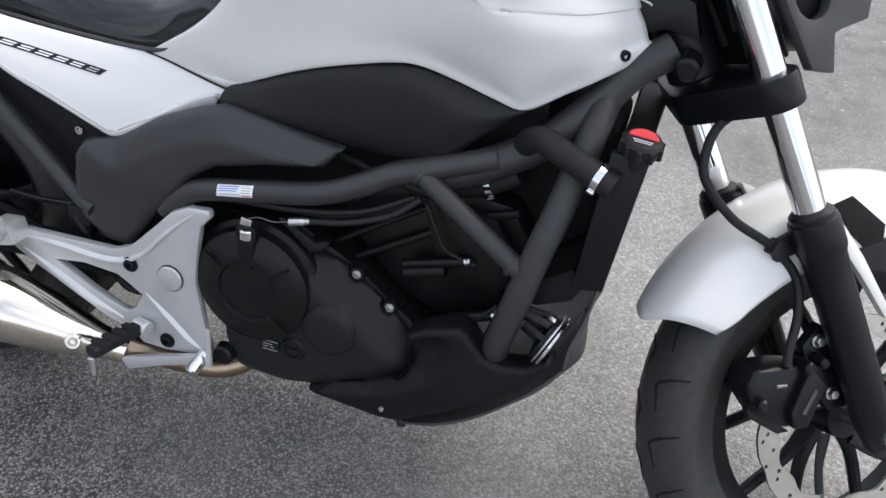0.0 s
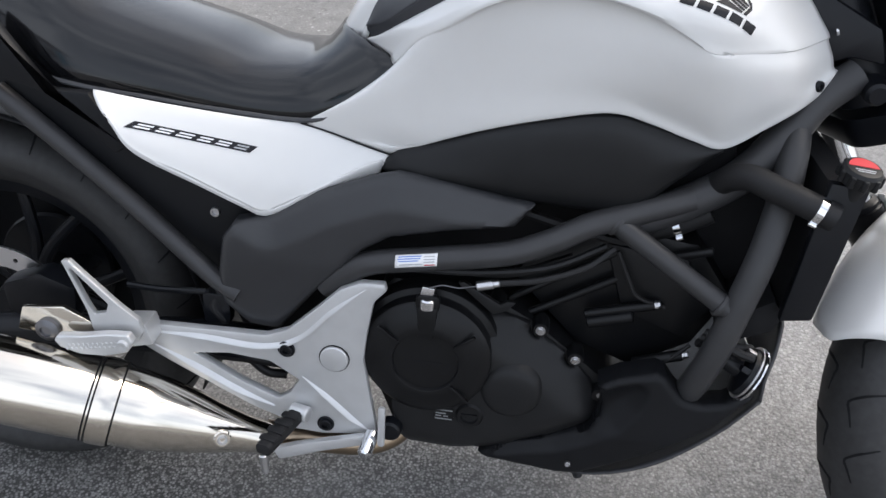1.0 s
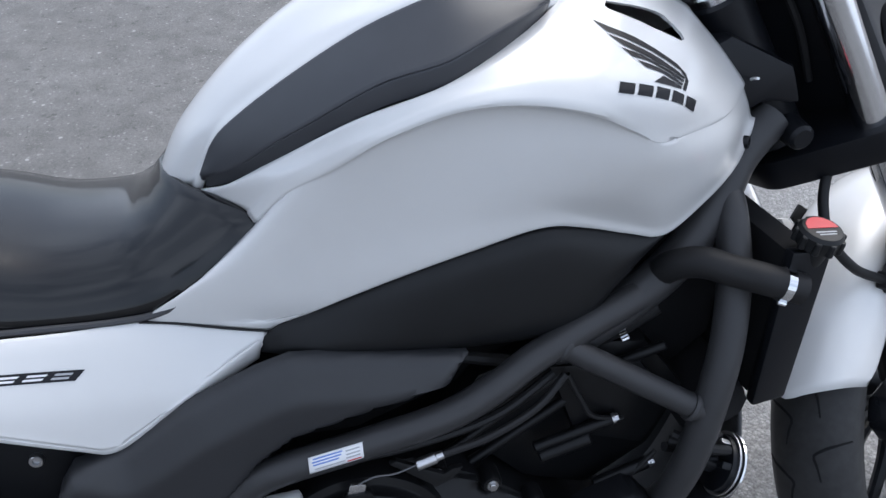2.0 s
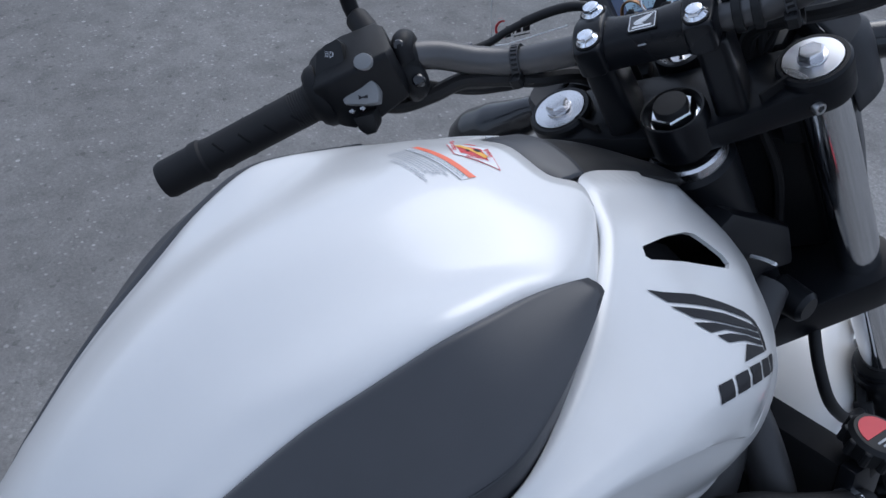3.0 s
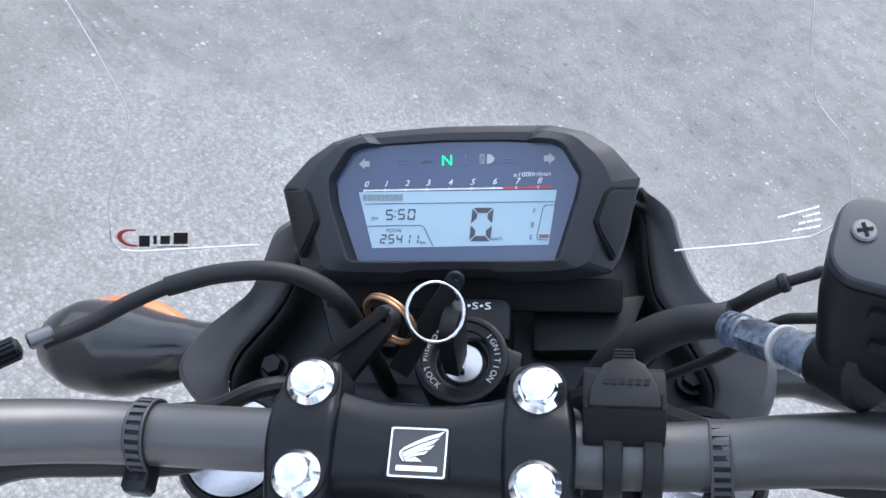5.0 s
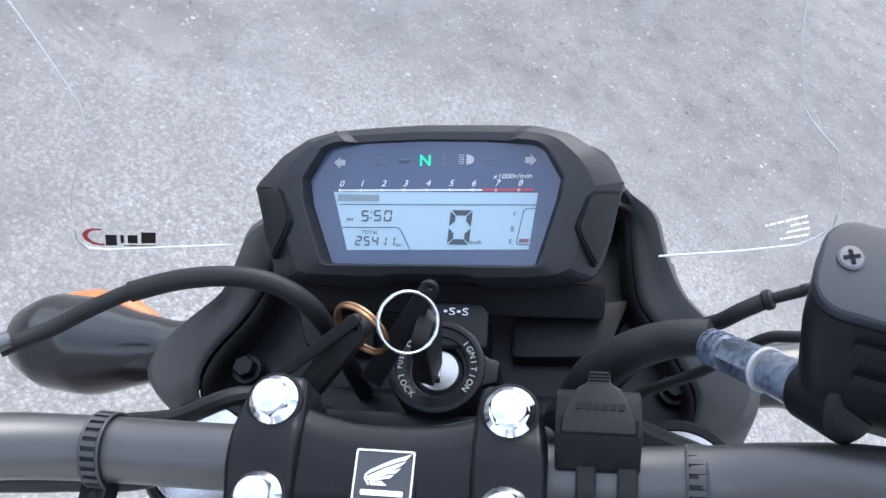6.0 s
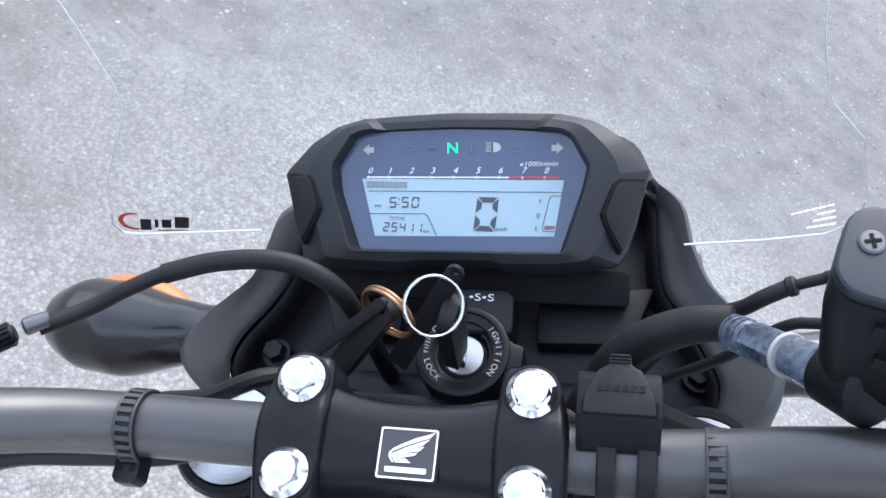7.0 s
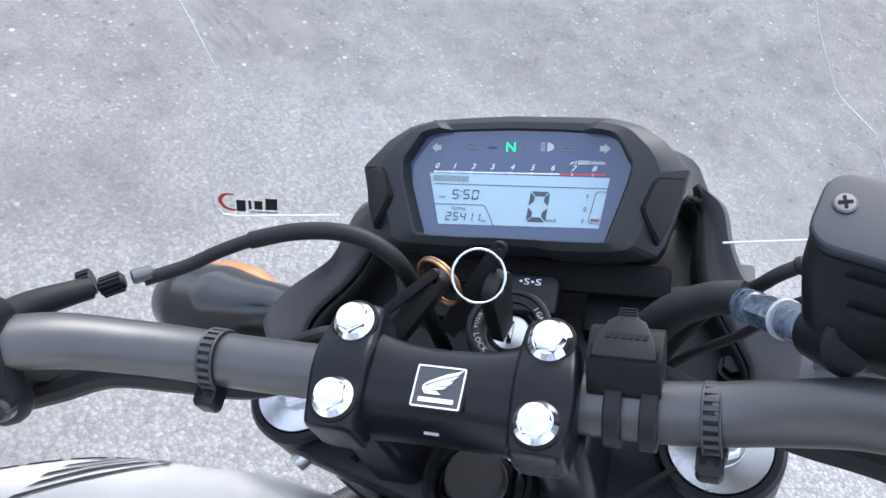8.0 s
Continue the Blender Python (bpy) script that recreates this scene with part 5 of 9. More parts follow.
# horn behind the pan
horn = new("horn")
horn.parent = bike
tagged(horn, "round black horn with a bright rim")
m = frame_of((0.634, -0.168, 0.416), (0.905, -0.12, -0.41))
bm = bmesh.new()
lathe(bm, m, [(0.012, -0.045), (0.014, -0.02), (0.034, -0.014), (0.036, -0.002), (0.030, 0.003), (0.012, 0.006), (0, 0.006)], 36)
part("horn_body", bm, SATIN, horn)
bm = bmesh.new()
lathe(bm, m, [(0.0345, -0.002), (0.0395, -0.0022), (0.0402, 0.0), (0.0385, 0.0016), (0.034, 0.001)], 40, closed=True)
part("horn_rim", bm, CHROME, horn, "bright metal rim")
bm = bmesh.new()
lathe(bm, m @ Matrix.Translation((0, 0, -0.0065)), [(0.0345, -0.001), (0.0385, -0.0014), (0.0390, 0.0), (0.0385, 0.0012), (0.034, 0.001)], 40, closed=True)
part("horn_rim", bm, ZINC, horn, "dull metal rim")
for a in (35, 95, 150):
    bm = bmesh.new()
    mm = m @ Matrix.Rotation(radians(a), 4, "Z") @ Matrix.Translation((0.027, 0, -0.014))
    box(bm, mm, -0.006, 0.006, -0.004, 0.004, -0.012, 0.0, 0.001)
    part("horn_terminal", bm, ZINC if a == 95 else SATIN, horn)
bm = bmesh.new()
for k in range(3):
    tube(bm, [m @ Vector((0.03 * math.cos(k), 0.03 * math.sin(k), -0.018)), m @ Vector((0.02 * math.cos(k + 1), 0.03 * math.sin(k), -0.05)), m @ Vector((0.0, 0.01 * k, -0.085))], 0.006, 8)
part("horn_wiring", bm, RUBBER, horn)

# ---- cooling
radiator = new("radiator")
radiator.parent = bike
tagged(radiator, "black radiator behind the front wheel")
bm = bmesh.new()
slab(bm, side_pose(0.165), [(0.668, 0.698), (0.706, 0.694), (0.684, 0.520), (0.650, 0.514)], 0.0, 0.33, edge=0.006)
part("radiator_core", bm, VOID, radiator)
for y in (-0.178, 0.165):
    bm = bmesh.new()
    slab(bm, side_pose(y), [(0.664, 0.704), (0.710, 0.700), (0.686, 0.516), (0.646, 0.510)], -0.012, 0.004, edge=0.004)
    part("radiator_end_tank", bm, SATIN, radiator)
bm = bmesh.new()
slab(bm, side_pose(-0.160), [(0.600, 0.500), (0.645, 0.530), (0.660, 0.500), (0.650, 0.478), (0.600, 0.455), (0.575, 0.470)], -0.30, 0.0, edge=0.012)
part("fan_shroud", bm, VOID, bike)
cap = new("radiator_cap")
cap.parent = bike
tagged(cap, "black ribbed radiator cap with a warning label")
CAP = frame_of((0.696, -0.174, 0.716), (0.10, -0.22, 0.97))
bm = bmesh.new()
lathe(bm, CAP, [(0.015, -0.034), (0.016, -0.012), (0.022, -0.010), (0.024, -0.004), (0.024, 0.006), (0.021, 0.010), (0.019, 0.0105), (0, 0.0105)], 40)
part("cap_body", bm, BLACK, cap)
for k in range(10):
    bm = bmesh.new()
    a = 2 * math.pi * k / 10
    rod(bm, CAP @ Vector((0.0235 * math.cos(a), 0.0235 * math.sin(a), -0.009)), CAP @ Vector((0.0235 * math.cos(a), 0.0235 * math.sin(a), 0.006)), 0.0042, 0.0036, 10, 0.001)
    part("cap_rib", bm, BLACK, cap)
bm = bmesh.new()
CAP_LABEL = CAP @ Matrix.Rotation(radians(90), 4, "Z")
slab(bm, CAP_LABEL, [p for p in circle(0, 0, 0.0178, 28) if p[1] > -0.003], 0.0105, 0.0111)
part("red_label_field", bm, INKRED, cap, "red half of the round label")
for dy, w in ((-0.0065, 0.012), (-0.0105, 0.010)):
    bm = bmesh.new()
    slab(bm, CAP_LABEL, [(-w, dy - 0.0009), (w, dy - 0.0009), (w, dy + 0.0009), (-w, dy + 0.0009)], 0.0104, 0.0108)
    part("label_bar", bm, INKGREY, cap)
bm = bmesh.new()
tube(bm, [(0.430, -0.100, 0.560), (0.470, -0.104, 0.580), (0.510, -0.108, 0.597), (0.550, -0.112, 0.622)], 0.0145, 14)
part("water_hose", bm, RUBBER, bike, "black rubber water hose")
bm = bmesh.new()
tube(bm, [(0.545, -0.100, 0.640), (0.556, -0.128, 0.675), (0.578, -0.152, 0.690), (0.605, -0.168, 0.685), (0.640, -0.182, 0.676), (0.676, -0.190, 0.664)], 0.0170, 16)
part("water_hose", bm, RUBBER, bike, "black rubber water hose with a bend")


def hose_clip(p, d, r):
    bm = bmesh.new()
    m = frame_of(p, d)
    lathe(bm, m, [(r, -0.0045), (r + 0.0014, -0.0045), (r + 0.0014, 0.0045), (r, 0.0045)], 28, closed=True)
    low = m.inverted() @ (Vector(p) + Vector((0, -0.6, -0.8)).normalized() * (r + 0.004))
    rod(bm, m @ Vector((low.x, low.y, -0.005)), m @ Vector((low.x, low.y, 0.005)), 0.0035, 0.0035, 10, 0.001)
    part("hose_clip", bm, CHROME, bike, "bright hose clip")


hose_clip((0.510, -0.108, 0.597), (0.9, -0.08, 0.42), 0.0146)
hose_clip((0.657, -0.1855, 0.670), (0.9, -0.2, -0.3), 0.0171)
# ---- foot rest bracket
bracket = new("foot_rest_bracket")
bracket.parent = bike
tagged(bracket, "silver cast foot rest bracket with two long arms")
bm = bmesh.new()
slab(bm, side_pose(-0.190), [(0.105, 0.509), (0.138, 0.511), (0.141, 0.500), (0.124, 0.481), (0.116, 0.434), (0.111, 0.386), (0.119, 0.339), (0.128, 0.289), (0.132, 0.261), (0.051, 0.250), (0.012, 0.252), (-0.001, 0.266), (-0.052, 0.284), (-0.102, 0.309), (-0.169, 0.344), (-0.208, 0.367), (-0.216, 0.388), (-0.210, 0.405), (-0.164, 0.406), (-0.079, 0.408), (-0.028, 0.409), (0.004, 0.422), (0.050, 0.467), (0.077, 0.495)],
     0.0, 0.014, holes=[[(-0.132, 0.364), (-0.082, 0.371), (-0.023, 0.366), (0.018, 0.340), (0.004, 0.316), (-0.013, 0.304), (-0.067, 0.327)]], edge=0.004)
part("bracket_casting", bm, SILVER, bracket, sharp=26)
# raised ribs run along both arms and down the plate
for path, w in (([(-0.200, -0.2035, 0.394), (-0.120, -0.2050, 0.396), (-0.035, -0.2050, 0.392), (0.020, -0.2045, 0.412), (0.066, -0.2045, 0.460), (0.112, -0.2035, 0.500)], 0.0060),
                ([(-0.190, -0.2035, 0.372), (-0.130, -0.2050, 0.344), (-0.070, -0.2050, 0.312), (-0.018, -0.2045, 0.290)], 0.0065),
                ([(0.024, -0.2035, 0.348), (0.060, -0.2048, 0.318), (0.095, -0.2048, 0.286), (0.122, -0.2035, 0.266)], 0.0060)):
    bm = bmesh.new()
    tube(bm, path, [0.0015] + [w] * (len(path) - 2) + [0.0015], 14, 44, flat=0.28)
    part("bracket_rib", bm, SILVER, bracket)
bm = bmesh.new()
slab(bm, side_pose(-0.234), [(-0.289, 0.514), (-0.279, 0.516), (-0.217, 0.456), (-0.190, 0.434), (-0.186, 0.416), (-0.196, 0.398), (-0.236, 0.386), (-0.252, 0.394), (-0.258, 0.414), (-0.262, 0.440)], 0.0, 0.010,
     holes=[[(-0.280, 0.503), (-0.276, 0.503), (-0.231, 0.455), (-0.236, 0.441), (-0.252, 0.437), (-0.258, 0.448)]], edge=0.0025)
slab(bm, side_pose(-0.196), [(-0.222, 0.420), (-0.186, 0.424), (-0.178, 0.392), (-0.218, 0.382)], 0.0, 0.040, edge=0.004)
part("passenger_bracket", bm, SILVER, bracket, sharp=26)
for p, r in (((0.002, -0.2045, 0.391), 0.0105), ((0.057, -0.2045, 0.270), 0.0105)):
    bm = bmesh.new()
    lathe(bm, frame_of(p, OUT), [(0.0125, -0.004), (0.0125, 0.0015), (0.0118, 0.002), (0.010, 0.002)], 28)
    part("bolt_washer", bm, SATIN, bracket)
    bm = bmesh.new()
    bolt(bm, p, OUT, r * 0.86, 0.006, socket=True)
    part("socket_bolt", bm, SATIN, bracket, "dark socket head bolt")
bm = bmesh.new()
lathe(bm, frame_of((0.070, -0.2045, 0.385), OUT), [(0.0200, -0.002), (0.0200, 0.003), (0.0185, 0.0045), (0.010, 0.0058), (0, 0.006)], 36)
part("pivot_cap", bm, SILVER, bracket, "round silver pivot cap")
bm = bmesh.new()
lathe(bm, frame_of((0.070, -0.2043, 0.385), OUT), [(0.0205, 0), (0.0216, 0), (0.0216, 0.0012), (0.0205, 0.0012)], 36, closed=True)
part("cap_ring", bm, VOID, bracket)
peg = new("foot_peg")
peg.parent = bike
tagged(peg, "black rubber foot peg with a metal feeler")
PEG = frame_of((0.022, -0.212, 0.293), (-0.27, -0.96, 0.0), (0, 0, 1))
bm = bmesh.new()
slab(bm, PEG, rounded(-0.0115, 0.0115, -0.009, 0.009, 0.006), 0.010, 0.096, edge=0.004)
part("peg_rubber", bm, RUBBER, peg)
for k in range(4):
    bm = bmesh.new()
    zz = 0.026 + 0.018 * k
    box(bm, PEG, -0.0125, 0.0125, 0.0075, 0.0112, zz - 0.005, zz + 0.006, 0.0015)
    part("grip_block", bm, RUBBER, peg)
bm = bmesh.new()
rod(bm, PEG @ Vector((-0.012, 0, 0.004)), PEG @ Vector((0.016, 0, 0.004)), 0.012, 0.012, 18, 0.002)
part("peg_hinge", bm, SILVER, peg, "silver hinge block")
bm = bmesh.new()
tip = PEG @ Vector((0, -0.008, 0.094))
rod(bm, tip, tip + Vector((0.004, -0.004, -0.030)), 0.0065, 0.004, 12, 0.002)
part("peg_feeler", bm, ZINC, peg, "worn metal feeler pin")
pedal = new("brake_pedal")
pedal.parent = bike
tagged(pedal, "silver brake pedal with a round toe pad")
bm = bmesh.new()
slab(bm, side_pose(-0.208), [(-0.020, 0.222), (0.020, 0.238), (0.110, 0.266), (0.126, 0.272), (0.126, 0.254), (0.060, 0.232), (-0.010, 0.204)], 0.0, 0.012, edge=0.004)
part("pedal_arm", bm, SILVER, pedal)
bm = bmesh.new()
rod(bm, (0.128, -0.212, 0.272), (0.122, -0.248, 0.257), 0.0105, 0.0105, 22, 0.003)
part("toe_pad", bm, CHROME, pedal, "bright round toe pad")
bm = bmesh.new()
rod(bm, (0.150, -0.185, 0.268), (0.150, -0.205, 0.268), 0.018, 0.016, 20, 0.003)
part("pedal_pivot", bm, SATIN, pedal)
bm = bmesh.new()
slab(bm, side_pose(-0.225), rounded(0.138, 0.148, 0.262, 0.330, 0.004), 0.0, 0.006, edge=0.002)
part("pedal_spring_plate", bm, SILVER, pedal)
# folded passenger peg and its hanger
ppeg = new("passenger_peg")
ppeg.parent = bike
tagged(ppeg, "folded alloy passenger foot peg")
bm = bmesh.new()
slab(bm, side_pose(-0.252), [(-0.196, 0.424), (-0.190, 0.412), (-0.200, 0.396), (-0.232, 0.386), (-0.268, 0.384), (-0.296, 0.392), (-0.304, 0.402), (-0.298, 0.410), (-0.262, 0.414), (-0.226, 0.422)], 0.0, 0.015, edge=0.004, segments=3)
part("peg_bar", bm, SILVER, ppeg)
for k in range(11):
    for row in range(2):
        bm = bmesh.new()
        x = -0.214 - 0.0068 * k - 0.0034 * row
        z = 0.4100 - 0.0012 * k - 0.0065 * row
        lathe(bm, frame_of((x, -0.2662, z), OUT), [(0.0026, -0.001), (0.0022, 0.0010), (0.0012, 0.0016), (0, 0.0016)], 6)
        part("peg_knurl", bm, SILVER, ppeg)
bm = bmesh.new()
lathe(bm, frame_of((-0.204, -0.2665, 0.408), OUT), [(0.0085, -0.006), (0.0085, 0.003), (0.0070, 0.005), (0.0030, 0.005), (0, 0.004)], 22)
part("peg_pivot", bm, SILVER, ppeg)
bm = bmesh.new()
slab(bm, side_pose(-0.232), [(-0.372, 0.395), (-0.360, 0.432), (-0.300, 0.440), (-0.262, 0.420), (-0.256, 0.398), (-0.300, 0.388)], 0.0, 0.008, edge=0.003)
part("muffler_hanger", bm, STEEL, bike, "tarnished metal muffler hanger")
bm = bmesh.new()
lathe(bm, frame_of((-0.325, -0.240, 0.402), OUT), [(0.017, -0.002), (0.017, 0.006), (0.012, 0.009), (0.0085, 0.010), (0.0075, 0.007), (0, 0.007)], 26)
part("hanger_bush", bm, SCREW, bike)
# kick-up lever, linkage and small dark parts by the swingarm pivot
for path, r, mt in (([(-0.13, -0.15, 0.435), (-0.20, -0.15, 0.430), (-0.25, -0.15, 0.432)], 0.005, SATIN), ([(-0.10, -0.16, 0.450), (-0.115, -0.165, 0.425), (-0.10, -0.165, 0.400)], 0.007, RUBBER),
                    ([(-0.09, -0.14, 0.340), (-0.05, -0.15, 0.310), (-0.02, -0.14, 0.300)], 0.007, RUBBER), ([(-0.08, -0.13, 0.36), (-0.045, -0.14, 0.335), (-0.01, -0.14, 0.34)], 0.009, SATIN)):
    bm = bmesh.new()
    tube(bm, path, r, 10)
    part("brake_line", bm, mt, bike)
bm = bmesh.new()
slab(bm, side_pose(-0.150), rounded(-0.130, -0.090, 0.395, 0.445, 0.008), 0.0, 0.02, edge=0.004)
part("rear_master_cylinder", bm, SATIN, bike)
bm = bmesh.new()
bolt(bm, (-0.112, -0.141, 0.560), OUT, 0.007, 0.005, socket=True)
part("panel_screw", bm, ZINC, bike)

# ---- exhaust
muffler = new("muffler")
muffler.parent = bike
tagged(muffler, "polished steel muffler with a tapered front")
M0, MD = Vector((-0.245, -0.258, 0.303)), Vector((-0.215, -0.055, 0.072)).normalized()
mm = frame_of(M0, MD)
bm = bmesh.new()
lathe(bm, mm, [(0.0550, 0.006), (0.0585, 0.010), (0.0600, 0.05), (0.0605, 0.33), (0.052, 0.352), (0.030, 0.356), (0.028, 0.33)], 56)
part("muffler_can", bm, STEEL, muffler, "bright steel can")
bm = bmesh.new()
lathe(bm, mm, [(0.0565, -0.014), (0.0612, -0.014), (0.0618, -0.008), (0.0618, 0.008), (0.0612, 0.014), (0.0565, 0.014)], 56, closed=True)
part("muffler_band", bm, STEEL, muffler, "raised band around the can")
for h in (-0.0160, 0.0155, 0.0205):
    bm = bmesh.new()
    lathe(bm, mm @ Matrix.Translation((0, 0, h)), [(0.0560, -0.0012), (0.0602, -0.0012), (0.0602, 0.0012), (0.0560, 0.0012)], 56, closed=True)
    part("band_seam", bm, VOID, muffler)
bm = bmesh.new()
rings = []
for s, r, dy, dz in ((-0.014, 0.0585, 0, 0), (-0.06, 0.0550, 0.000, -0.002), (-0.11, 0.0470, 0.003, -0.006), (-0.16, 0.0360, 0.006, -0.010), (-0.20, 0.0270, 0.009, -0.012), (-0.235, 0.0220, 0.012, -0.014)):
    c = M0 + MD * s + Vector((0, dy, dz))
    f = frame_of(c, MD)
    rings.append([f @ Vector((r * math.cos(a), r * math.sin(a), 0)) for a in (2 * math.pi * i / 48 for i in range(48))])
loft(bm, [list(c) for c in zip(*[spline(col, 26) for col in zip(*rings)])])
part("muffler_cone", bm, STEEL, muffler, "polished tapered muffler front")
bm = bmesh.new()
lathe(bm, frame_of((-0.0840, -0.2462, 0.2522), (0.42, -0.87, 0.24)), [(0.0130, -0.006), (0.0130, 0.002), (0.011, 0.0035), (0.009, 0.0035)], 28)
part("bolt_cup", bm, STEEL, muffler)
bm = bmesh.new()
bolt(bm, (-0.0835, -0.2475, 0.2525), (0.42, -0.87, 0.24), 0.0075, 0.005, socket=True)
part("socket_bolt", bm, ZINC, muffler)
bm = bmesh.new()
tube(bm, [(-0.04, -0.185, 0.222), (0.04, -0.172, 0.212), (0.110, -0.155, 0.204), (0.150, -0.135, 0.215), (0.170, -0.10, 0.235)], [0.020, 0.020, 0.019, 0.019, 0.019], 18)
part("exhaust_pipe", bm, BRONZE, bike, "heat stained exhaust pipe")

# ---- fork, front wheel and mudguard (turned with the bars) -----------------
FORK_X, FORK_Y = 0.034, 0.102
AXLE = Vector((FORK_X, 0, -0.800))


def hull(points):
    """The outline round points of a plane."""
    p = sorted(set((round(x, 6), round(y, 6)) for x, y in points))

    def half(seq):
        out = []
        for q in seq:
            while len(out) > 1 and (out[-1][0] - out[-2][0]) * (q[1] - out[-2][1]) - (out[-1][1] - out[-2][1]) * (q[0] - out[-2][0]) <= 0:
                out.pop()
            out.append(q)
        return out
    return half(p)[:-1] + half(p[::-1])[:-1]


for y in (-FORK_Y, FORK_Y):
    fork = new("fork_leg")
    fork.parent = bike
    tagged(fork, "telescopic fork leg, chrome tube over a black slider")
    bm = bmesh.new()
    rod(bm, S(FORK_X, y, -0.020), S(FORK_X, y, -0.470), 0.0205, 0.0205, 36, 0.001)
    part("fork_tube", bm, CHROME, fork, "chrome fork tube")
    bm = bmesh.new()
    lathe(bm, STEER @ Matrix.Translation((FORK_X, y, 0)), [(0.026, -0.458), (0.0285, -0.460), (0.0285, -0.466), (0.0315, -0.468), (0.0325, -0.474), (0.0325, -0.508), (0.0290, -0.520), (0.0280, -0.560), (0.0275, -0.700), (0.0265, -0.780), (0.024, -0.815), (0.015, -0.830), (0.0, -0.832)][::-1], 36)
    part("fork_slider", bm, SATIN, fork, "black fork slider")
    bm = bmesh.new()
    lathe(bm, STEER @ Matrix.Translation((FORK_X, y, -0.4585)), [(0.0208, -0.004), (0.0262, -0.004), (0.0265, 0.000), (0.0230, 0.004), (0.0208, 0.006)], 36, closed=True)
    part("dust_seal", bm, RUBBER, fork)
    bm = bmesh.new()
    lathe(bm, STEER @ Matrix.Translation((FORK_X, y, -0.018)), [(0.020, -0.006), (0.0222, -0.004), (0.0228, 0.000), (0.0222, 0.0022), (0.0110, 0.0026), (0.0, 0.0026)], 40)
    part("fork_cap", bm, ALLOY, fork, "turned alloy fork cap")
    bm = bmesh.new()
    bolt(bm, S(FORK_X, y, -0.0165), STEER.to_3x3() @ Vector((0, 0, 1)), 0.0100, 0.009, 1.12)
    part("cap_bolt", bm, ALLOY, fork)

lobes = [(FORK_X + 0.0325 * math.cos(a), s * FORK_Y + 0.0325 * math.sin(a)) for s in (-1, 1) for a in (2 * math.pi * i / 32 for i in range(32))]
bm = bmesh.new()
slab(bm, STEER, hull(lobes + circle(0.002, 0, 0.042, 32)), -0.315, -0.272, edge=0.005)
part("lower_clamp", bm, SATIN, bike, "black lower fork clamp", sharp=35)
# top clamp: lobes, a raised ring round the stem, slits and pinch bolts
bm = bmesh.new()
lobes = [(FORK_X + 0.0275 * math.cos(a), s * FORK_Y + 0.0275 * math.sin(a)) for s in (-1, 1) for a in (2 * math.pi * i / 32 for i in range(32))]
slab(bm, STEER, hull(lobes + circle(0.006, 0, 0.0235, 32)), -0.050, -0.024, edge=0.005)
top_clamp = part("top_clamp", bm, SATIN, bike, "black cast top fork clamp", sharp=35)
for s in (-1, 1):
    bm = bmesh.new()
    lathe(bm, STEER @ Matrix.Translation((FORK_X, s * FORK_Y, 0)), [(0.0215, -0.030), (0.0280, -0.028), (0.0280, -0.019), (0.0262, -0.0165), (0.0232, -0.0165), (0.0230, -0.020)], 40)
    part("clamp_rim", bm, SATIN, top_clamp)
    bm = bmesh.new()
    m = STEER @ Matrix.Translation((FORK_X, s * FORK_Y, 0)) @ Matrix.Rotation(radians(-128 if s > 0 else 128), 4, "Z")
    box(bm, m, 0.022, 0.048, -0.0012, 0.0012, -0.053, -0.0155)
    part("clamp_slit", bm, VOID, top_clamp)
    bm = bmesh.new()
    bolt(bm, S(FORK_X - 0.0268, s * (FORK_Y - 0.002), -0.040), STEER.to_3x3() @ Vector((-0.8, s * 0.6, 0)), 0.0050, 0.006, 1.15, socket=True)
    part("pinch_bolt", bm, ZINC, top_clamp, "bright pinch bolt")
bm = bmesh.new()
lathe(bm, STEER, [(0.0215, -0.046), (0.0262, -0.046), (0.0265, -0.014), (0.0250, -0.009), (0.0232, -0.009), (0.0215, -0.014)], 44, closed=True)
part("stem_ring", bm, SATIN, top_clamp)
nut = new("stem_nut")
nut.parent = bike
tagged(nut, "large chrome stem nut with a black plug")
bm = bmesh.new()
lathe(bm, STEER, [(0.0205, -0.026), (0.0212, -0.024), (0.0212, -0.021), (0.0198, -0.019)], 40)
part("nut_flange", bm, CHROME, nut)
bm = bmesh.new()
lathe(bm, STEER, [(0.0188, -0.021), (0.0188, -0.010), (0.0170, -0.0075), (0.0145, -0.0075), (0.0140, -0.012), (0.0, -0.012)], 6)
part("nut_hexagon", bm, CHROME, nut)
bm = bmesh.new()
lathe(bm, STEER, [(0.0138, -0.014), (0.0140, -0.0045), (0.0128, -0.0022), (0.0, -0.0018)], 36)
part("nut_plug", bm, RUBBER, nut, "black rubber plug")
for s in (-1, 1):
    bm = bmesh.new()
    slab(bm, STEER @ Matrix.Translation((0.019, s * 0.0425, 0)), rounded(-0.022, 0.022, -0.013, 0.013, 0.006), -0.030, 0.046, edge=0.003, top_in=0.002)
    part("bar_riser", bm, SATIN, top_clamp)

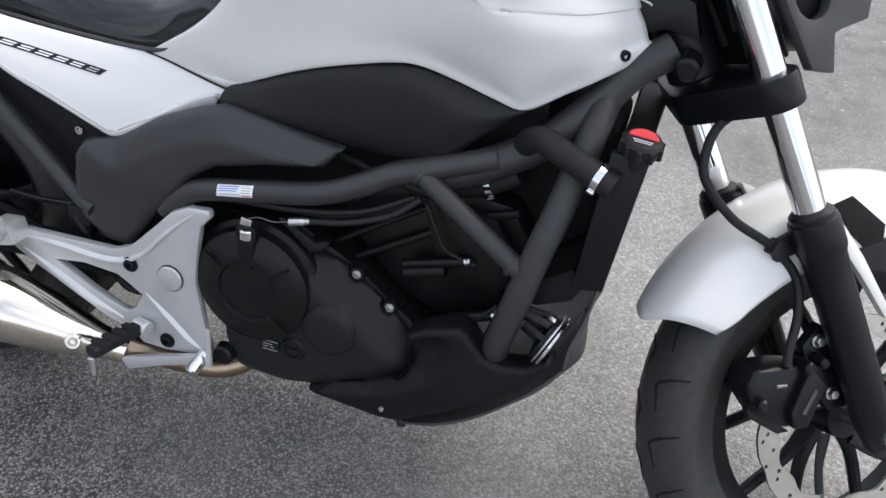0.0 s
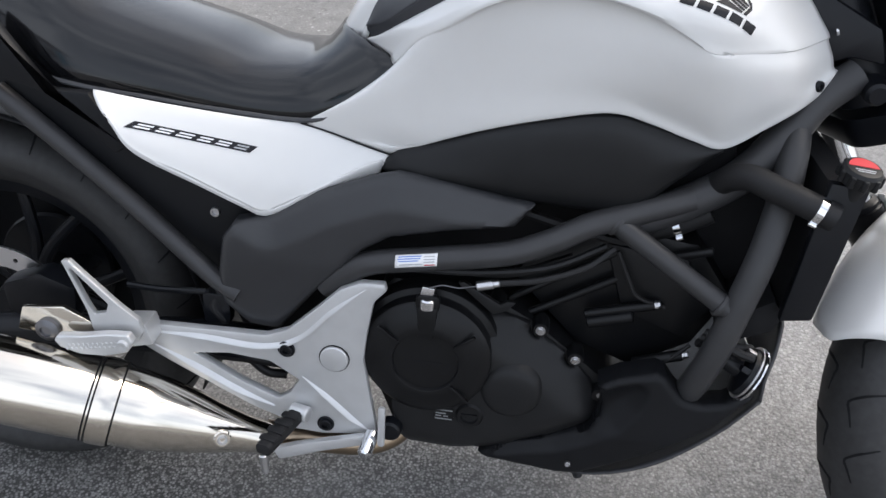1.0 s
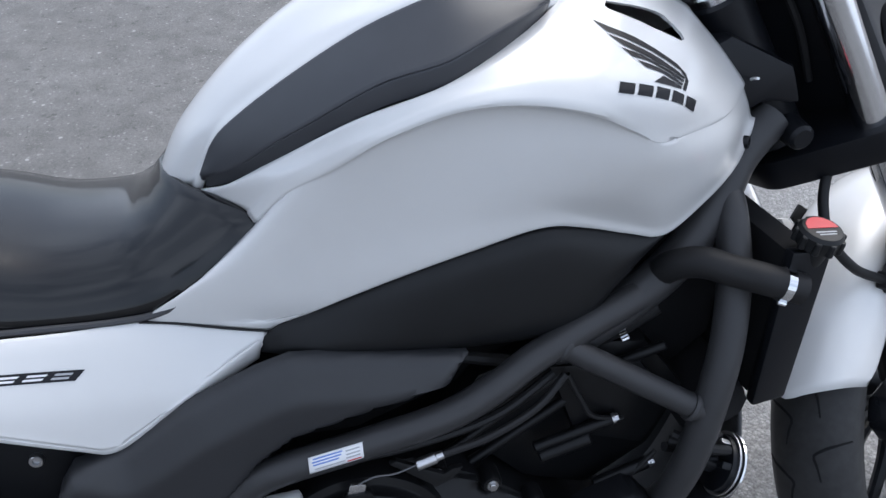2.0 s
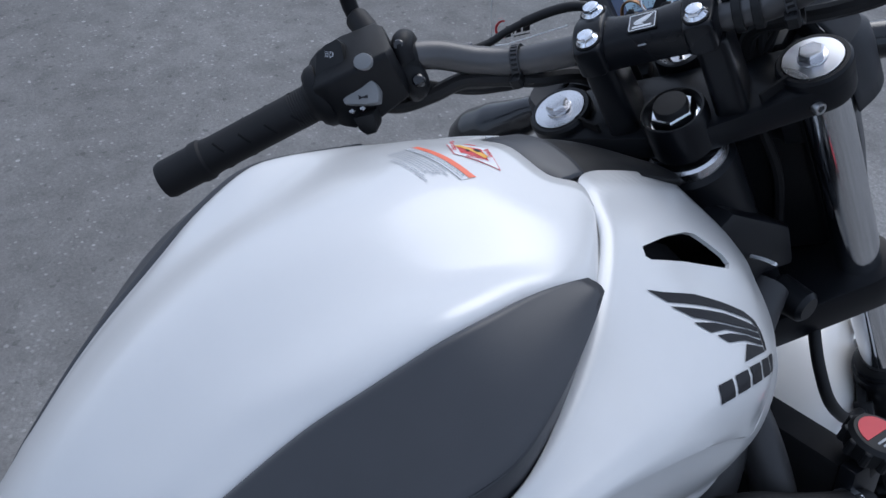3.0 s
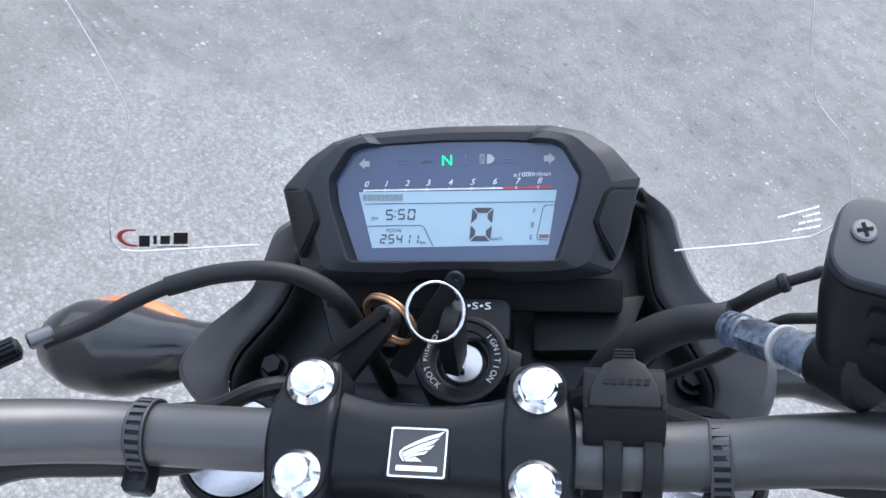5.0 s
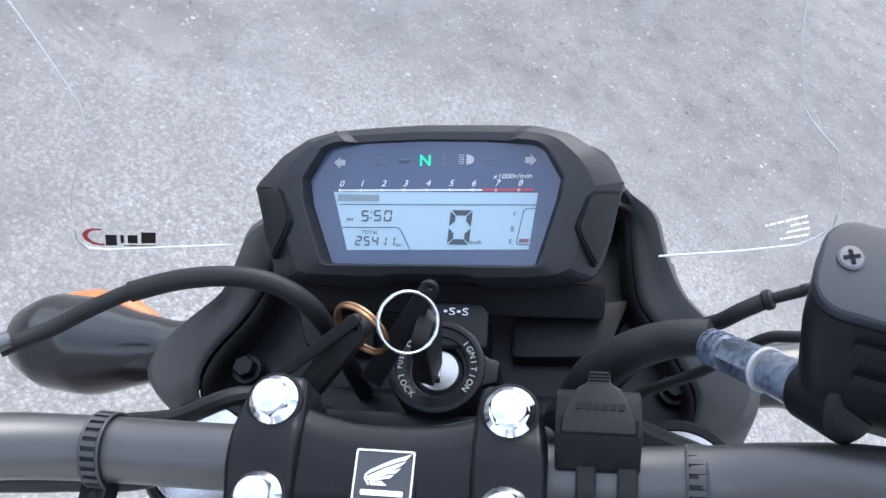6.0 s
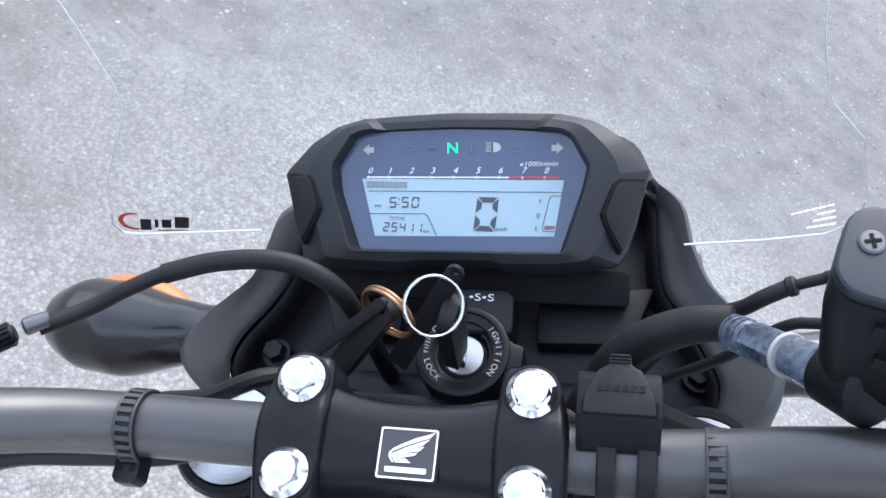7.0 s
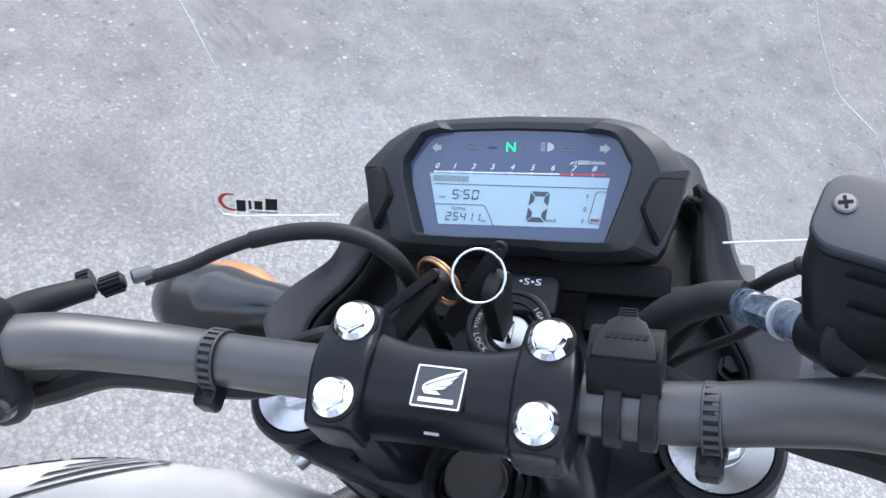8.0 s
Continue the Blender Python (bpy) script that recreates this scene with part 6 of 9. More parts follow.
front = wheel("front_wheel", STEER @ Matrix.Translation(AXLE), 0.300, 0.120, 0.216, "front wheel with black spokes and a disc brake")
WM = STEER @ Matrix.Translation(AXLE) @ Matrix.Rotation(radians(90), 4, "X")
disc = []
for i in range(144):
    a = 2 * math.pi * i / 144
    r = 0.157 - 0.0035 * (0.5 + 0.5 * math.cos(12 * a)) ** 3
    disc.append((r * math.cos(a), r * math.sin(a)))
inner = [(0.1245 + 0.004 * math.cos(12 * 2 * math.pi * i / 96) * 1.0, 2 * math.pi * i / 96) for i in range(96)]
holes = [[(r * math.cos(a), r * math.sin(a)) for r, a in inner]]
for i in range(24):
    a = 2 * math.pi * (i + 0.3) / 24
    for r, da in ((0.134, 0.0), (0.142, 0.07), (0.150, 0.14)):
        if (i + int(r * 1000)) % 3:
            holes.append(circle(r * math.cos(a + da), r * math.sin(a + da), 0.0032, 8))
bm = bmesh.new()
slab(bm, WM, disc, 0.056, 0.0605, holes=holes)
part("brake_disc", bm, DISCSTEEL, front, "drilled steel brake disc", sharp=20)
for k in range(5):
    a = 2 * math.pi * k / 5 + 0.2
    bm = bmesh.new()
    tube(bm, [WM @ Vector((0.04 * math.cos(a - 0.5), 0.04 * math.sin(a - 0.5), 0.040)), WM @ Vector((0.085 * math.cos(a - 0.2), 0.085 * math.sin(a - 0.2), 0.050)), WM @ Vector((0.126 * math.cos(a), 0.126 * math.sin(a), 0.055))], [0.013, 0.009, 0.009], 10, 9, flat=0.5)
    part("disc_carrier_arm", bm, SATIN, front)
    bm = bmesh.new()
    bolt(bm, WM @ Vector((0.125 * math.cos(a), 0.125 * math.sin(a), 0.0605)), WM.to_3x3() @ Vector((0, 0, 1)), 0.0068, 0.006, 1.3, socket=True)
    part("disc_bolt", bm, ZINC, front)
bm = bmesh.new()
rod(bm, S(AXLE.x, -0.135, AXLE.z), S(AXLE.x, 0.135, AXLE.z), 0.011, 0.011, 20, 0.002)
part("axle", bm, ZINC, front)

SF = lambda y: STEER @ side_pose(y)
caliper = new("brake_caliper")
caliper.parent = bike
tagged(caliper, "black two piston brake caliper")
bm = bmesh.new()
slab(bm, SF(-0.048), [(-0.126, -0.656), (-0.120, -0.640), (-0.100, -0.624), (-0.060, -0.640), (-0.021, -0.664), (-0.012, -0.698), (-0.053, -0.742), (-0.088, -0.732), (-0.118, -0.694)], 0.0, 0.046, edge=0.009, segments=3, top_in=0.004)
part("caliper_body", bm, SATIN, caliper)
bm = bmesh.new()
slab(bm, SF(-0.092), [(-0.034, -0.662), (-0.027, -0.663), (-0.018, -0.692), (-0.044, -0.719), (-0.062, -0.736), (-0.083, -0.727), (-0.079, -0.705), (-0.054, -0.680)], 0.0, 0.014, edge=0.006, segments=3)
face = part("caliper_face", bm, SATIN, caliper)
bm = bmesh.new()
m = SF(-0.1062) @ Matrix.Translation((-0.049, -0.702, 0)) @ Matrix.Rotation(radians(38), 4, "Z")
slab(bm, m, rounded(-0.018, 0.018, -0.0030, 0.0030, 0.001), 0.0, 0.0008)
part("name_bar", bm, GREY, face, "faded bar in place of a name")
bm = bmesh.new()
slab(bm, SF(-0.062), [(-0.020, -0.640), (0.016, -0.622), (0.024, -0.660), (0.022, -0.760), (-0.012, -0.750), (-0.025, -0.700)], 0.0, 0.018, edge=0.004)
part("caliper_mount", bm, SATIN, caliper)
for x, z in ((0.003, -0.642), (-0.001, -0.725)):
    bm = bmesh.new()
    bolt(bm, S(x, -0.081, z), STEER.to_3x3() @ Vector((0, -1, 0)), 0.0075, 0.010, 1.3)
    part("mount_bolt", bm, ZINC, caliper, "bright mounting bolt")
for x, z, r in ((-0.032, -0.659, 0.010), (-0.010, -0.663, 0.008), (-0.112, -0.672, 0.009)):
    bm = bmesh.new()
    rod(bm, S(x, -0.070, z), S(x, -0.108, z), r, r * 0.9, 16, 0.003)
    part("caliper_pin", bm, SATIN, caliper)
bm = bmesh.new()
rod(bm, S(-0.082, -0.093, -0.664), S(-0.066, -0.093, -0.671), 0.0040, 0.0034, 12, 0.001)
part("bleed_screw", bm, SCREW, caliper)
bm = bmesh.new()
slab(bm, SF(-0.055), [(-0.119, -0.690), (-0.107, -0.689), (-0.080, -0.734), (-0.069, -0.758), (-0.087, -0.752), (-0.119, -0.706)], 0.0, 0.012, edge=0.003)
part("brake_pad", bm, RUBBER, caliper)
bm = bmesh.new()
tube(bm, [S(0.020, -0.055, -0.312), S(-0.020, -0.055, -0.316), S(-0.048, -0.056, -0.336), S(-0.066, -0.060, -0.370), S(-0.052, -0.068, -0.432), S(-0.014, -0.075, -0.492), S(0.002, -0.078, -0.545), S(-0.014, -0.084, -0.590), S(-0.046, -0.090, -0.628), S(-0.056, -0.092, -0.646)], 0.0062, 12)
part("brake_hose", bm, RUBBER, bike, "black brake hose looping down the fork")
bm = bmesh.new()
box(bm, STEER @ Matrix.Translation((-0.012, -0.078, -0.493)) @ Matrix.Rotation(radians(-35), 4, "Y"), -0.011, 0.011, -0.010, 0.010, -0.009, 0.009, 0.003)
slab(bm, SF(-0.072), rounded(-0.020, 0.020, -0.512, -0.482, 0.006), 0.0, 0.010, edge=0.003)
part("hose_clamp", bm, RUBBER, bike)

# ---- mudguard
guard = new("front_mudguard")
guard.parent = bike
tagged(guard, "glossy white front mudguard")
bm = bmesh.new()
rails = []
for t in np.linspace(0, 1, 9):
    rail = []
    for deg, low in ((-34, 0.285), (-29.5, 0.272), (-20, 0.263), (-8, 0.256), (4, 0.252), (16, 0.256), (30, 0.272), (45, 0.295), (56, 0.322)):
        prof = [(0.0, 0.349), (0.034, 0.345), (0.057, 0.330), (0.069, 0.306), (0.0745, 0.278), (0.0745, low)]
        if deg < -28:
            prof = [(y * (0.92 if deg < -33 else 0.98), r) for y, r in prof]
        y = np.interp(t, np.linspace(0, 1, 6), [p[0] for p in prof])
        r = np.interp(t, np.linspace(0, 1, 6), [p[1] for p in prof])
        shift = -5.5 * (1 - t) ** 2 if deg < -33 else 0.0
        a = radians(deg + shift)
        rail.append((AXLE.x + r * math.sin(a), -y, AXLE.z + r * math.cos(a)))
    rails.append([S(*p) for p in rail])
left_rails = []
inv = STEER.inverted()
for rail in rails[1:]:
    left_rails.append([STEER @ Vector((q.x, -q.y, q.z)) for q in (inv @ p for p in rail)])
skin(bm, rails[::-1] + left_rails, 40, 2)
shell(part("mudguard_shell", bm, WHITE, guard, sharp=50), 0.003, 0)
for s in (-1, 1):
    bm = bmesh.new()
    m = STEER @ (side_pose(-0.078) if s < 0 else Matrix.Diagonal((1, -1, 1, 1)) @ side_pose(-0.078))
    slab(bm, m, [(0.058, -0.455), (0.075, -0.470), (0.100, -0.560), (0.118, -0.660), (0.106, -0.662), (0.088, -0.585), (0.062, -0.500)], -0.004, 0.010, edge=0.003)
    part("mudguard_stay", bm, WHITE, guard, "white strut ahead of the fork")
    # nothing is cut out: a dark plate stands for the shaded opening
    bm = bmesh.new()
    slab(bm, m, [(0.085, -0.478), (0.115, -0.480), (0.150, -0.540), (0.140, -0.560), (0.110, -0.555), (0.098, -0.530)], -0.002, 0.0015, edge=0.0006)
    part("mudguard_dark_plate", bm, VOID, guard, "dark plate in place of the shaded opening in the mudguard side")
    bm = bmesh.new()
    bolt(bm, S(0.064, s * 0.100, -0.500), STEER.to_3x3() @ Vector((0, s, 0)), 0.0065, 0.006, 1.3)
    part("mudguard_bolt", bm, ZINC, guard)
# headlamp shell with its brackets
lamp = new("headlamp")
lamp.parent = bike
tagged(lamp, "dark grey headlamp cowl with brackets")
for s in (-1, 1):
    bm = bmesh.new()
    m = STEER @ (side_pose(-0.104) if s < 0 else Matrix.Diagonal((1, -1, 1, 1)) @ side_pose(-0.104))
    slab(bm, m, [(0.062, -0.100), (0.072, -0.205), (0.080, -0.288), (0.108, -0.304), (0.124, -0.258), (0.172, -0.262), (0.200, -0.215), (0.190, -0.130), (0.130, -0.085)], -0.006, 0.012, holes=[circle(0.108, -0.205, 0.024, 14, 0.030)], edge=0.003)
    part("lamp_bracket", bm, GREY, lamp, "grey side bracket with an oval opening")
bm = bmesh.new()
rings = []
for x, w, zt, zb in ((0.080, 0.060, -0.100, -0.250), (0.120, 0.085, -0.070, -0.280), (0.190, 0.095, -0.060, -0.270), (0.245, 0.080, -0.085, -0.240), (0.265, 0.050, -0.115, -0.205)):
    rings.append([S(x, p[0], p[1]) for p in rounded(-w, w, zb, zt, 0.03, 5)])
loft(bm, rings)
part("lamp_shell", bm, BLACK, lamp)
bm = bmesh.new()
slab(bm, STEER, rounded(0.052, 0.084, -0.082, 0.082, 0.008), -0.270, -0.062, edge=0.005)
part("lamp_back_cover", bm, SATIN, lamp, "black cover behind the headlamp")
for y0, y1, z in ((-0.050, -0.052, -0.09), (0.030, 0.034, -0.10), (-0.010, -0.006, -0.11)):
    bm = bmesh.new()
    tube(bm, [S(0.046, y0, z), S(0.044, y1, z - 0.06), S(0.047, y0 * 0.8, z - 0.13)], 0.0048, 8)
    part("loom", bm, RUBBER, lamp)

# ---- bars and clamps ---------------------------------------------------------
UP = STEER.to_3x3() @ Vector((0, 0, 1))
bm = bmesh.new()
BAR = [(-0.112, 0.372, 0.124), (-0.046, 0.242, 0.117), (-0.014, 0.190, 0.108), (0.003, 0.164, 0.094), (0.014, 0.138, 0.070), (0.0185, 0.108, 0.056), (0.019, 0.070, 0.053)]
RBAR = [(0.019, -0.070, 0.053), (0.0195, -0.100, 0.057), (0.0195, -0.122, 0.066), (0.0155, -0.148, 0.083), (0.004, -0.172, 0.100), (-0.014, -0.196, 0.110), (-0.046, -0.244, 0.117), (-0.112, -0.372, 0.124)]
tube(bm, [S(*p) for p in BAR + [(0.019, 0, 0.053)] + RBAR], 0.0117, 24, 140)
part("handlebar", bm, BARS, bike, "grey metal handlebar")
clamp = new("bar_clamp")
clamp.parent = bike
tagged(clamp, "black handlebar clamp with four chrome bolts")
bm = bmesh.new()
m = STEER @ Matrix(((1, 0, 0, 0), (0, 0, 1, 0), (0, -1, 0, 0), (0, 0, 0, 1))).inverted()
XZ = STEER @ Matrix(((1, 0, 0, 0), (0, 0, -1, 0), (0, 1, 0, 0), (0, 0, 0, 1)))
# the bridge: a rounded saddle whose front edge is drawn in towards its middle
rings = []
for k in range(25):
    y = -0.0300 + 0.0620 * k / 24
    f = abs(y - 0.001) / 0.030
    xf = 0.0318 + 0.0045 * f ** 2.4
    xr = -0.0030 - 0.0010 * f ** 3
    rings.append([S(x, y, z) for x, z in ((xr, 0.044), (xr - 0.0004, 0.0520), (xr + 0.0008, 0.0578), (xr + 0.0040, 0.0640), (xr + 0.0090, 0.0682), (0.0130, 0.0697), (xf - 0.0115, 0.0696), (xf - 0.0060, 0.0680), (xf - 0.0022, 0.0655), (xf - 0.0004, 0.0618), (xf, 0.0560), (xf, 0.044))])
loft(bm, rings)
part("clamp_bridge", bm, SATIN, clamp, sharp=50)
for s in (-1, 1):
    # each cap widens over the bar and narrows round its two bolts
    bm = bmesh.new()
    rings = []
    for x, inner, outer, top in ((-0.0092, 0.0330, 0.0470, 0.0660), (-0.0088, 0.0312, 0.0490, 0.0690), (-0.0070, 0.0300, 0.0508, 0.0706), (0.0020, 0.0292, 0.0522, 0.0714), (0.0085, 0.0288, 0.0530, 0.0722), (0.0130, 0.0287, 0.0532, 0.0732), (0.0190, 0.0287, 0.0532, 0.0737),
                                 (0.0245, 0.0287, 0.0530, 0.0732), (0.0290, 0.0288, 0.0524, 0.0722), (0.0355, 0.0292, 0.0508, 0.0714), (0.0420, 0.0300, 0.0486, 0.0706), (0.0445, 0.0312, 0.0466, 0.0690), (0.0450, 0.0330, 0.0446, 0.0660)):
        rings.append([S(x, 0.0012 + s * q, z) for q, z in rounded(inner, outer, 0.046, top, 0.0034, 4)])
    loft(bm, [list(c) for c in zip(*[spline(col, 40) for col in zip(*rings)])])
    part("clamp_cap", bm, SATIN, clamp, sharp=50)
for x in (0.0025, 0.0350):
    for s in (-1, 1):
        bm = bmesh.new()
        lathe(bm, STEER @ Matrix.Translation((x, 0.0008 + s * 0.0400, 0.0716)), [(0.0098, -0.003), (0.0098, 0.0004), (0.0088, 0.0009)], 28)
        part("bolt_recess", bm, VOID, clamp)
        bm = bmesh.new()
        m = frame_of(S(x, 0.0008 + s * 0.0400, 0.0726), UP) @ Matrix.Rotation(0.35 + 0.9 * s + 30 * x, 4, "Z")
        lathe(bm, m, [(0.0070, -0.002), (0.0087, -0.001), (0.0085, 0.0002), (0.0066, 0.0022)], 36)
        lathe(bm, m, [(0.0067, 0.0010), (0.0067, 0.0044), (0.0058, 0.0056)], 6)
        lathe(bm, m, [(0.0057, 0.0050), (0.0057, 0.0055), (0.0040, 0.0059), (0, 0.0061)], 24)
        part("clamp_bolt", bm, PLATED, clamp, "chrome hexagon bolt")


badge = new("clamp_badge")
badge.parent = bike
tagged(badge, "square black badge with a silver wing and border")
BADGE = STEER @ Matrix.Translation((0.0128, 0.0005, 0.0690)) @ Matrix(((0, 1, 0, 0), (-1, 0, 0, 0), (0, 0, 1, 0), (0, 0, 0, 1)))
bm = bmesh.new()
slab(bm, BADGE, rounded(-0.0108, 0.0108, -0.0098, 0.0088, 0.0012), -0.0005, 0.0008, edge=0.0003)
part("badge_edge", bm, VOID, badge)
bm = bmesh.new()
slab(bm, BADGE, rounded(-0.0098, 0.0098, -0.0089, 0.0080, 0.0008), 0.0006, 0.0013, holes=[rounded(-0.0092, 0.0092, -0.0083, 0.0074, 0.0006)])
part("badge_border", bm, INKWHITE, badge)
bm = bmesh.new()
slab(bm, BADGE, rounded(-0.0095, 0.0095, -0.0086, 0.0077, 0.0007), 0.0005, 0.0010)
part("badge_field", bm, PAD, badge)
bm = bmesh.new()
for f in FEATHERS:
    q = [(0.0083 - 0.155 * x, -0.0056 + 0.168 * y) for x, y in f]
    area = sum(a[0] * b[1] - b[0] * a[1] for a, b in zip(q, q[1:] + q[:1]))
    slab(bm, BADGE, q if area > 0 else q[::-1], 0.0008, 0.0014)
part("badge_wing", bm, INKWHITE, badge)
bm = bmesh.new()
slab(bm, BADGE, rounded(-0.0070, 0.0070, -0.0068, -0.0050, 0.0004), 0.0008, 0.0014)
part("badge_name_bar", bm, INKWHITE, badge, "silver bar in place of a name")
bm = bmesh.new()
slab(bm, STEER @ Matrix.Translation((-0.0030, 0.0, 0.0612)) @ Matrix.Rotation(radians(-58), 4, "Y"), rounded(-0.0005, 0.0005, -0.001, 0.005, 0.0002), 0, 0.0006)
part("paint_mark", bm, INKGREY, clamp)


def cable_tie(y):
    x, z = np.interp(abs(y), [0.07, 0.108, 0.138], [0.019, 0.0185, 0.014]), np.interp(abs(y), [0.07, 0.108, 0.138], [0.052, 0.056, 0.070])
    tie = new("cable_tie")
    tie.parent = bike
    tagged(tie, "black plastic cable tie round the bar")
    m = STEER @ Matrix.Translation((x, y, z - 0.004)) @ Matrix.Rotation(radians(90 + math.copysign(6, y)), 4, "X")
    bm = bmesh.new()
    prof = [(0.0118, -0.0035), (0.0133, -0.0035), (0.0133, 0.0035), (0.0118, 0.0035)]
    rings = []
    for r, h in prof + prof[:1]:
        rings.append([m @ Vector((r * math.cos(a), 1.32 * r * math.sin(a), h)) for a in (2 * math.pi * i / 40 for i in range(40))])
    loft(bm, rings, True, False)
    bmesh.ops.remove_doubles(bm, verts=bm.verts, dist=1e-6)
    part("tie_strap", bm, BLACK, tie)
    for k in range(26):
        a = 2 * math.pi * k / 26
        bm = bmesh.new()
        c = Vector((0.0133 * math.cos(a), 1.32 * 0.0133 * math.sin(a), 0))
        box(bm, m @ Matrix.Translation(c) @ Matrix.Rotation(a, 4, "Z"), -0.0006, 0.0008, -0.0009, 0.0009, -0.0026, 0.0026)
        part("tie_tooth", bm, GREY, tie)
    for h in (-0.0031, 0.0031):
        bm = bmesh.new()
        tube(bm, [m @ Vector((0.0136 * math.cos(a), 1.32 * 0.0136 * math.sin(a), h)) for a in (2 * math.pi * i / 40 for i in range(40))], 0.0006, 6, 40, smooth=False, closed=True)
        part("tie_rail", bm, GREY, tie)
    bm = bmesh.new()
    head = STEER @ Matrix.Translation((x - 0.0150, y + 0.001, z - 0.006))
    slab(bm, head, [(-0.0060, -0.0034), (-0.0060, 0.0034), (-0.0040, 0.0050), (0.0045, 0.0050), (0.0045, -0.0050), (-0.0040, -0.0050)][::-1], -0.005, 0.004, edge=0.0008)
    part("tie_head", bm, BLACK, tie)
    for dy in (-0.0024, 0.0024):
        bm = bmesh.new()
        box(bm, head, -0.0020, 0.0022, dy - 0.0012, dy + 0.0012, 0.0030, 0.0042, 0.0003)
        part("tie_slot", bm, VOID, tie)


cable_tie(0.107)
cable_tie(-0.100)

# ---- left grip, switches, lever and mirror
GD = (Vector((-0.112, 0.364, 0.124)) - Vector((-0.030, 0.215, 0.113))).normalized()
gx = Vector((1, 0, 0)) - GD * GD.x
gx.normalize()
GRIP = STEER @ Matrix.Translation((-0.030, 0.215, 0.113)) @ Matrix((gx, GD.cross(gx), GD)).transposed().to_4x4()


def grip(m, name):
    g = new(name)
    g.parent = bike
    tagged(g, "black rubber handlebar grip")
    bm = bmesh.new()
    lathe(bm, m, [(0.0180, 0.030), (0.0180, 0.036), (0.0152, 0.040), (0.0149, 0.128), (0.0155, 0.134), (0.0171, 0.136), (0.0171, 0.143), (0.0158, 0.146), (0.0158, 0.172), (0.0145, 0.176), (0.0, 0.1765)], 36)
    part("grip_sleeve", bm, RUBBER, g)
    for k in range(4):
        for a in (60, 170, 280):
            bm = bmesh.new()
            mm = m @ Matrix.Rotation(radians(a + 12 * k), 4, "Z")
            tube(bm, [mm @ Vector((0.0143 * math.cos(u), 0.0143 * math.sin(u), 0.050 + 0.022 * k + 0.008 * u)) for u in np.linspace(0, 0.7, 6)], 0.0013, 8)
            part("grip_groove", bm, VOID, g)
    for k in range(7):
        bm = bmesh.new()
        lathe(bm, m @ Matrix.Translation((0, 0, 0.0405 + 0.0022 * k)), [(0.0147, -0.0007), (0.0155, 0), (0.0147, 0.0007)], 30)
        part("grip_ring", bm, RUBBER, g)
    return g


grip(STEER @ Matrix.Translation((-0.0014, -0.0010, 0)) @ STEER.inverted() @ GRIP, "left_grip")
MIR = STEER @ Matrix.Diagonal((1, -1, 1, 1)) @ STEER.inverted()
RGRIP = MIR @ GRIP @ Matrix.Diagonal((1, -1, 1, 1))
grip(RGRIP, "right_grip")

switch = new("switch_housing")
switch.parent = bike
tagged(switch, "black left switch housing with grey buttons")
bm = bmesh.new()
rings = []
for z, x0, x1, y0, y1 in ((-0.038, -0.018, 0.020, -0.020, 0.018), (-0.033, -0.026, 0.024, -0.0235, 0.022), (-0.005, -0.029, 0.027, -0.0255, 0.026), (0.016, -0.028, 0.024, -0.0255, 0.024), (0.024, -0.024, 0.020, -0.0235, 0.020), (0.029, -0.019, 0.016, -0.0205, 0.016)):
    rings.append([GRIP @ Vector((x, y, z)) for x, y in rounded(x0, x1, y0, y1, 0.0045, 4)])
loft(bm, rings)
part("housing_shell", bm, MATTE, switch, sharp=32)
bm = bmesh.new()
lathe(bm, GRIP, [(0.0225, 0.022), (0.0255, 0.024), (0.0260, 0.027), (0.0250, 0.032), (0.0215, 0.036)], 36)
part("housing_flange", bm, MATTE, switch)


def facing(p, axis, turn=0.0):
    return STEER @ frame_of(p, axis, (0, 1, 0)) @ Matrix.Rotation(radians(turn), 4, "Z")


RIDER = Vector((-0.62, -0.30, 0.72))
MODE_AT, HORN_AT, DIM_AT = (-0.0436, 0.1879, 0.1360), (-0.0575, 0.1969, 0.1163), (-0.0415, 0.2135, 0.1378)
bm = bmesh.new()
slab(bm, facing(MODE_AT, RIDER), circle(0, 0, 0.0064, 18, 0.0074), -0.010, 0.0035, edge=0.002)
part("mode_button", bm, BUTTON, switch, "light grey push button")
bm = bmesh.new()
slab(bm, facing(HORN_AT, RIDER), [(-0.0006, 0.016), (-0.0043, 0.0143), (-0.0069, -0.0033), (-0.0068, -0.0121), (0.0018, -0.0135), (0.0076, -0.0122), (0.0109, -0.0089), (0.0111, -0.003), (0.0089, 0.0039), (0.0029, 0.0134)], -0.012, 0.0005, edge=0.002)
hornb = part("horn_button", bm, BUTTON, switch, "light grey horn button")
bm = bmesh.new()
slab(bm, facing(HORN_AT, RIDER) @ Matrix.Translation((-0.001, -0.001, 0)), [(-0.0012, -0.0036), (0.0012, -0.0036), (0.0004, 0.0010), (0.0022, 0.0036), (-0.0014, 0.0036), (-0.0006, 0.0010)], 0.0004, 0.0008)
part("horn_symbol", bm, INKBLACK, hornb)
bm = bmesh.new()
slab(bm, facing(DIM_AT, RIDER), [(0.0115, 0.0140), (-0.0054, 0.0167), (-0.0150, 0.0130), (-0.0160, 0.0060), (-0.0103, -0.0067), (-0.0057, -0.0082), (0.0166, -0.0070), (0.0201, -0.0043), (0.0169, 0.0062)], -0.012, 0.001, edge=0.002)
dimmer = part("dimmer_switch", bm, BLACK, switch, "black headlight dimmer rocker")
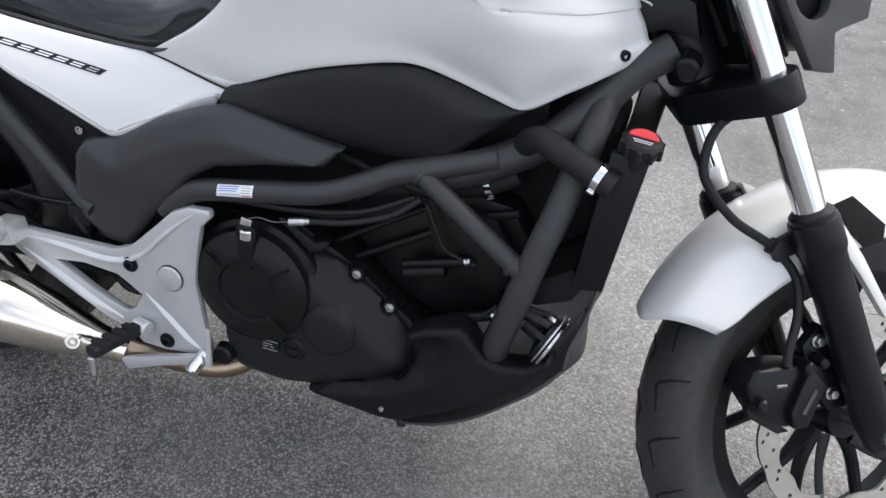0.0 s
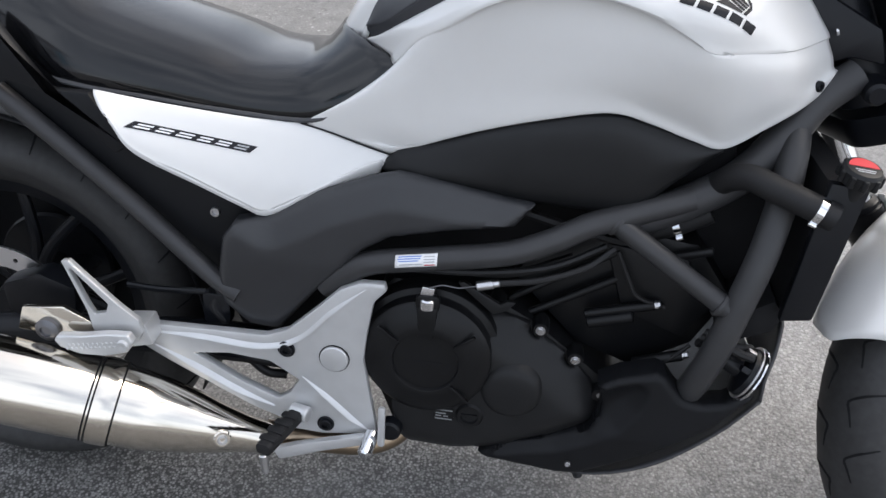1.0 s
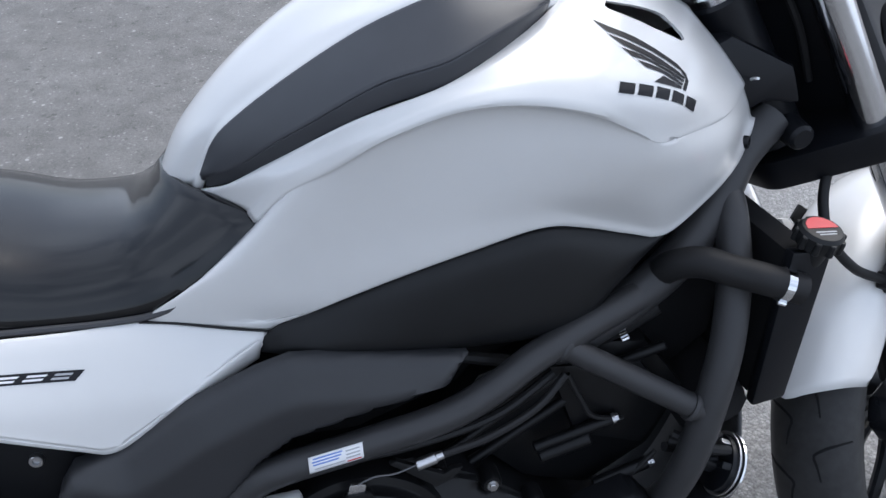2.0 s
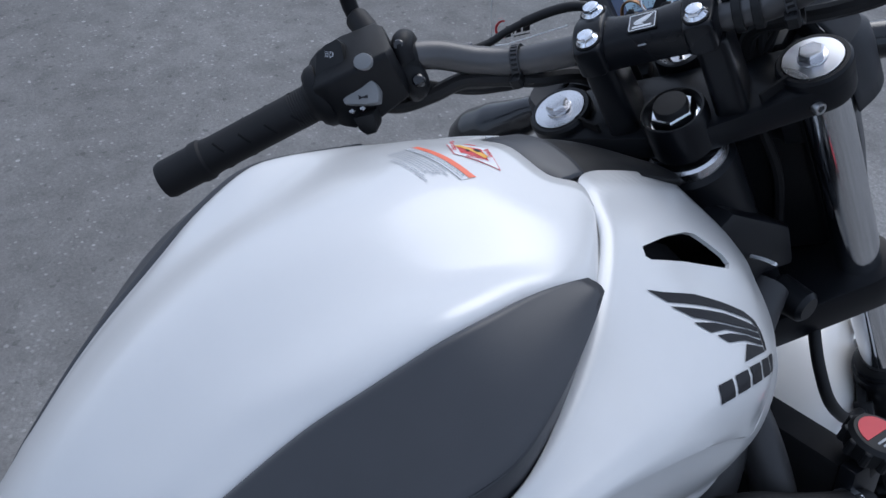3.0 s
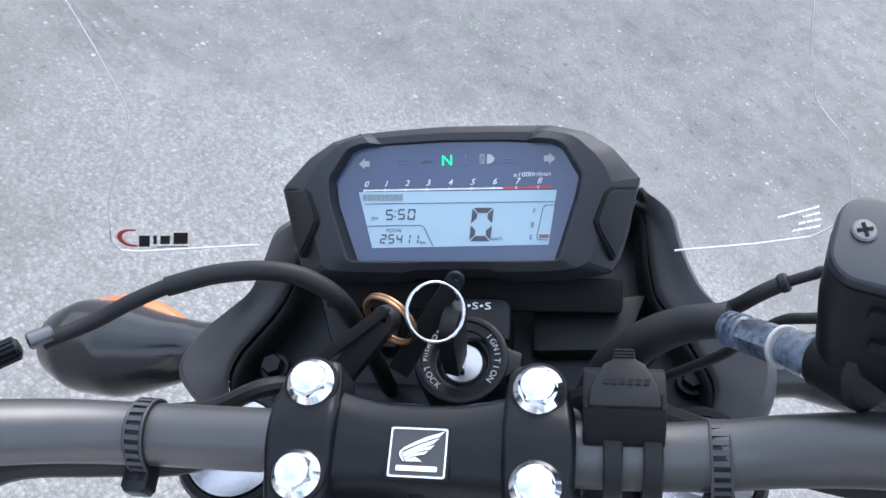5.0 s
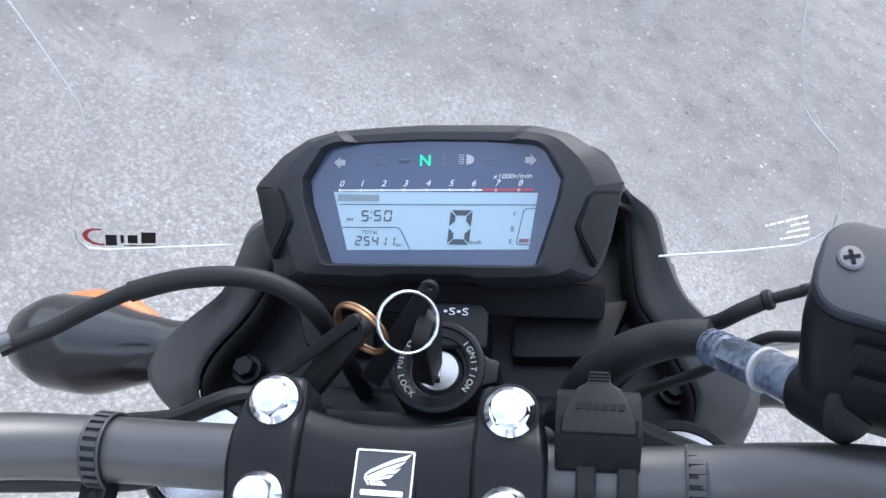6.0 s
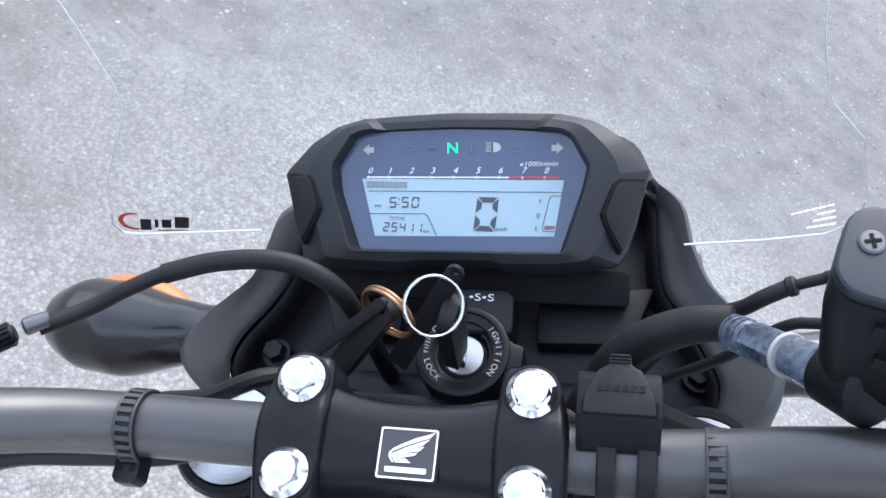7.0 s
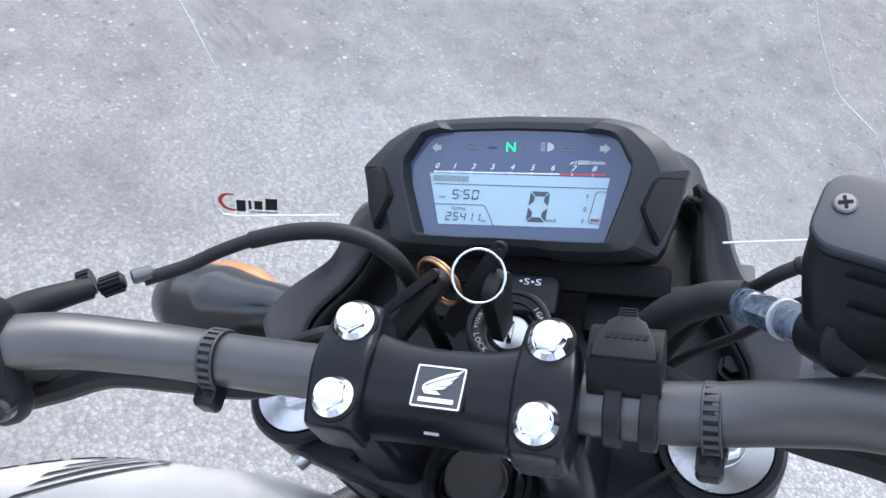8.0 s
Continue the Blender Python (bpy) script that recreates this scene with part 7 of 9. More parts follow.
for du, dv, sc in ((0.0088, 0.0030, 1.0), (-0.0046, -0.0001, 0.7)):
    bm = bmesh.new()
    m = facing(DIM_AT, RIDER) @ Matrix.Translation((du, dv, 0)) @ Matrix.Rotation(radians(-100), 4, "Z") @ Matrix.Scale(sc, 4)
    slab(bm, m, [(0.0002, -0.0024)] + [(0.0002 + 0.0030 * math.cos(radians(a)), 0.0024 * math.sin(radians(a))) for a in range(-80, 81, 20)] + [(0.0002, 0.0024)], 0.0008, 0.0014, holes=[circle(0.0013, 0, 0.0010, 10, 0.0017)])
    for k in range(4):
        slab(bm, m, [(-0.0036, -0.0019 + 0.0012 * k), (-0.0006, -0.0019 + 0.0012 * k), (-0.0006, -0.0015 + 0.0012 * k), (-0.0036, -0.0015 + 0.0012 * k)], 0.0008, 0.0014)
    part("lamp_symbol", bm, INKGREY, dimmer)
writing("pass_lettering", "PASS", 0.0044, facing(DIM_AT, RIDER) @ Matrix.Translation((-0.0128, -0.0030, 0.0012)) @ Matrix.Rotation(radians(-70), 4, "Z"), INKGREY, switch, "grey lettering")
bm = bmesh.new()
slab(bm, facing((-0.0610, 0.2010, 0.0960), (-0.86, -0.2, 0.3)), [(-0.010, -0.003), (-0.006, -0.006), (0.006, -0.007), (0.007, 0.010), (-0.004, 0.009), (-0.010, 0.005)], -0.010, 0.008, edge=0.0025)
part("indicator_switch", bm, BLACK, switch, "black turn signal switch")
for du, dv in ((-0.0100, 0.0095), (-0.0090, 0.0010)):
    bm = bmesh.new()
    slab(bm, facing(HORN_AT, RIDER) @ Matrix.Translation((du, dv, 0)) @ Matrix.Rotation(radians(90), 4, "Z"), [(-0.0020, 0), (0, 0.0018), (0, 0.0008), (0.0018, 0.0008), (0.0018, -0.0008), (0, -0.0008), (0, -0.0018)], -0.002, 0.0006, holes=[circle(0, 0, 0.0005, 6)])
    part("arrow_symbol", bm, INKGREY, switch)

perch = new("clutch_lever_perch")
perch.parent = bike
tagged(perch, "black clutch lever clamp with two bolts")
BD = (Vector((-0.014, 0.190, 0.108)) - Vector((0.003, 0.164, 0.094))).normalized()
pm = STEER @ frame_of((-0.0085, 0.1805, 0.1045), BD, (0, 0, 1))
bm = bmesh.new()
lathe(bm, pm, [(0.0113, -0.0090), (0.0150, -0.0090), (0.0160, -0.0065), (0.0160, 0.0065), (0.0150, 0.0090), (0.0113, 0.0090)], 32, closed=True)
part("perch_ring", bm, MATTE, perch)
bm = bmesh.new()
tube(bm, [S(0.006, 0.184, 0.100), S(0.0216, 0.1874, 0.085), S(0.0362, 0.1837, 0.070), S(0.0426, 0.1794, 0.064)], [0.0075, 0.0066, 0.0058, 0.0052], 12, flat=0.7)
part("perch_arm", bm, MATTE, perch)
bm = bmesh.new()
tube(bm, [S(-0.008, 0.181, 0.108), S(-0.016, 0.178, 0.097), S(-0.021, 0.175, 0.086), S(-0.016, 0.184, 0.074)], [0.012, 0.013, 0.011, 0.007], 14, 24)
part("perch_clamp_half", bm, MATTE, perch)
bm = bmesh.new()
tube(bm, [S(0.0060, 0.1800, 0.1060), S(0.0030, 0.1775, 0.1130), S(-0.0050, 0.1750, 0.1170), S(-0.0130, 0.1740, 0.1160), S(-0.0180, 0.1735, 0.1080)], [0.0085, 0.0092, 0.0092, 0.0090, 0.0080], 18, 30)
part("perch_cap", bm, MATTE, perch, "rounded black clamp cap")
bm = bmesh.new()
tube(bm, [S(0.0075, 0.1700, 0.1090), S(0.0040, 0.1775, 0.1225), S(0.0030, 0.1860, 0.1120)], 0.0004, 6)
part("cap_joint", bm, VOID, perch)
for p, ax in (((-0.0120, 0.1745, 0.1180), (-0.55, -0.30, 0.78)), ((-0.0250, 0.1680, 0.0925), (-0.62, -0.35, 0.70))):
    bm = bmesh.new()
    rod(bm, S(*p), S(*(Vector(p) + Vector(ax).normalized() * 0.0078)), 0.0055, 0.0050, 20, 0.0016)
    part("perch_bolt", bm, GLOSSBLACK, perch, "black capped bolt")
for p, r, l in (((0.0472, 0.1725, 0.060), 0.0042, 0.0060), ((0.0455, 0.1845, 0.0625), 0.0056, 0.0036)):
    bm = bmesh.new()
    d = Vector((0.55, -0.80, -0.15)).normalized()
    rod(bm, S(*(Vector(p) - d * l)), S(*(Vector(p) + d * l)), r, r, 20, 0.001)
    knob = part("cable_knob", bm, SATIN, perch, "knurled black cable adjuster")
    for k in range(14):
        a = 2 * math.pi * k / 14
        f = frame_of(p, d)
        bm = bmesh.new()
        c0, c1 = f @ Vector((r * math.cos(a), r * math.sin(a), -l * 0.8)), f @ Vector((r * math.cos(a), r * math.sin(a), l * 0.8))
        rod(bm, S(*c0), S(*c1), 0.0010, 0.0010, 6)
        part("knurl", bm, SATIN, knob)
bm = bmesh.new()
rod(bm, S(0.054, 0.168, 0.055), S(0.060, 0.160, 0.052), 0.0038, 0.0034, 14, 0.001)
part("cable_ferrule", bm, SCREW, perch)
bm = bmesh.new()
tube(bm, [S(0.014, 0.204, 0.076), S(-0.012, 0.270, 0.076), S(-0.050, 0.345, 0.082), S(-0.066, 0.372, 0.088)], [0.0065, 0.006, 0.006, 0.0075], 12, flat=0.7)
part("clutch_lever", bm, ALLOY, bike, "bright clutch lever below the grip")
bm = bmesh.new()
tube(bm, [S(0.056, 0.165, 0.050), S(0.0683, 0.1491, 0.044), S(0.0773, 0.1351, 0.044), S(0.0855, 0.1208, 0.043), S(0.090, 0.108, 0.0425)], 0.0034, 12)
part("clutch_cable", bm, RUBBER, bike, "black clutch cable")
bm = bmesh.new()
tube(bm, [S(0.0855, 0.1208, 0.043), S(0.0922, 0.1006, 0.042), S(0.0952, 0.0795, 0.040), S(0.095, 0.064, 0.034), S(0.0912, 0.0518, 0.022), S(0.0884, 0.048, -0.005), S(0.080, 0.044, -0.060)], 0.0043, 14)
part("cable_sleeve", bm, RUBBER, bike, "black rubber cable sleeve")
for path, r in (([(-0.026, 0.214, 0.082), (-0.018, 0.200, 0.068), (-0.006, 0.176, 0.062), (0.005, 0.152, 0.060), (0.010, 0.125, 0.050), (0.016, 0.098, 0.036), (0.035, 0.072, 0.014), (0.055, 0.042, -0.04)], 0.0070),
                ([(-0.010, 0.190, 0.085), (0.010, 0.158, 0.046), (0.028, 0.137, 0.026), (0.0375, 0.1230, 0.018), (0.0412, 0.100, 0.018), (0.0525, 0.0702, 0.017), (0.062, 0.048, -0.05)], 0.0040),
                ([(-0.016, -0.196, 0.085), (0.012, -0.160, 0.046), (0.024, -0.128, 0.032), (0.040, -0.092, 0.020), (0.058, -0.060, 0.0), (0.062, -0.048, -0.05)], 0.0065)):
    bm = bmesh.new()
    tube(bm, [S(*p) for p in path], r, 10)
    part("bar_wiring", bm, RUBBER, bike, "black wiring tied under the bar")

mirror = new("left_mirror")
mirror.parent = bike
tagged(mirror, "black rear view mirror on a bent stalk")
bm = bmesh.new()
tube(bm, [S(0.0150, 0.2110, 0.1135), S(0.0173, 0.2130, 0.115), S(0.0260, 0.2198, 0.1195), S(0.0345, 0.2270, 0.1235), S(0.0362, 0.2285, 0.1243)], [0.0092, 0.0098, 0.0102, 0.0102, 0.0088], 20)
part("stalk_boot", bm, RUBBER, mirror, "rubber boot")
bm = bmesh.new()
tube(bm, [S(0.0050, 0.1985, 0.100), S(0.0145, 0.2067, 0.111), S(0.0260, 0.2195, 0.1190), S(0.0350, 0.2280, 0.1240), S(0.0395, 0.2298, 0.1330), S(0.043, 0.229, 0.146), S(0.045, 0.232, 0.161), S(0.046, 0.246, 0.173), S(0.047, 0.264, 0.184), S(0.047, 0.286, 0.196)], 0.0066, 16, 60)
part("stalk", bm, MATTE, mirror)
bm = bmesh.new()
tube(bm, [S(0.0472, 0.2810, 0.1940), S(0.0475, 0.2825, 0.1945), S(0.0553, 0.3073, 0.1995), S(0.0630, 0.3290, 0.2040), S(0.0640, 0.3315, 0.2046), S(0.0645, 0.3325, 0.2048), S(0.0720, 0.3560, 0.2100), S(0.0760, 0.3700, 0.2140)], [0.0070, 0.0076, 0.0102, 0.0126, 0.0126, 0.0134, 0.0140, 0.0150], 20, 48)
part("stalk_socket", bm, MATTE, mirror)
MM = STEER @ frame_of((0.0601, 0.4119, 0.2545), (-0.7926, -0.4268, 0.4355), (0, 0, 1)) @ Matrix.Rotation(-0.5412, 4, "Z")
oval = [(0.078 * math.copysign(abs(math.cos(a)) ** 0.55, math.cos(a)), 0.046 * math.copysign(abs(math.sin(a)) ** 0.55, math.sin(a))) for a in (2 * math.pi * i / 72 for i in range(72))]
bm = bmesh.new()
rings = []
for z, g in ((-0.030, 0.35), (-0.026, 0.70), (-0.012, 0.97), (0.0, 1.04), (0.003, 1.03), (0.003, 0.96), (0.0005, 0.95)):
    rings.append([MM @ Vector((x * g, y * g, z)) for x, y in oval])
loft(bm, rings)
part("mirror_housing", bm, MATTE, mirror)
bm = bmesh.new()
slab(bm, MM, [(x * 0.96, y * 0.96) for x, y in oval], 0.0006, 0.0018)
part("mirror_glass", bm, MIRROR, mirror, "silvered mirror glass")

GREYB = material("grey_black_bezel_plastic", (0.017, 0.018, 0.021), 0.42, spec=0.4, vary=0.06, bump=0.05, bump_size=1400)
# ---- dial -------------------------------------------------------------------
dial = new("instrument_dial")
dial.parent = bike
tagged(dial, "black digital instrument panel with a pale lit display")
OUTER = [(-0.0487, 0.0418), (-0.0614, 0.0382), (-0.0740, 0.0298), (-0.0873, 0.0149), (-0.0855, 0.0087), (-0.0809, -0.0092), (-0.0770, -0.0220), (-0.0760, -0.0280), (-0.0699, -0.0300), (-0.0555, -0.0308), (-0.0246, -0.0314), (-0.0219, -0.0290), (0.0199, -0.0278), (0.0240, -0.0302), (0.0526, -0.0292), (0.0735, -0.0252), (0.0775, -0.0190), (0.0812, -0.0063), (0.0848, 0.0118), (0.0868, 0.0190), (0.0742, 0.0334), (0.0618, 0.0414), (0.0468, 0.0447), (0.0214, 0.0450), (-0.0056, 0.0449), (-0.0277, 0.0436)]
GLASS = [(-0.0515, 0.0325), (-0.0465, 0.0346), (-0.0326, 0.0359), (-0.0051, 0.0372), (0.0218, 0.0371), (0.0455, 0.0360), (0.0508, 0.0333), (0.0585, 0.0198), (0.0565, 0.0099), (0.0475, -0.0197), (-0.0478, -0.0210), (-0.0578, 0.0064), (-0.0598, 0.0182)]
bm = bmesh.new()
slab(bm, DIAL, [(x * 0.97, y * 0.97) for x, y in OUTER], -0.040, -0.004, edge=0.004)
part("dial_back", bm, BLACK, dial)
bm = bmesh.new()


def ray_loop(poly, n):
    """The outline met by n rays from the middle."""
    out = []
    for k in range(n):
        a = 2 * math.pi * k / n
        d = Vector((math.cos(a), math.sin(a) * 0.5)).normalized()
        best = None
        for i in range(len(poly)):
            p, q = Vector(poly[i]), Vector(poly[(i + 1) % len(poly)])
            e = q - p
            det = d.x * -e.y + e.x * d.y
            if abs(det) < 1e-12:
                continue
            t = (p.x * -e.y + e.x * p.y) / det
            s = (d.x * p.y - d.y * p.x) / det
            if t > 0 and -1e-6 <= s <= 1 + 1e-6:
                best = t if best is None else max(best, t)
        out.append(d * best)
    return out


o_loop, g_loop = ray_loop(OUTER, 120), ray_loop(GLASS, 120)
rings = []
for mixv, z, grow in ((0.0, -0.014, 0.985), (-0.02, -0.004, 1.0), (0.0, 0.000, 1.0), (0.06, 0.0012, 1.0), (0.40, 0.0062, 1.0), (0.44, 0.0068, 1.0), (0.88, 0.0086, 1.0), (0.92, 0.0084, 1.0), (0.97, 0.0016, 1.0), (1.0, -0.0006, 1.0)):
    # the strip between the two side pieces lies lower
    rings.append([DIAL @ Vector((*(o.lerp(g, mixv) * grow), z * (0.30 if -0.0478 < o.x < 0.0452 and o.y > 0.03 and z > 0 else 1.0))) for o, g in zip(o_loop, g_loop)])
loft(bm, rings, True, False)
part("dial_bezel", bm, GREYB, dial, "dark grey moulded bezel", sharp=14)
for s in (-1, 1):
    bm = bmesh.new()
    p = [(0.0850, 0.0150), (0.0728, 0.0142), (0.0700, 0.0115), (0.0655, -0.0020), (0.0670, -0.0068), (0.0745, -0.0200), (0.0795, -0.0090), (0.0838, 0.0090)]
    tilt = DIAL @ Matrix.Translation((s * 0.0855, 0, 0.0004)) @ Matrix.Rotation(s * radians(25), 4, "Y")
    for name, mat, grow, lo, hi in (("insert_gap", VOID, 1.0, -0.006, 0.0008), ("bezel_side_insert", BLACK, 0.90, -0.006, 0.0018)):
        q = [(s * (((x - 0.0752) * grow + 0.0752) - 0.0855) * 1.08, (y + 0.002) * grow - 0.002) for x, y in p]
        bm = bmesh.new()
        slab(bm, tilt, q if s < 0 else q[::-1], lo, hi, edge=0.0006)
        part(name, bm, mat, dial)
    bm = bmesh.new()
    end = (-0.0482, 0.0428) if s < 0 else (0.0456, 0.0444)
    path = [(end[0], end[1] - 0.0012, 0.0004), (end[0] - s * 0.0004, end[1] - 0.0040, 0.0034), (end[0] + s * 0.0026, end[1] - 0.0085, 0.0040)]
    tube(bm, [DIAL @ Vector(p) for p in path], 0.0006, 6)
    part("bezel_gap", bm, VOID, dial)
bm = bmesh.new()
slab(bm, DIAL, GLASS, -0.004, 0.0)
face = part("dial_face", bm, DASHGLASS, dial, "blue grey dial face")
LCD_OUT = [(-0.0483, 0.0130), (0.0483, 0.0138), (0.0446, -0.0123), (-0.0408, -0.0145)]
bm = bmesh.new()
slab(bm, DIAL, LCD_OUT, -0.001, 0.0002)
lcd = part("lcd_window", bm, LCD, dial, "pale blue grey display window")
DZ = 0.00022


def bar(name, pts, mat, parent, z=DZ):
    bm = bmesh.new()
    slab(bm, DIAL, pts, z - 0.0001, z + 0.0002)
    return part(name, bm, mat, parent, smooth=False)


def line(a, b, w):
    a, b = Vector(a), Vector(b)
    d = (b - a).normalized()
    q = Vector((-d.y, d.x)) * w / 2
    return [tuple(a - q), tuple(b - q), tuple(b + q), tuple(a + q)]


SEGS = {"0": "abcdef", "1": "bc", "2": "abged", "4": "fgbc", "5": "afgcd"}


def digit(ch, x, y, w, h, t, parent, name="lcd_segment", lean=0.10):
    """A seven bar figure with its lower left corner at (x, y)."""
    g = t * 0.12
    place = {"a": ((0, h), (w, h)), "b": ((w, h), (w, h / 2)), "c": ((w, h / 2), (w, 0)), "d": ((0, 0), (w, 0)), "e": ((0, h / 2), (0, 0)), "f": ((0, h), (0, h / 2)), "g": ((0, h / 2), (w, h / 2))}
    for s in SEGS[ch]:
        bm = bmesh.new()
        a, b = (Vector(p) for p in place[s])
        d = (b - a).normalized()
        a, b = a + d * (g + t * 0.1), b - d * (g + t * 0.1)
        q = Vector((-d.y, d.x)) * t / 2
        c = Vector((w / 2, h / 2))
        inw = q if (c - a).dot(q) > 0 else -q
        if s == "g":
            pts = [a, a + d * t * 0.5 + q, b - d * t * 0.5 + q, b, b - d * t * 0.5 - q, a + d * t * 0.5 - q]
        else:
            pts = [a, b, b - d * t * 0.9 + inw * 2, a + d * t * 0.9 + inw * 2]
        pts = [(x + p.x + lean * p.y, y + p.y) for p in pts]
        area = sum(p[0] * q2[1] - q2[0] * p[1] for p, q2 in zip(pts, pts[1:] + pts[:1]))
        slab(bm, DIAL, pts if area > 0 else pts[::-1], DZ - 0.0001, DZ + 0.0002)
        part(name, bm, LCDINK, parent, smooth=False)


digit("0", 0.0068, -0.0108, 0.0102, 0.0160, 0.0025, lcd, lean=0.09)
for k, ch in enumerate("5"):
    digit(ch, -0.0346, -0.0008, 0.0036, 0.0052, 0.0007, lcd)
for k, ch in enumerate("50"):
    digit(ch, -0.0286 + 0.0050 * k, -0.0006, 0.0036, 0.0052, 0.0007, lcd)
for dy in (0.0006, 0.0032):
    bar("lcd_colon", [(-0.0301 + dy * 0.1, dy), (-0.0295 + dy * 0.1, dy), (-0.0295 + dy * 0.1, dy + 0.0006), (-0.0301 + dy * 0.1, dy + 0.0006)], LCDINK, lcd)
for k, ch in enumerate("25411"):
    digit(ch, -0.0370 + 0.0040 * k, -0.0122, 0.0029, 0.0044, 0.0006, lcd)


def print_at(name, text, size, u, v, mat, parent, turn=0.0, shear=0.0, squeeze=1.0, align="CENTER"):
    return writing(name, text, size, DIAL @ Matrix.Translation((u, v, DZ)) @ Matrix.Rotation(radians(turn), 4, "Z"), mat, parent, align=align, shear=shear, squeeze=squeeze)


print_at("pm_print", "PM", 0.0022, -0.0400, -0.0002, LCDINK, lcd, 1, 0.15, 1.15)
print_at("total_print", "TOTAL", 0.0026, -0.0302, -0.0060, LCDINK, lcd, 1, 0.2, 1.0)
print_at("km_print", "km", 0.0023, -0.0160, -0.0116, LCDINK, lcd, 1, 0.2)
print_at("speed_unit_print", "km/h", 0.0027, 0.0200, -0.0096, LCDINK, lcd, 1, 0.2)
print_at("full_print", "F", 0.0030, 0.0378, 0.0036, LCDINK, lcd)
print_at("empty_print", "E", 0.0030, 0.0362, -0.0090, LCDINK, lcd)
bar("fuel_symbol", [(0.0360, -0.0042), (0.0376, -0.0042), (0.0378, -0.0016), (0.0362, -0.0016)], LCDGREY, lcd)
bar("fuel_bar", [(0.0400, -0.0092), (0.0446, -0.0091), (0.0448, -0.0074), (0.0402, -0.0075)], LCDRED, lcd)
for a, b in (((0.0480, 0.0066), (0.0432, 0.0064)), ((0.0432, 0.0064), (0.0419, 0.0054)), ((0.0419, 0.0054), (0.0390, -0.0088)), ((0.0390, -0.0088), (0.0396, -0.0100)), ((0.0396, -0.0100), (0.0446, -0.0101)),
             ((-0.0447, 0.0071), (0.0479, 0.0082)), ((-0.0443, -0.0038), (-0.0170, -0.0033)), ((-0.0170, -0.0033), (-0.0154, -0.0042)), ((-0.0154, -0.0042), (-0.0106, -0.0134))):
    bar("lcd_rule", line(a, b, 0.00032), LCDINK, lcd)
for k in range(9):
    u = -0.0460 + 0.00225 * k
    bar("rev_bar", [(u, 0.0087), (u + 0.0020, 0.0087), (u + 0.0020, 0.0118), (u, 0.0118)], LCDGREY, lcd)
bar("rev_scale_line", line((-0.0460, 0.0137), (0.0226, 0.0147), 0.0007), INKWHITE, face)
bar("rev_scale_red_line", line((0.0226, 0.0147), (0.0460, 0.0151), 0.0008), INKRED, face)
REVS = [-0.0451, -0.0352, -0.0247, -0.0143, -0.0035, 0.0074, 0.0180, 0.0289, 0.0394]
for k, u in enumerate(REVS):
    v = 0.0137 + (u + 0.046) / 0.092 * 0.0014
    print_at("rev_figure", str(k), 0.0041, u + 0.0004, v + 0.0031, INKWHITE, face, 1, 0.32, 1.10)
    bar("rev_tick", line((u, v - 0.0006), (u, v + 0.0006), 0.0010), INKWHITE, face)
print_at("rev_unit_print", "x1000r/min", 0.0032, 0.0363, 0.0212, INKWHITE, face, 1.5, 0.2, 1.2)
print_at("neutral_lamp", "N", 0.0072, -0.0046, 0.0280, GREENLAMP, face, 1, 0, 1.05)
for s, u, v in ((-1, -0.0455, 0.0269), (1, 0.0444, 0.0288)):
    p = [(s * 0.0030, 0.0), (0.0, 0.0028), (0.0, 0.0014), (-s * 0.0024, 0.0014), (-s * 0.0024, -0.0014), (0.0, -0.0014), (0.0, -0.0028)]
    p = [(u + x, v + y) for x, y in p]
    bar("turn_arrow", p if s < 0 else p[::-1], INKGREY, face)
bar("high_beam_symbol", [(0.0148, 0.0264)] + [(0.0148 + 0.0036 * math.cos(radians(a)), 0.0288 + 0.0024 * math.sin(radians(a))) for a in range(-80, 81, 20)] + [(0.0148, 0.0312)], INKGREY, face)
for k in range(5):
    bar("beam_line", line((0.0112, 0.0268 + 0.0010 * k), (0.0138, 0.0268 + 0.0010 * k), 0.0004), INKGREY, face)
for u, w, h in ((-0.0259, 0.0060, 0.0030), (-0.0147, 0.0056, 0.0014), (0.0256, 0.0062, 0.0022)):
    o = rounded(u - w / 2, u + w / 2, 0.0280 - h / 2, 0.0280 + h / 2, 0.0006)
    i = rounded(u - w / 2 + 0.0004, u + w / 2 - 0.0004, 0.0280 - h / 2 + 0.0004, 0.0280 + h / 2 - 0.0004, 0.0003)
    bm = bmesh.new()
    slab(bm, DIAL, o, DZ - 0.0001, DZ + 0.0002, holes=[i])
    part("dim_warning_symbol", bm, INKDIM, face, smooth=False)
bar("temperature_symbol", line((0.0045, 0.0262), (0.0045, 0.0310), 0.0006), INKDIM, face)
bar("temperature_base", line((0.0030, 0.0264), (0.0066, 0.0264), 0.0004), INKDIM, face)
bm = bmesh.new()
box(bm, DIAL, -0.0700, 0.0800, -0.0440, -0.0270, -0.036, -0.020, 0.003)
part("dial_bracket", bm, VOID, dial)

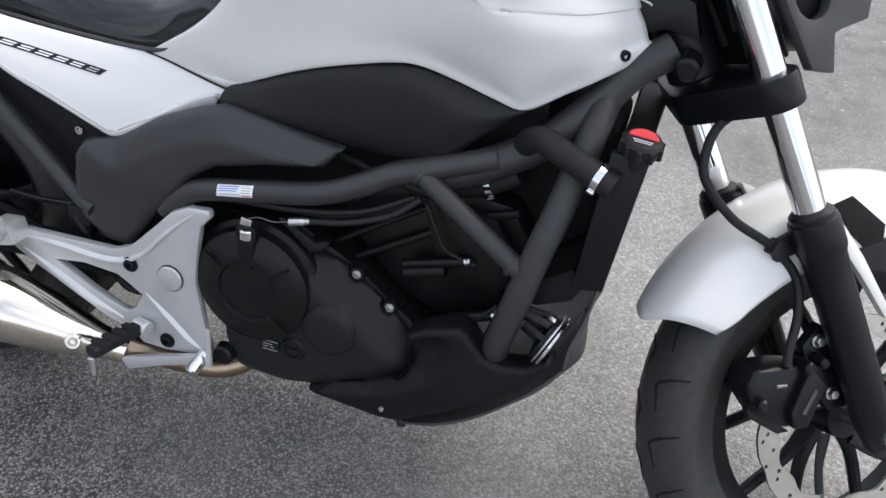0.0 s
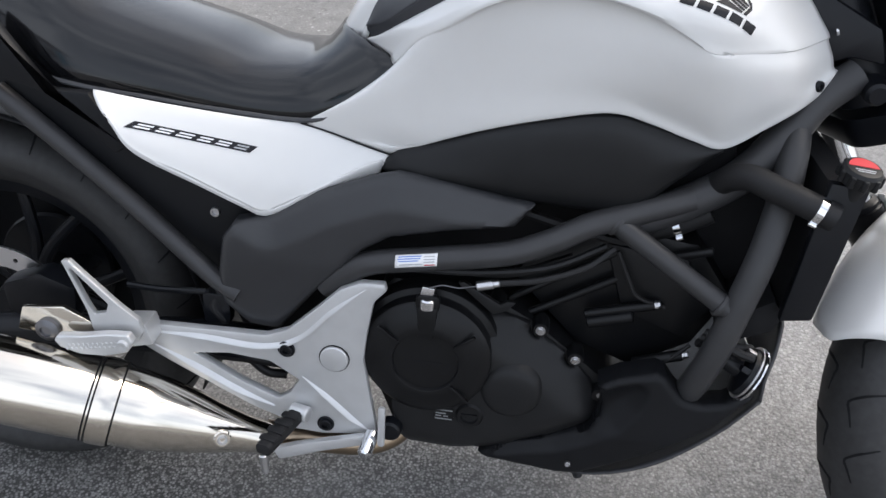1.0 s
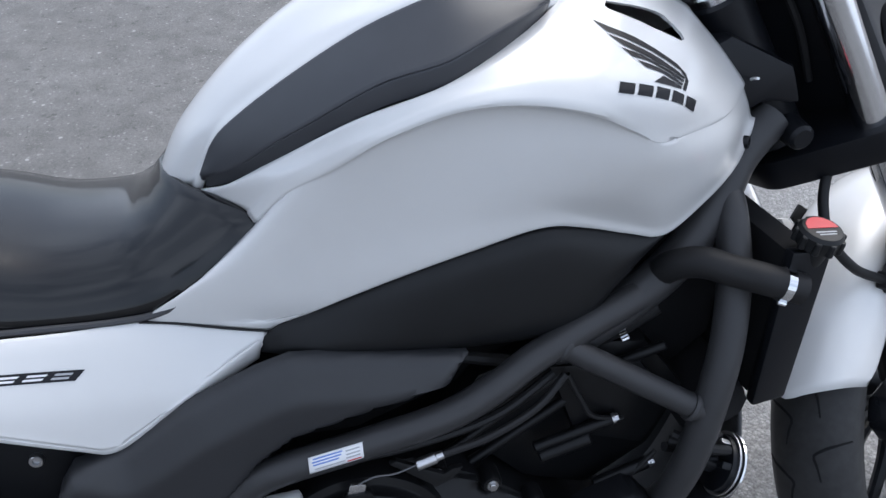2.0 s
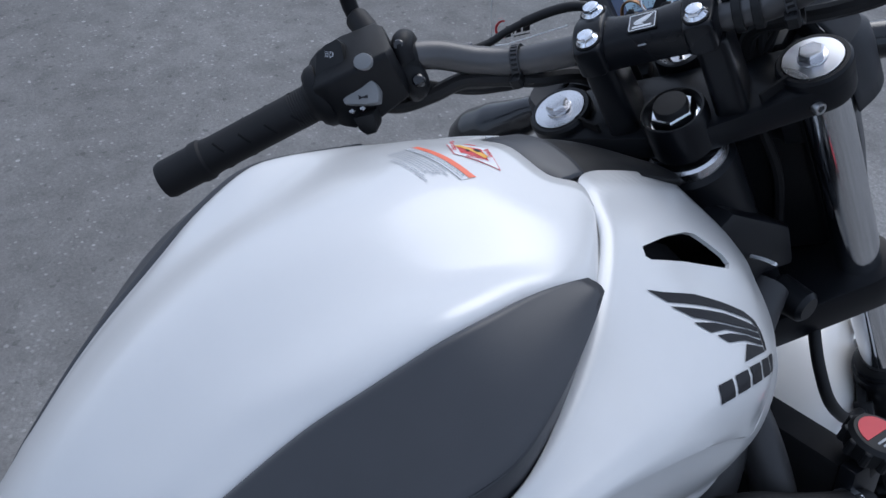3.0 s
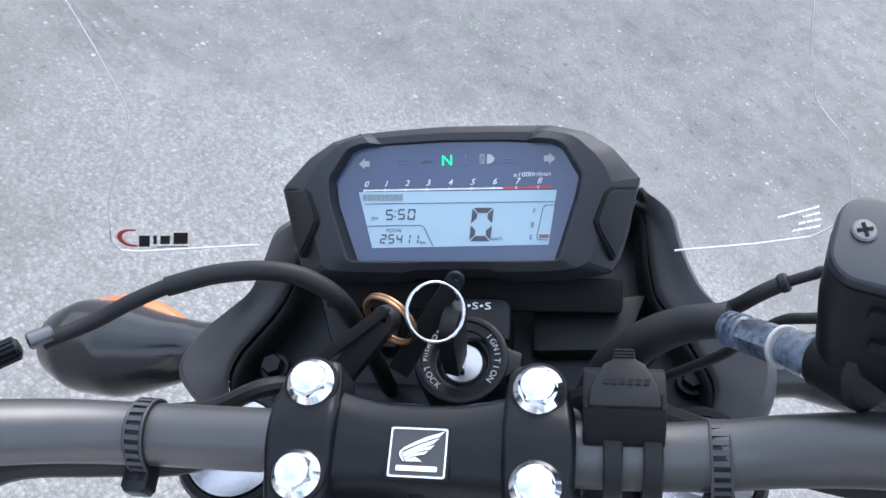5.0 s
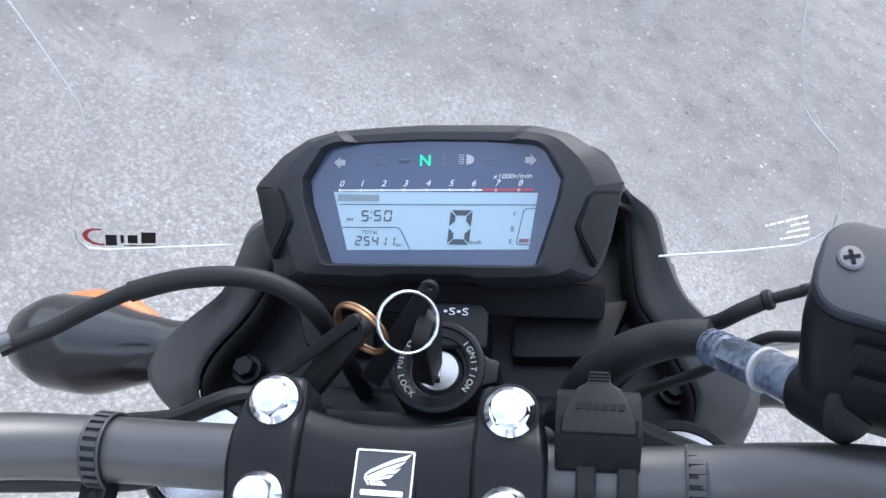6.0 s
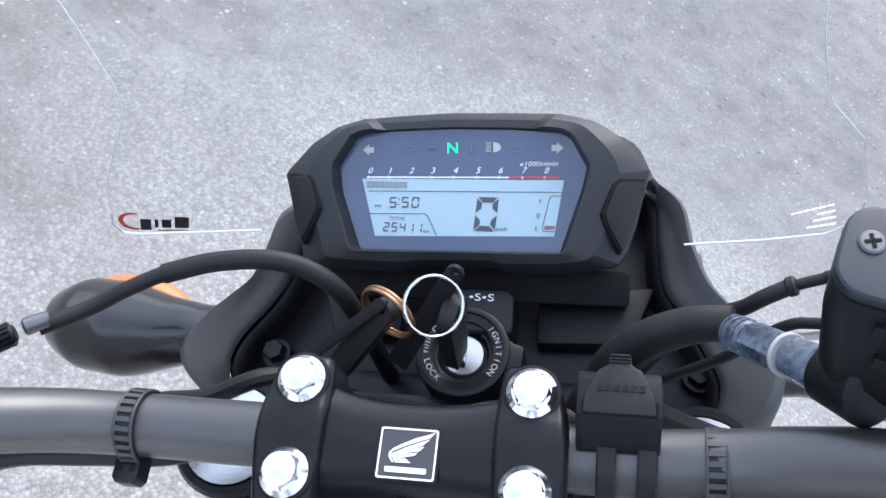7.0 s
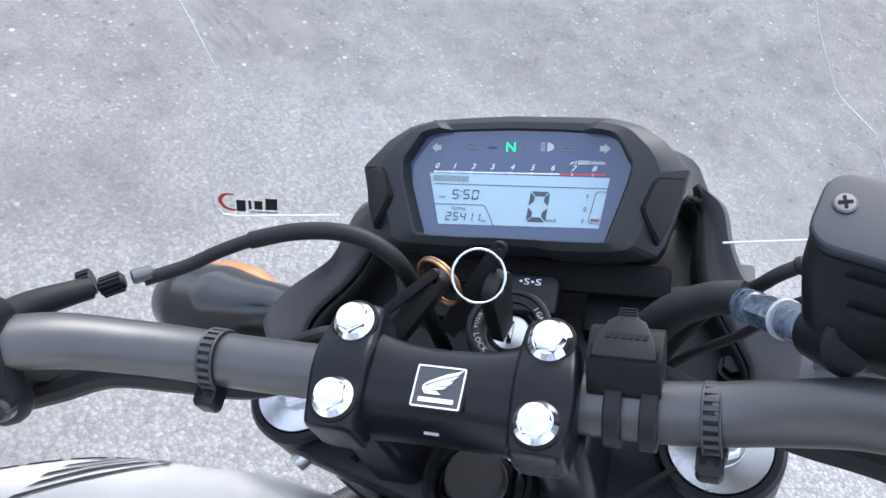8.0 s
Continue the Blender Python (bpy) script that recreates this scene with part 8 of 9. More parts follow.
# ---- cowl arms beside the dial, dark carrier behind the clamp
for s in (1, -1):
    bm = bmesh.new()
    if s > 0:
        out = [(0.0606, 0.1304, -0.050), (0.0673, 0.1401, -0.043), (0.0802, 0.1473, -0.038), (0.0989, 0.1382, -0.038), (0.110, 0.127, -0.038), (0.122, 0.1157, -0.038), (0.140, 0.1125, -0.038), (0.1586, 0.1095, -0.038), (0.172, 0.096, -0.044)]
        inn = [(0.0626, 0.1220, -0.056), (0.0745, 0.1245, -0.046), (0.0898, 0.1205, -0.044), (0.1123, 0.1060, -0.044), (0.1318, 0.0990, -0.044), (0.1553, 0.0940, -0.044), (0.166, 0.086, -0.050)]
    else:
        out = [(0.0601, 0.1199, -0.046), (0.0699, 0.1345, -0.039), (0.0871, 0.1393, -0.037), (0.1001, 0.1312, -0.037), (0.1148, 0.1181, -0.037), (0.1273, 0.1082, -0.037), (0.148, 0.1007, -0.037), (0.1699, 0.0955, -0.037), (0.184, 0.080, -0.038)]
        inn = [(0.0651, 0.1120, -0.046), (0.0795, 0.1140, -0.042), (0.0952, 0.1065, -0.042), (0.1145, 0.0960, -0.042), (0.1258, 0.0890, -0.042), (0.147, 0.0863, -0.042), (0.1724, 0.0849, -0.042), (0.180, 0.076, -0.042)]
    drop = [(x, y + 0.004, z - 0.060) for x, y, z in out]
    rails = [[S(x, y * s, z) for x, y, z in r] for r in (inn, [Vector(a).lerp(Vector(b), 0.5) + Vector((0, 0, 0.003)) for a, b in zip(inn, out)], out, drop)]
    skin(bm, rails, 30, 3)
    shell(part("cowl_arm", bm, GREY, bike, "dark grey curved cowl arm beside the dial"), 0.003, 0)
    # added black sheet hides the arm's lit inside and keeps the recess dark
    bm = bmesh.new()
    skin(bm, [[S(x, (y - 0.001) * s, z - 0.002) for x, y, z in inn], [S(x, (y - 0.006) * s, z - 0.030) for x, y, z in inn], [S(x, (y - 0.010) * s, z - 0.070) for x, y, z in inn]], 24, 3)
    shell(part("cowl_arm_dark_sheet", bm, BLACK, bike, "black sheet added inside the cowl arm"), 0.002, 0)
bm = bmesh.new()
slab(bm, STEER, [(0.046, 0.060), (0.036, 0.066), (0.036, 0.112), (0.064, 0.130), (0.084, 0.134), (0.118, 0.108), (0.152, 0.098), (0.190, 0.085), (0.190, -0.085), (0.152, -0.092), (0.118, -0.106), (0.084, -0.128), (0.064, -0.124), (0.036, -0.110), (0.036, -0.066), (0.046, -0.060)], -0.110, -0.064, edge=0.006)
part("lamp_carrier", bm, SATIN, bike)
for s, u0, u1 in ((1, 0.040, 0.088), (-1, 0.028, 0.086)):
    bm = bmesh.new()
    slab(bm, STEER, [(0.098, s * u0), (0.122, s * u0), (0.132, s * u1), (0.100, s * (u1 - 0.012))][::s], -0.066, -0.052, edge=0.004)
    part("carrier_pad", bm, BLACK, bike)
for s in (1, -1):
    bm = bmesh.new()
    bolt(bm, S(0.088, s * 0.106, -0.060), UP, 0.006, 0.008, 1.3)
    part("carrier_bolt", bm, SATIN, bike)

# ---- ignition lock
lock = new("ignition_lock")
lock.parent = bike
tagged(lock, "black ignition lock with printed positions")
LOCKM = STEER @ Matrix.Translation((0.0806, 0.0018, -0.0187)) @ Matrix(((0, 1, 0, 0), (-1, 0, 0, 0), (0, 0, 1, 0), (0, 0, 0, 1)))
bm = bmesh.new()
lathe(bm, LOCKM, [(0.0222, -0.050), (0.0224, -0.003), (0.0216, 0.0008), (0.0202, 0.0014), (0.0188, 0.0012), (0.0184, 0.0000), (0.0146, -0.0004), (0.0140, -0.0020), (0.0130, -0.0040), (0.0122, -0.0042), (0.0114, -0.0060), (0.0106, -0.0085), (0.0, -0.0085)], 56)
part("lock_body", bm, SATIN, lock)
bm = bmesh.new()
lathe(bm, LOCKM, [(0.0098, -0.0100), (0.0098, -0.0062), (0.0092, -0.0056), (0.0, -0.0056)], 32)
part("lock_barrel", bm, ZINC, lock, "bright key barrel")
bm = bmesh.new()
box(bm, LOCKM, -0.0012, 0.0012, -0.0060, 0.0060, -0.0066, -0.0052)
part("key_slot", bm, VOID, lock)
bm = bmesh.new()
slab(bm, LOCKM, [(-0.010, 0.010), (0.0215, 0.010), (0.0215, 0.0285), (0.0185, 0.0325), (-0.0070, 0.0325), (-0.010, 0.0290)], -0.030, -0.0015, edge=0.003, segments=3)
part("lock_housing", bm, SATIN, lock)
bm = bmesh.new()
slab(bm, LOCKM, [(0.0150, -0.0160), (0.0210, -0.0075), (0.0275, -0.0060), (0.0282, 0.0040), (0.0222, 0.0058), (0.0150, 0.0160)], -0.030, -0.0005, edge=0.002)
part("lock_lug", bm, SATIN, lock)
writing("lock_letters", "\u2022S\u2022S", 0.0052, LOCKM @ Matrix.Translation((0.0062, 0.0272, -0.0014)), INKWHITE, lock, "white lettering", squeeze=1.45)


def round_print(text, r, mid, size, out=True):
    """Letters set round the lock, mid is the bearing of their middle."""
    step = size * 0.80 / r
    for k, ch in enumerate(text):
        a = radians(mid) + (k - (len(text) - 1) / 2) * (-step if out else step)
        m = LOCKM @ Matrix.Rotation(a - math.pi / 2, 4, "Z") @ Matrix.Translation((0, r, 0.0000)) @ Matrix.Rotation(0 if out else math.pi, 4, "Z")
        writing("lock_letter", ch, size, m, INKGREY, lock)


round_print("IGNITION", 0.0166, 4, 0.0040)
round_print("LOCK", 0.0166, 216, 0.0040, False)
round_print("PUSH", 0.0166, 172, 0.0028)
round_print("OFF", 0.0166, 132, 0.0040)
# ---- brake reservoir, socket and cables on the right
res = new("brake_reservoir")
res.parent = bike
tagged(res, "black brake fluid reservoir with cross head screws")
RES = STEER @ Matrix.Translation((0.0685, -0.134, 0.1215)) @ Matrix(((0.958, 0.287, 0, 0), (-0.287, 0.958, 0, 0), (0, 0, 1, 0), (0, 0, 0, 1)))
bm = bmesh.new()
rings = []
for z, x0, x1, y0, y1, r in ((-0.050, -0.026, 0.004, -0.050, -0.012, 0.006), (-0.045, -0.030, 0.008, -0.055, -0.006, 0.008), (-0.028, -0.031, 0.012, -0.060, 0.003, 0.009), (-0.012, -0.022, 0.0125, -0.061, 0.0070, 0.008), (-0.005, -0.0175, 0.012, -0.061, 0.0070, 0.008), (-0.004, -0.0170, 0.0115, -0.0605, 0.0065, 0.008)):
    rings.append([RES @ Vector((x, y, z)) for x, y in rounded(x0, x1, y0, y1, r, 5)])
loft(bm, rings)
part("reservoir_body", bm, MATTE, res, sharp=45)
bm = bmesh.new()
slab(bm, RES, rounded(-0.0165, 0.0125, -0.062, 0.0078, 0.009, 5), -0.0045, 0.0012, edge=0.0018, segments=3)
part("reservoir_lid", bm, LIDGREY, res, "black reservoir lid")
for u, v in ((0.0, 0.0), (-0.003, -0.052)):
    bm = bmesh.new()
    lathe(bm, RES @ Matrix.Translation((u, v, 0.0010)), [(0.0037, 0), (0.0037, 0.0008), (0.0031, 0.0013), (0, 0.0014)], 24)
    head = part("lid_screw", bm, SCREW, res, "cross head screw")
    for t in (25, 115):
        bm = bmesh.new()
        box(bm, RES @ Matrix.Translation((u, v, 0.0026)) @ Matrix.Rotation(radians(t), 4, "Z"), -0.0022, 0.0022, -0.0005, 0.0005, -0.0006, 0.0001)
        part("screw_slot", bm, VOID, head)
FACE_R = RES @ Matrix.Translation((-0.0225, -0.016, -0.0115)) @ Matrix.Rotation(radians(-58), 4, "Y") @ Matrix.Rotation(radians(-90), 4, "Z")
for v, w in ((0.004, 0.018), (-0.006, 0.012)):
    bm = bmesh.new()
    slab(bm, FACE_R, rounded(-w / 2, w / 2, v - 0.0016, v + 0.0016, 0.0006), -0.002, 0.0016)
    part("moulded_bar", bm, MATTE, res, "moulded lettering bar")
bm = bmesh.new()
rod(bm, S(0.0715, -0.1068, 0.0440), S(0.0662, -0.1120, 0.0512), 0.0062, 0.0064, 22, 0.001)
rod(bm, S(0.0662, -0.1120, 0.0512), S(0.0560, -0.1215, 0.0645), 0.0068, 0.0070, 6, 0.0012)
for k in range(3):
    rod(bm, S(0.0705 - 0.0016 * k, -0.1078 - 0.0016 * k, 0.0454 + 0.0022 * k), S(0.0701 - 0.0016 * k, -0.1082 - 0.0016 * k, 0.0460 + 0.0022 * k), 0.0068, 0.0068, 22)
part("resin_cap", bm, SMOKE, res, "dusty bluish resin cap")
bm = bmesh.new()
rod(bm, S(0.0562, -0.1213, 0.0643), S(0.0553, -0.1221, 0.0655), 0.0078, 0.0078, 22, 0.0004)
part("resin_ring", bm, INKGREY, res)
bm = bmesh.new()
rod(bm, S(0.0553, -0.1221, 0.0655), S(0.0465, -0.1300, 0.0770), 0.0070, 0.0076, 22, 0.002)
part("resin_sleeve", bm, SMOKE, res)
bm = bmesh.new()
rod(bm, S(0.0470, -0.1296, 0.0763), S(0.036, -0.141, 0.090), 0.0096, 0.0115, 20, 0.002)
part("master_cylinder", bm, MATTE, res)
bm = bmesh.new()
tube(bm, [S(0.0745, -0.1078, 0.044), S(0.0753, -0.0996, 0.041), S(0.0758, -0.092, 0.036), S(0.0745, -0.0821, 0.029), S(0.0721, -0.0729, 0.018), S(0.069, -0.0645, 0.0), S(0.060, -0.050, -0.06)], [0.0068, 0.0069, 0.0073, 0.0078, 0.0084, 0.0090, 0.0090], 20, 48)
part("brake_line_boot", bm, RUBBER, bike, "thick black rubber brake line boot")
for path, r in (([(0.058, -0.055, -0.05), (0.080, -0.085, 0.0), (0.0851, -0.1039, 0.024), (0.0845, -0.1127, 0.036), (0.0858, -0.1196, 0.044), (0.0886, -0.1279, 0.048)], 0.0031),
                ([(0.0884, -0.1272, 0.0477), (0.0897, -0.1376, 0.053), (0.0901, -0.1445, 0.056), (0.088, -0.190, 0.068)], 0.0021),
                ([(0.060, -0.060, -0.03), (0.066, -0.085, 0.0), (0.071, -0.108, 0.018), (0.0774, -0.1265, 0.036), (0.0770, -0.1390, 0.042), (0.072, -0.170, 0.055)], 0.0022)):
    bm = bmesh.new()
    tube(bm, [S(*p) for p in path], r, 12)
    part("throttle_cable", bm, RUBBER, bike, "black throttle cable")
bm = bmesh.new()
rod(bm, S(0.0882, -0.1262, 0.0472), S(0.0888, -0.1296, 0.0489), 0.0038, 0.0038, 18, 0.0008)
part("cable_ring", bm, RUBBER, bike)

usb = new("power_socket")
usb.parent = bike
tagged(usb, "black accessory power socket strapped to the bar")
UM = STEER @ Matrix.Translation((0.026, -0.0675, 0.070))
bm = bmesh.new()
slab(bm, XZ @ Matrix.Translation((0, 0, 0.0675)), [(0.0190, 0.056), (0.0190, 0.0665), (0.0255, 0.0765), (0.0280, 0.0785), (0.0400, 0.0775), (0.0440, 0.0720), (0.0430, 0.060), (0.037, 0.050)], -0.0135, 0.0135, edge=0.0012)
part("socket_body", bm, MATTE, usb, sharp=30)
bm = bmesh.new()
slab(bm, UM, [(0.0015, 0.0116), (0.0015, -0.0116), (0.0082, -0.0108), (0.0160, -0.0068), (0.0178, -0.0036), (0.0215, -0.0034), (0.0215, 0.0034), (0.0178, 0.0036), (0.0160, 0.0068), (0.0082, 0.0108)][::-1], 0.0060, 0.0108, edge=0.0010)
lid_u = part("socket_lid", bm, BLACK, usb)
for k in range(6):
    bm = bmesh.new()
    y = -0.0078 + 0.0026 * k
    slab(bm, UM, [(0.0088, y), (0.0088, y + 0.0018), (0.0108, y + 0.0014), (0.0108, y - 0.0004)][::-1], 0.0105, 0.0112)
    part("moulded_bar", bm, MATTE, lid_u, "moulded lettering bar")
for y in (-0.0122, 0.0122):
    bm = bmesh.new()
    box(bm, UM, 0.0010, 0.0065, y - 0.0004, y + 0.0004, 0.0062, 0.0091)
    part("lid_gap", bm, VOID, usb)
bm = bmesh.new()
for k in range(3):
    box(bm, UM, 0.0182 + 0.0011 * k, 0.0187 + 0.0011 * k, -0.0032, 0.0032, 0.0100, 0.0113)
part("lid_grip", bm, MATTE, lid_u)
for y in (-0.0640, -0.0770):
    bm = bmesh.new()
    m = STEER @ Matrix.Translation((0.019, y, 0.053)) @ Matrix.Rotation(radians(90), 4, "X")
    lathe(bm, m, [(0.0115, -0.0032), (0.0146, -0.0032), (0.0150, -0.0026), (0.0150, 0.0026), (0.0146, 0.0032), (0.0115, 0.0032)], 28, closed=True)
    part("socket_strap", bm, BLACK, usb)
bm = bmesh.new()
tube(bm, [S(0.036, -0.070, 0.052), S(0.048, -0.074, 0.040), S(0.058, -0.070, 0.010), S(0.060, -0.060, -0.03)], 0.0035, 8)
part("socket_lead", bm, RUBBER, usb)

# ---- front turn signals
for s in (1, -1):
    sig = new("turn_signal")
    sig.parent = bike
    tagged(sig, "black turn signal with an amber lens")
    bm = bmesh.new()
    path = [(0.098, 0.128, -0.066), (0.102, 0.156, -0.072), (0.104, 0.182, -0.080), (0.108, 0.210, -0.090), (0.113, 0.240, -0.098), (0.116, 0.260, -0.104), (0.118, 0.273, -0.108)]
    tube(bm, [S(x, y * s, z) for x, y, z in path], [0.016, 0.0155, 0.021, 0.0280, 0.0280, 0.0205, 0.008], 24, 36)
    part("signal_body", bm, GLOSSBLACK, sig, sharp=70)
    bm = bmesh.new()
    path = [(0.1150, 0.168, -0.080), (0.1255, 0.195, -0.090), (0.1320, 0.220, -0.098), (0.1320, 0.245, -0.105), (0.1235, 0.268, -0.110)]
    tube(bm, [S(x, y * s, z) for x, y, z in path], [0.006, 0.0120, 0.0138, 0.0128, 0.006], 20, 28)
    part("signal_lens", bm, AMBER, sig, "amber lens", sharp=70)

# ---- clear screen
screen = new("windscreen")
screen.parent = bike
tagged(screen, "small clear acrylic windscreen with printed marks")


def screen_point(u, v):
    """u from -1 (right) to 1 (left), v from 0 (lower edge) up to 1."""
    low = np.interp(u, [-1, -0.985, -0.95, -0.80, -0.60, -0.45, 0.0, 0.40, 0.48, 0.62, 0.93, 0.985, 1], [-0.004, -0.013, -0.02, -0.025, -0.028, -0.030, -0.11, -0.06, -0.005, -0.005, -0.0065, -0.004, 0.006])
    z = low + (0.245 - low) * v
    half = np.interp(z, [-0.02, 0.0, 0.028, 0.047, 0.067, 0.0985, 0.112, 0.129, 0.162, 0.178, 0.245], [0.181, 0.180, 0.166, 0.157, 0.144, 0.122, 0.113, 0.106, 0.100, 0.0975, 0.088])
    if u < 0:
        half = np.interp(z, [-0.018, -0.003, 0.020, 0.065, 0.0925, 0.130, 0.148, 0.245], [0.167, 0.169, 0.166, 0.153, 0.135, 0.125, 0.122, 0.105])
    y = u * half
    reach = np.interp(abs(u), [0, 0.25, 0.40, 0.52, 1], [0.080, 0.070, 0.030, 0.0, 0.0])
    x = np.interp(u, [-1, 1], [0.147, 0.128]) + reach * (1 - 0.3 * v) - 0.09 * max(z, 0)
    return S(x, y, z)


bm = bmesh.new()
nu, nv = 72, 30
grid = [[bm.verts.new(screen_point(-1 + 2 * i / nu, j / nv)) for j in range(nv + 1)] for i in range(nu + 1)]
for a, b in zip(grid, grid[1:]):
    for j in range(nv):
        bm.faces.new((a[j], b[j], b[j + 1], a[j + 1]))
pane = part("screen_pane", bm, SCREEN, screen, "clear acrylic pane", sharp=80)
pane.visible_shadow = False
for u in (-1, 1):
    bm = bmesh.new()
    tube(bm, [screen_point(u, 0.06 - j / 100) for j in range(6)] + [screen_point(u * (1 - 0.42 * i / 24), 0) for i in range(25)], 0.00055, 8, smooth=False)
    part("screen_edge", bm, SCREENEDGE, screen, "bright polished lower edge")
for u in (-1, 1):
    bm = bmesh.new()
    tube(bm, [screen_point(u, 0.06 + 0.94 * j / 30) for j in range(31)], 0.00025, 6, smooth=False)
    part("screen_side_edge", bm, SCREENEDGE, screen)


def on_screen(bm, pts, lift=0.0022):
    """A print laid on the pane; pts are (u, v)."""
    vs = []
    for u, v in pts:
        p = screen_point(u, v)
        a, b = screen_point(u + 0.01, v) - p, screen_point(u, v + 0.01) - p
        n = a.cross(b).normalized()
        if n.dot(STEER.to_3x3() @ Vector((-1, 0, 0))) < 0:
            n = -n
        vs.append(bm.verts.new(p + n * lift))
    bm.faces.new(vs)


LOGO = ((0.916, 0.0335), (0.772, 0.0229), (0.764, 0.0905), (0.912, 0.1051))
NOTE = ((-0.946, 0.0382), (-0.842, 0.032), (-0.823, 0.116), (-0.92, 0.1429))


def field_at(field, p, q):
    a, b, c, d = (Vector(k) for k in field)
    r = a.lerp(b, p).lerp(d.lerp(c, p), q)
    return r.x, r.y


def screen_patch(name, mat, label, field, p0, p1, q0, q1):
    bm = bmesh.new()
    on_screen(bm, [field_at(field, p0, q0), field_at(field, p1, q0), field_at(field, p1, q1), field_at(field, p0, q1)])
    part(name, bm, mat, screen, label, smooth=False)


bm = bmesh.new()
outer = [(-0.13 + 0.31 * math.cos(radians(a)), 0.62 + 0.58 * math.sin(radians(a))) for a in np.linspace(75, 290, 14)]
inner = [(-0.09 + 0.25 * math.cos(radians(a)), 0.64 + 0.46 * math.sin(radians(a))) for a in np.linspace(285, 80, 14)]
on_screen(bm, [field_at(LOGO, p, q) for p, q in outer + inner])
part("red_crescent", bm, INKRED, screen, "red crescent mark", smooth=False)
for p0, p1, q0, q1 in ((0.00, 0.22, 0.05, 0.80), (0.29, 0.36, 0.22, 0.80), (0.43, 0.62, 0.22, 0.80), (0.69, 0.97, 0.22, 1.0), (0.35, 0.97, 0.0, 0.07)):
    screen_patch("maker_bar", INKBLACK, "black bar in place of a maker's name", LOGO, p0, p1, q0, q1)
for k, end in enumerate((1.0, 0.42, 0.55, 0.62)):
    p0 = 0.0
    while p0 < end - 0.02:
        p1 = min(p0 + 0.16, end)
        screen_patch("small_print_bar", CLEARINK, "white bar in place of small print", NOTE, p0, p1, 0.83 - 0.24 * k, 0.91 - 0.24 * k)
        p0 = p1 + 0.025

# ---- keys hanging in the lock ---------------------------------------------------
keys = thing("key_bunch", "black key in the lock with two rings and a second key", "keys", LEAN)


def ring_part(name, c, p, q, r, wire, mat, label, turns=1):
    """A wire ring round the centre c in the plane of the directions p and q."""
    a = Vector(p).normalized()
    b = (Vector(q) - a * Vector(q).dot(a)).normalized()
    n = a.cross(b)
    bm = bmesh.new()
    for k in range(turns):
        o = Vector(c) + n * wire * 1.9 * (k - (turns - 1) / 2)
        tube(bm, [S(*(o + (a * math.cos(t) + b * math.sin(t)) * r)) for t in (2 * math.pi * i / 40 for i in range(40))], wire, 8, 40, smooth=False, closed=True)
    return part(name, bm, mat, keys, label, sharp=60)


def plate(name, a, b, width, thick, face_to, mat, label, hole=True, taper=1.0):
    """A flat rounded piece from a to b of the steering frame."""
    a, b = Vector(a), Vector(b)
    x = (b - a).normalized()
    z = (Vector(face_to) - x * Vector(face_to).dot(x)).normalized()
    m = STEER @ Matrix.Translation(a) @ Matrix((x, z.cross(x), z)).transposed().to_4x4()
    l = (b - a).length
    w = width / 2
    o = [(l - w * (1 - math.cos(t)) , w * math.sin(t)) for t in np.linspace(-1.4, 1.4, 9)]
    o = [(0.0, -w * taper)] + o + [(0.0, w * taper)]
    bm = bmesh.new()
    slab(bm, m, o, -thick / 2, thick / 2, holes=[circle(l - w * 0.75, 0, w * 0.28, 10)] if hole else (), edge=thick * 0.22)
    return part(name, bm, mat, keys, label, sharp=50)


plate("key_head", (0.0760, 0.0035, -0.014), (0.0830, 0.0000, 0.0290), 0.0200, 0.0074, (0.22, 1, 0), RUBBER, "black plastic key head", taper=0.62)
bm = bmesh.new()
box(bm, LOCKM, -0.0011, 0.0011, -0.0040, 0.0040, -0.010, 0.004, 0.0004)
part("key_blade", bm, ALLOY, keys, "steel key blade")
ring_part("split_ring", (0.0800, 0.0058, 0.0345), (0.0215, 0.0015, 0.0104), (-0.0044, 0.0214, 0.0099), 0.0122, 0.0007, CHROME, "bright wire ring", 2)
ring_part("rusty_ring", (0.0795, 0.0262, 0.0270), (0.0095, 0.025, -0.0114), (0.0086, 0.0016, 0.0217), 0.0126, 0.0009, RUST, "rusty bronze ring", 2)
plate("key_tag", (0.0660, 0.0258, 0.0020), (0.0960, -0.0035, 0.0385), 0.0078, 0.0028, (-0.35, -0.25, 0.9), MATTE, "narrow black key tag", taper=1.25)
plate("spare_key", (0.0620, 0.0590, -0.012), (0.0838, 0.0255, 0.0270), 0.0120, 0.0060, (-0.30, 0.1, 0.9), RUBBER, "second black key", taper=0.9)
plate("key_strap", (0.0660, 0.0680, 0.000), (0.0835, 0.0270, 0.0300), 0.0050, 0.0030, (-0.5, 0.1, 0.8), RUBBER, "narrow black strap", hole=False, taper=1.0)

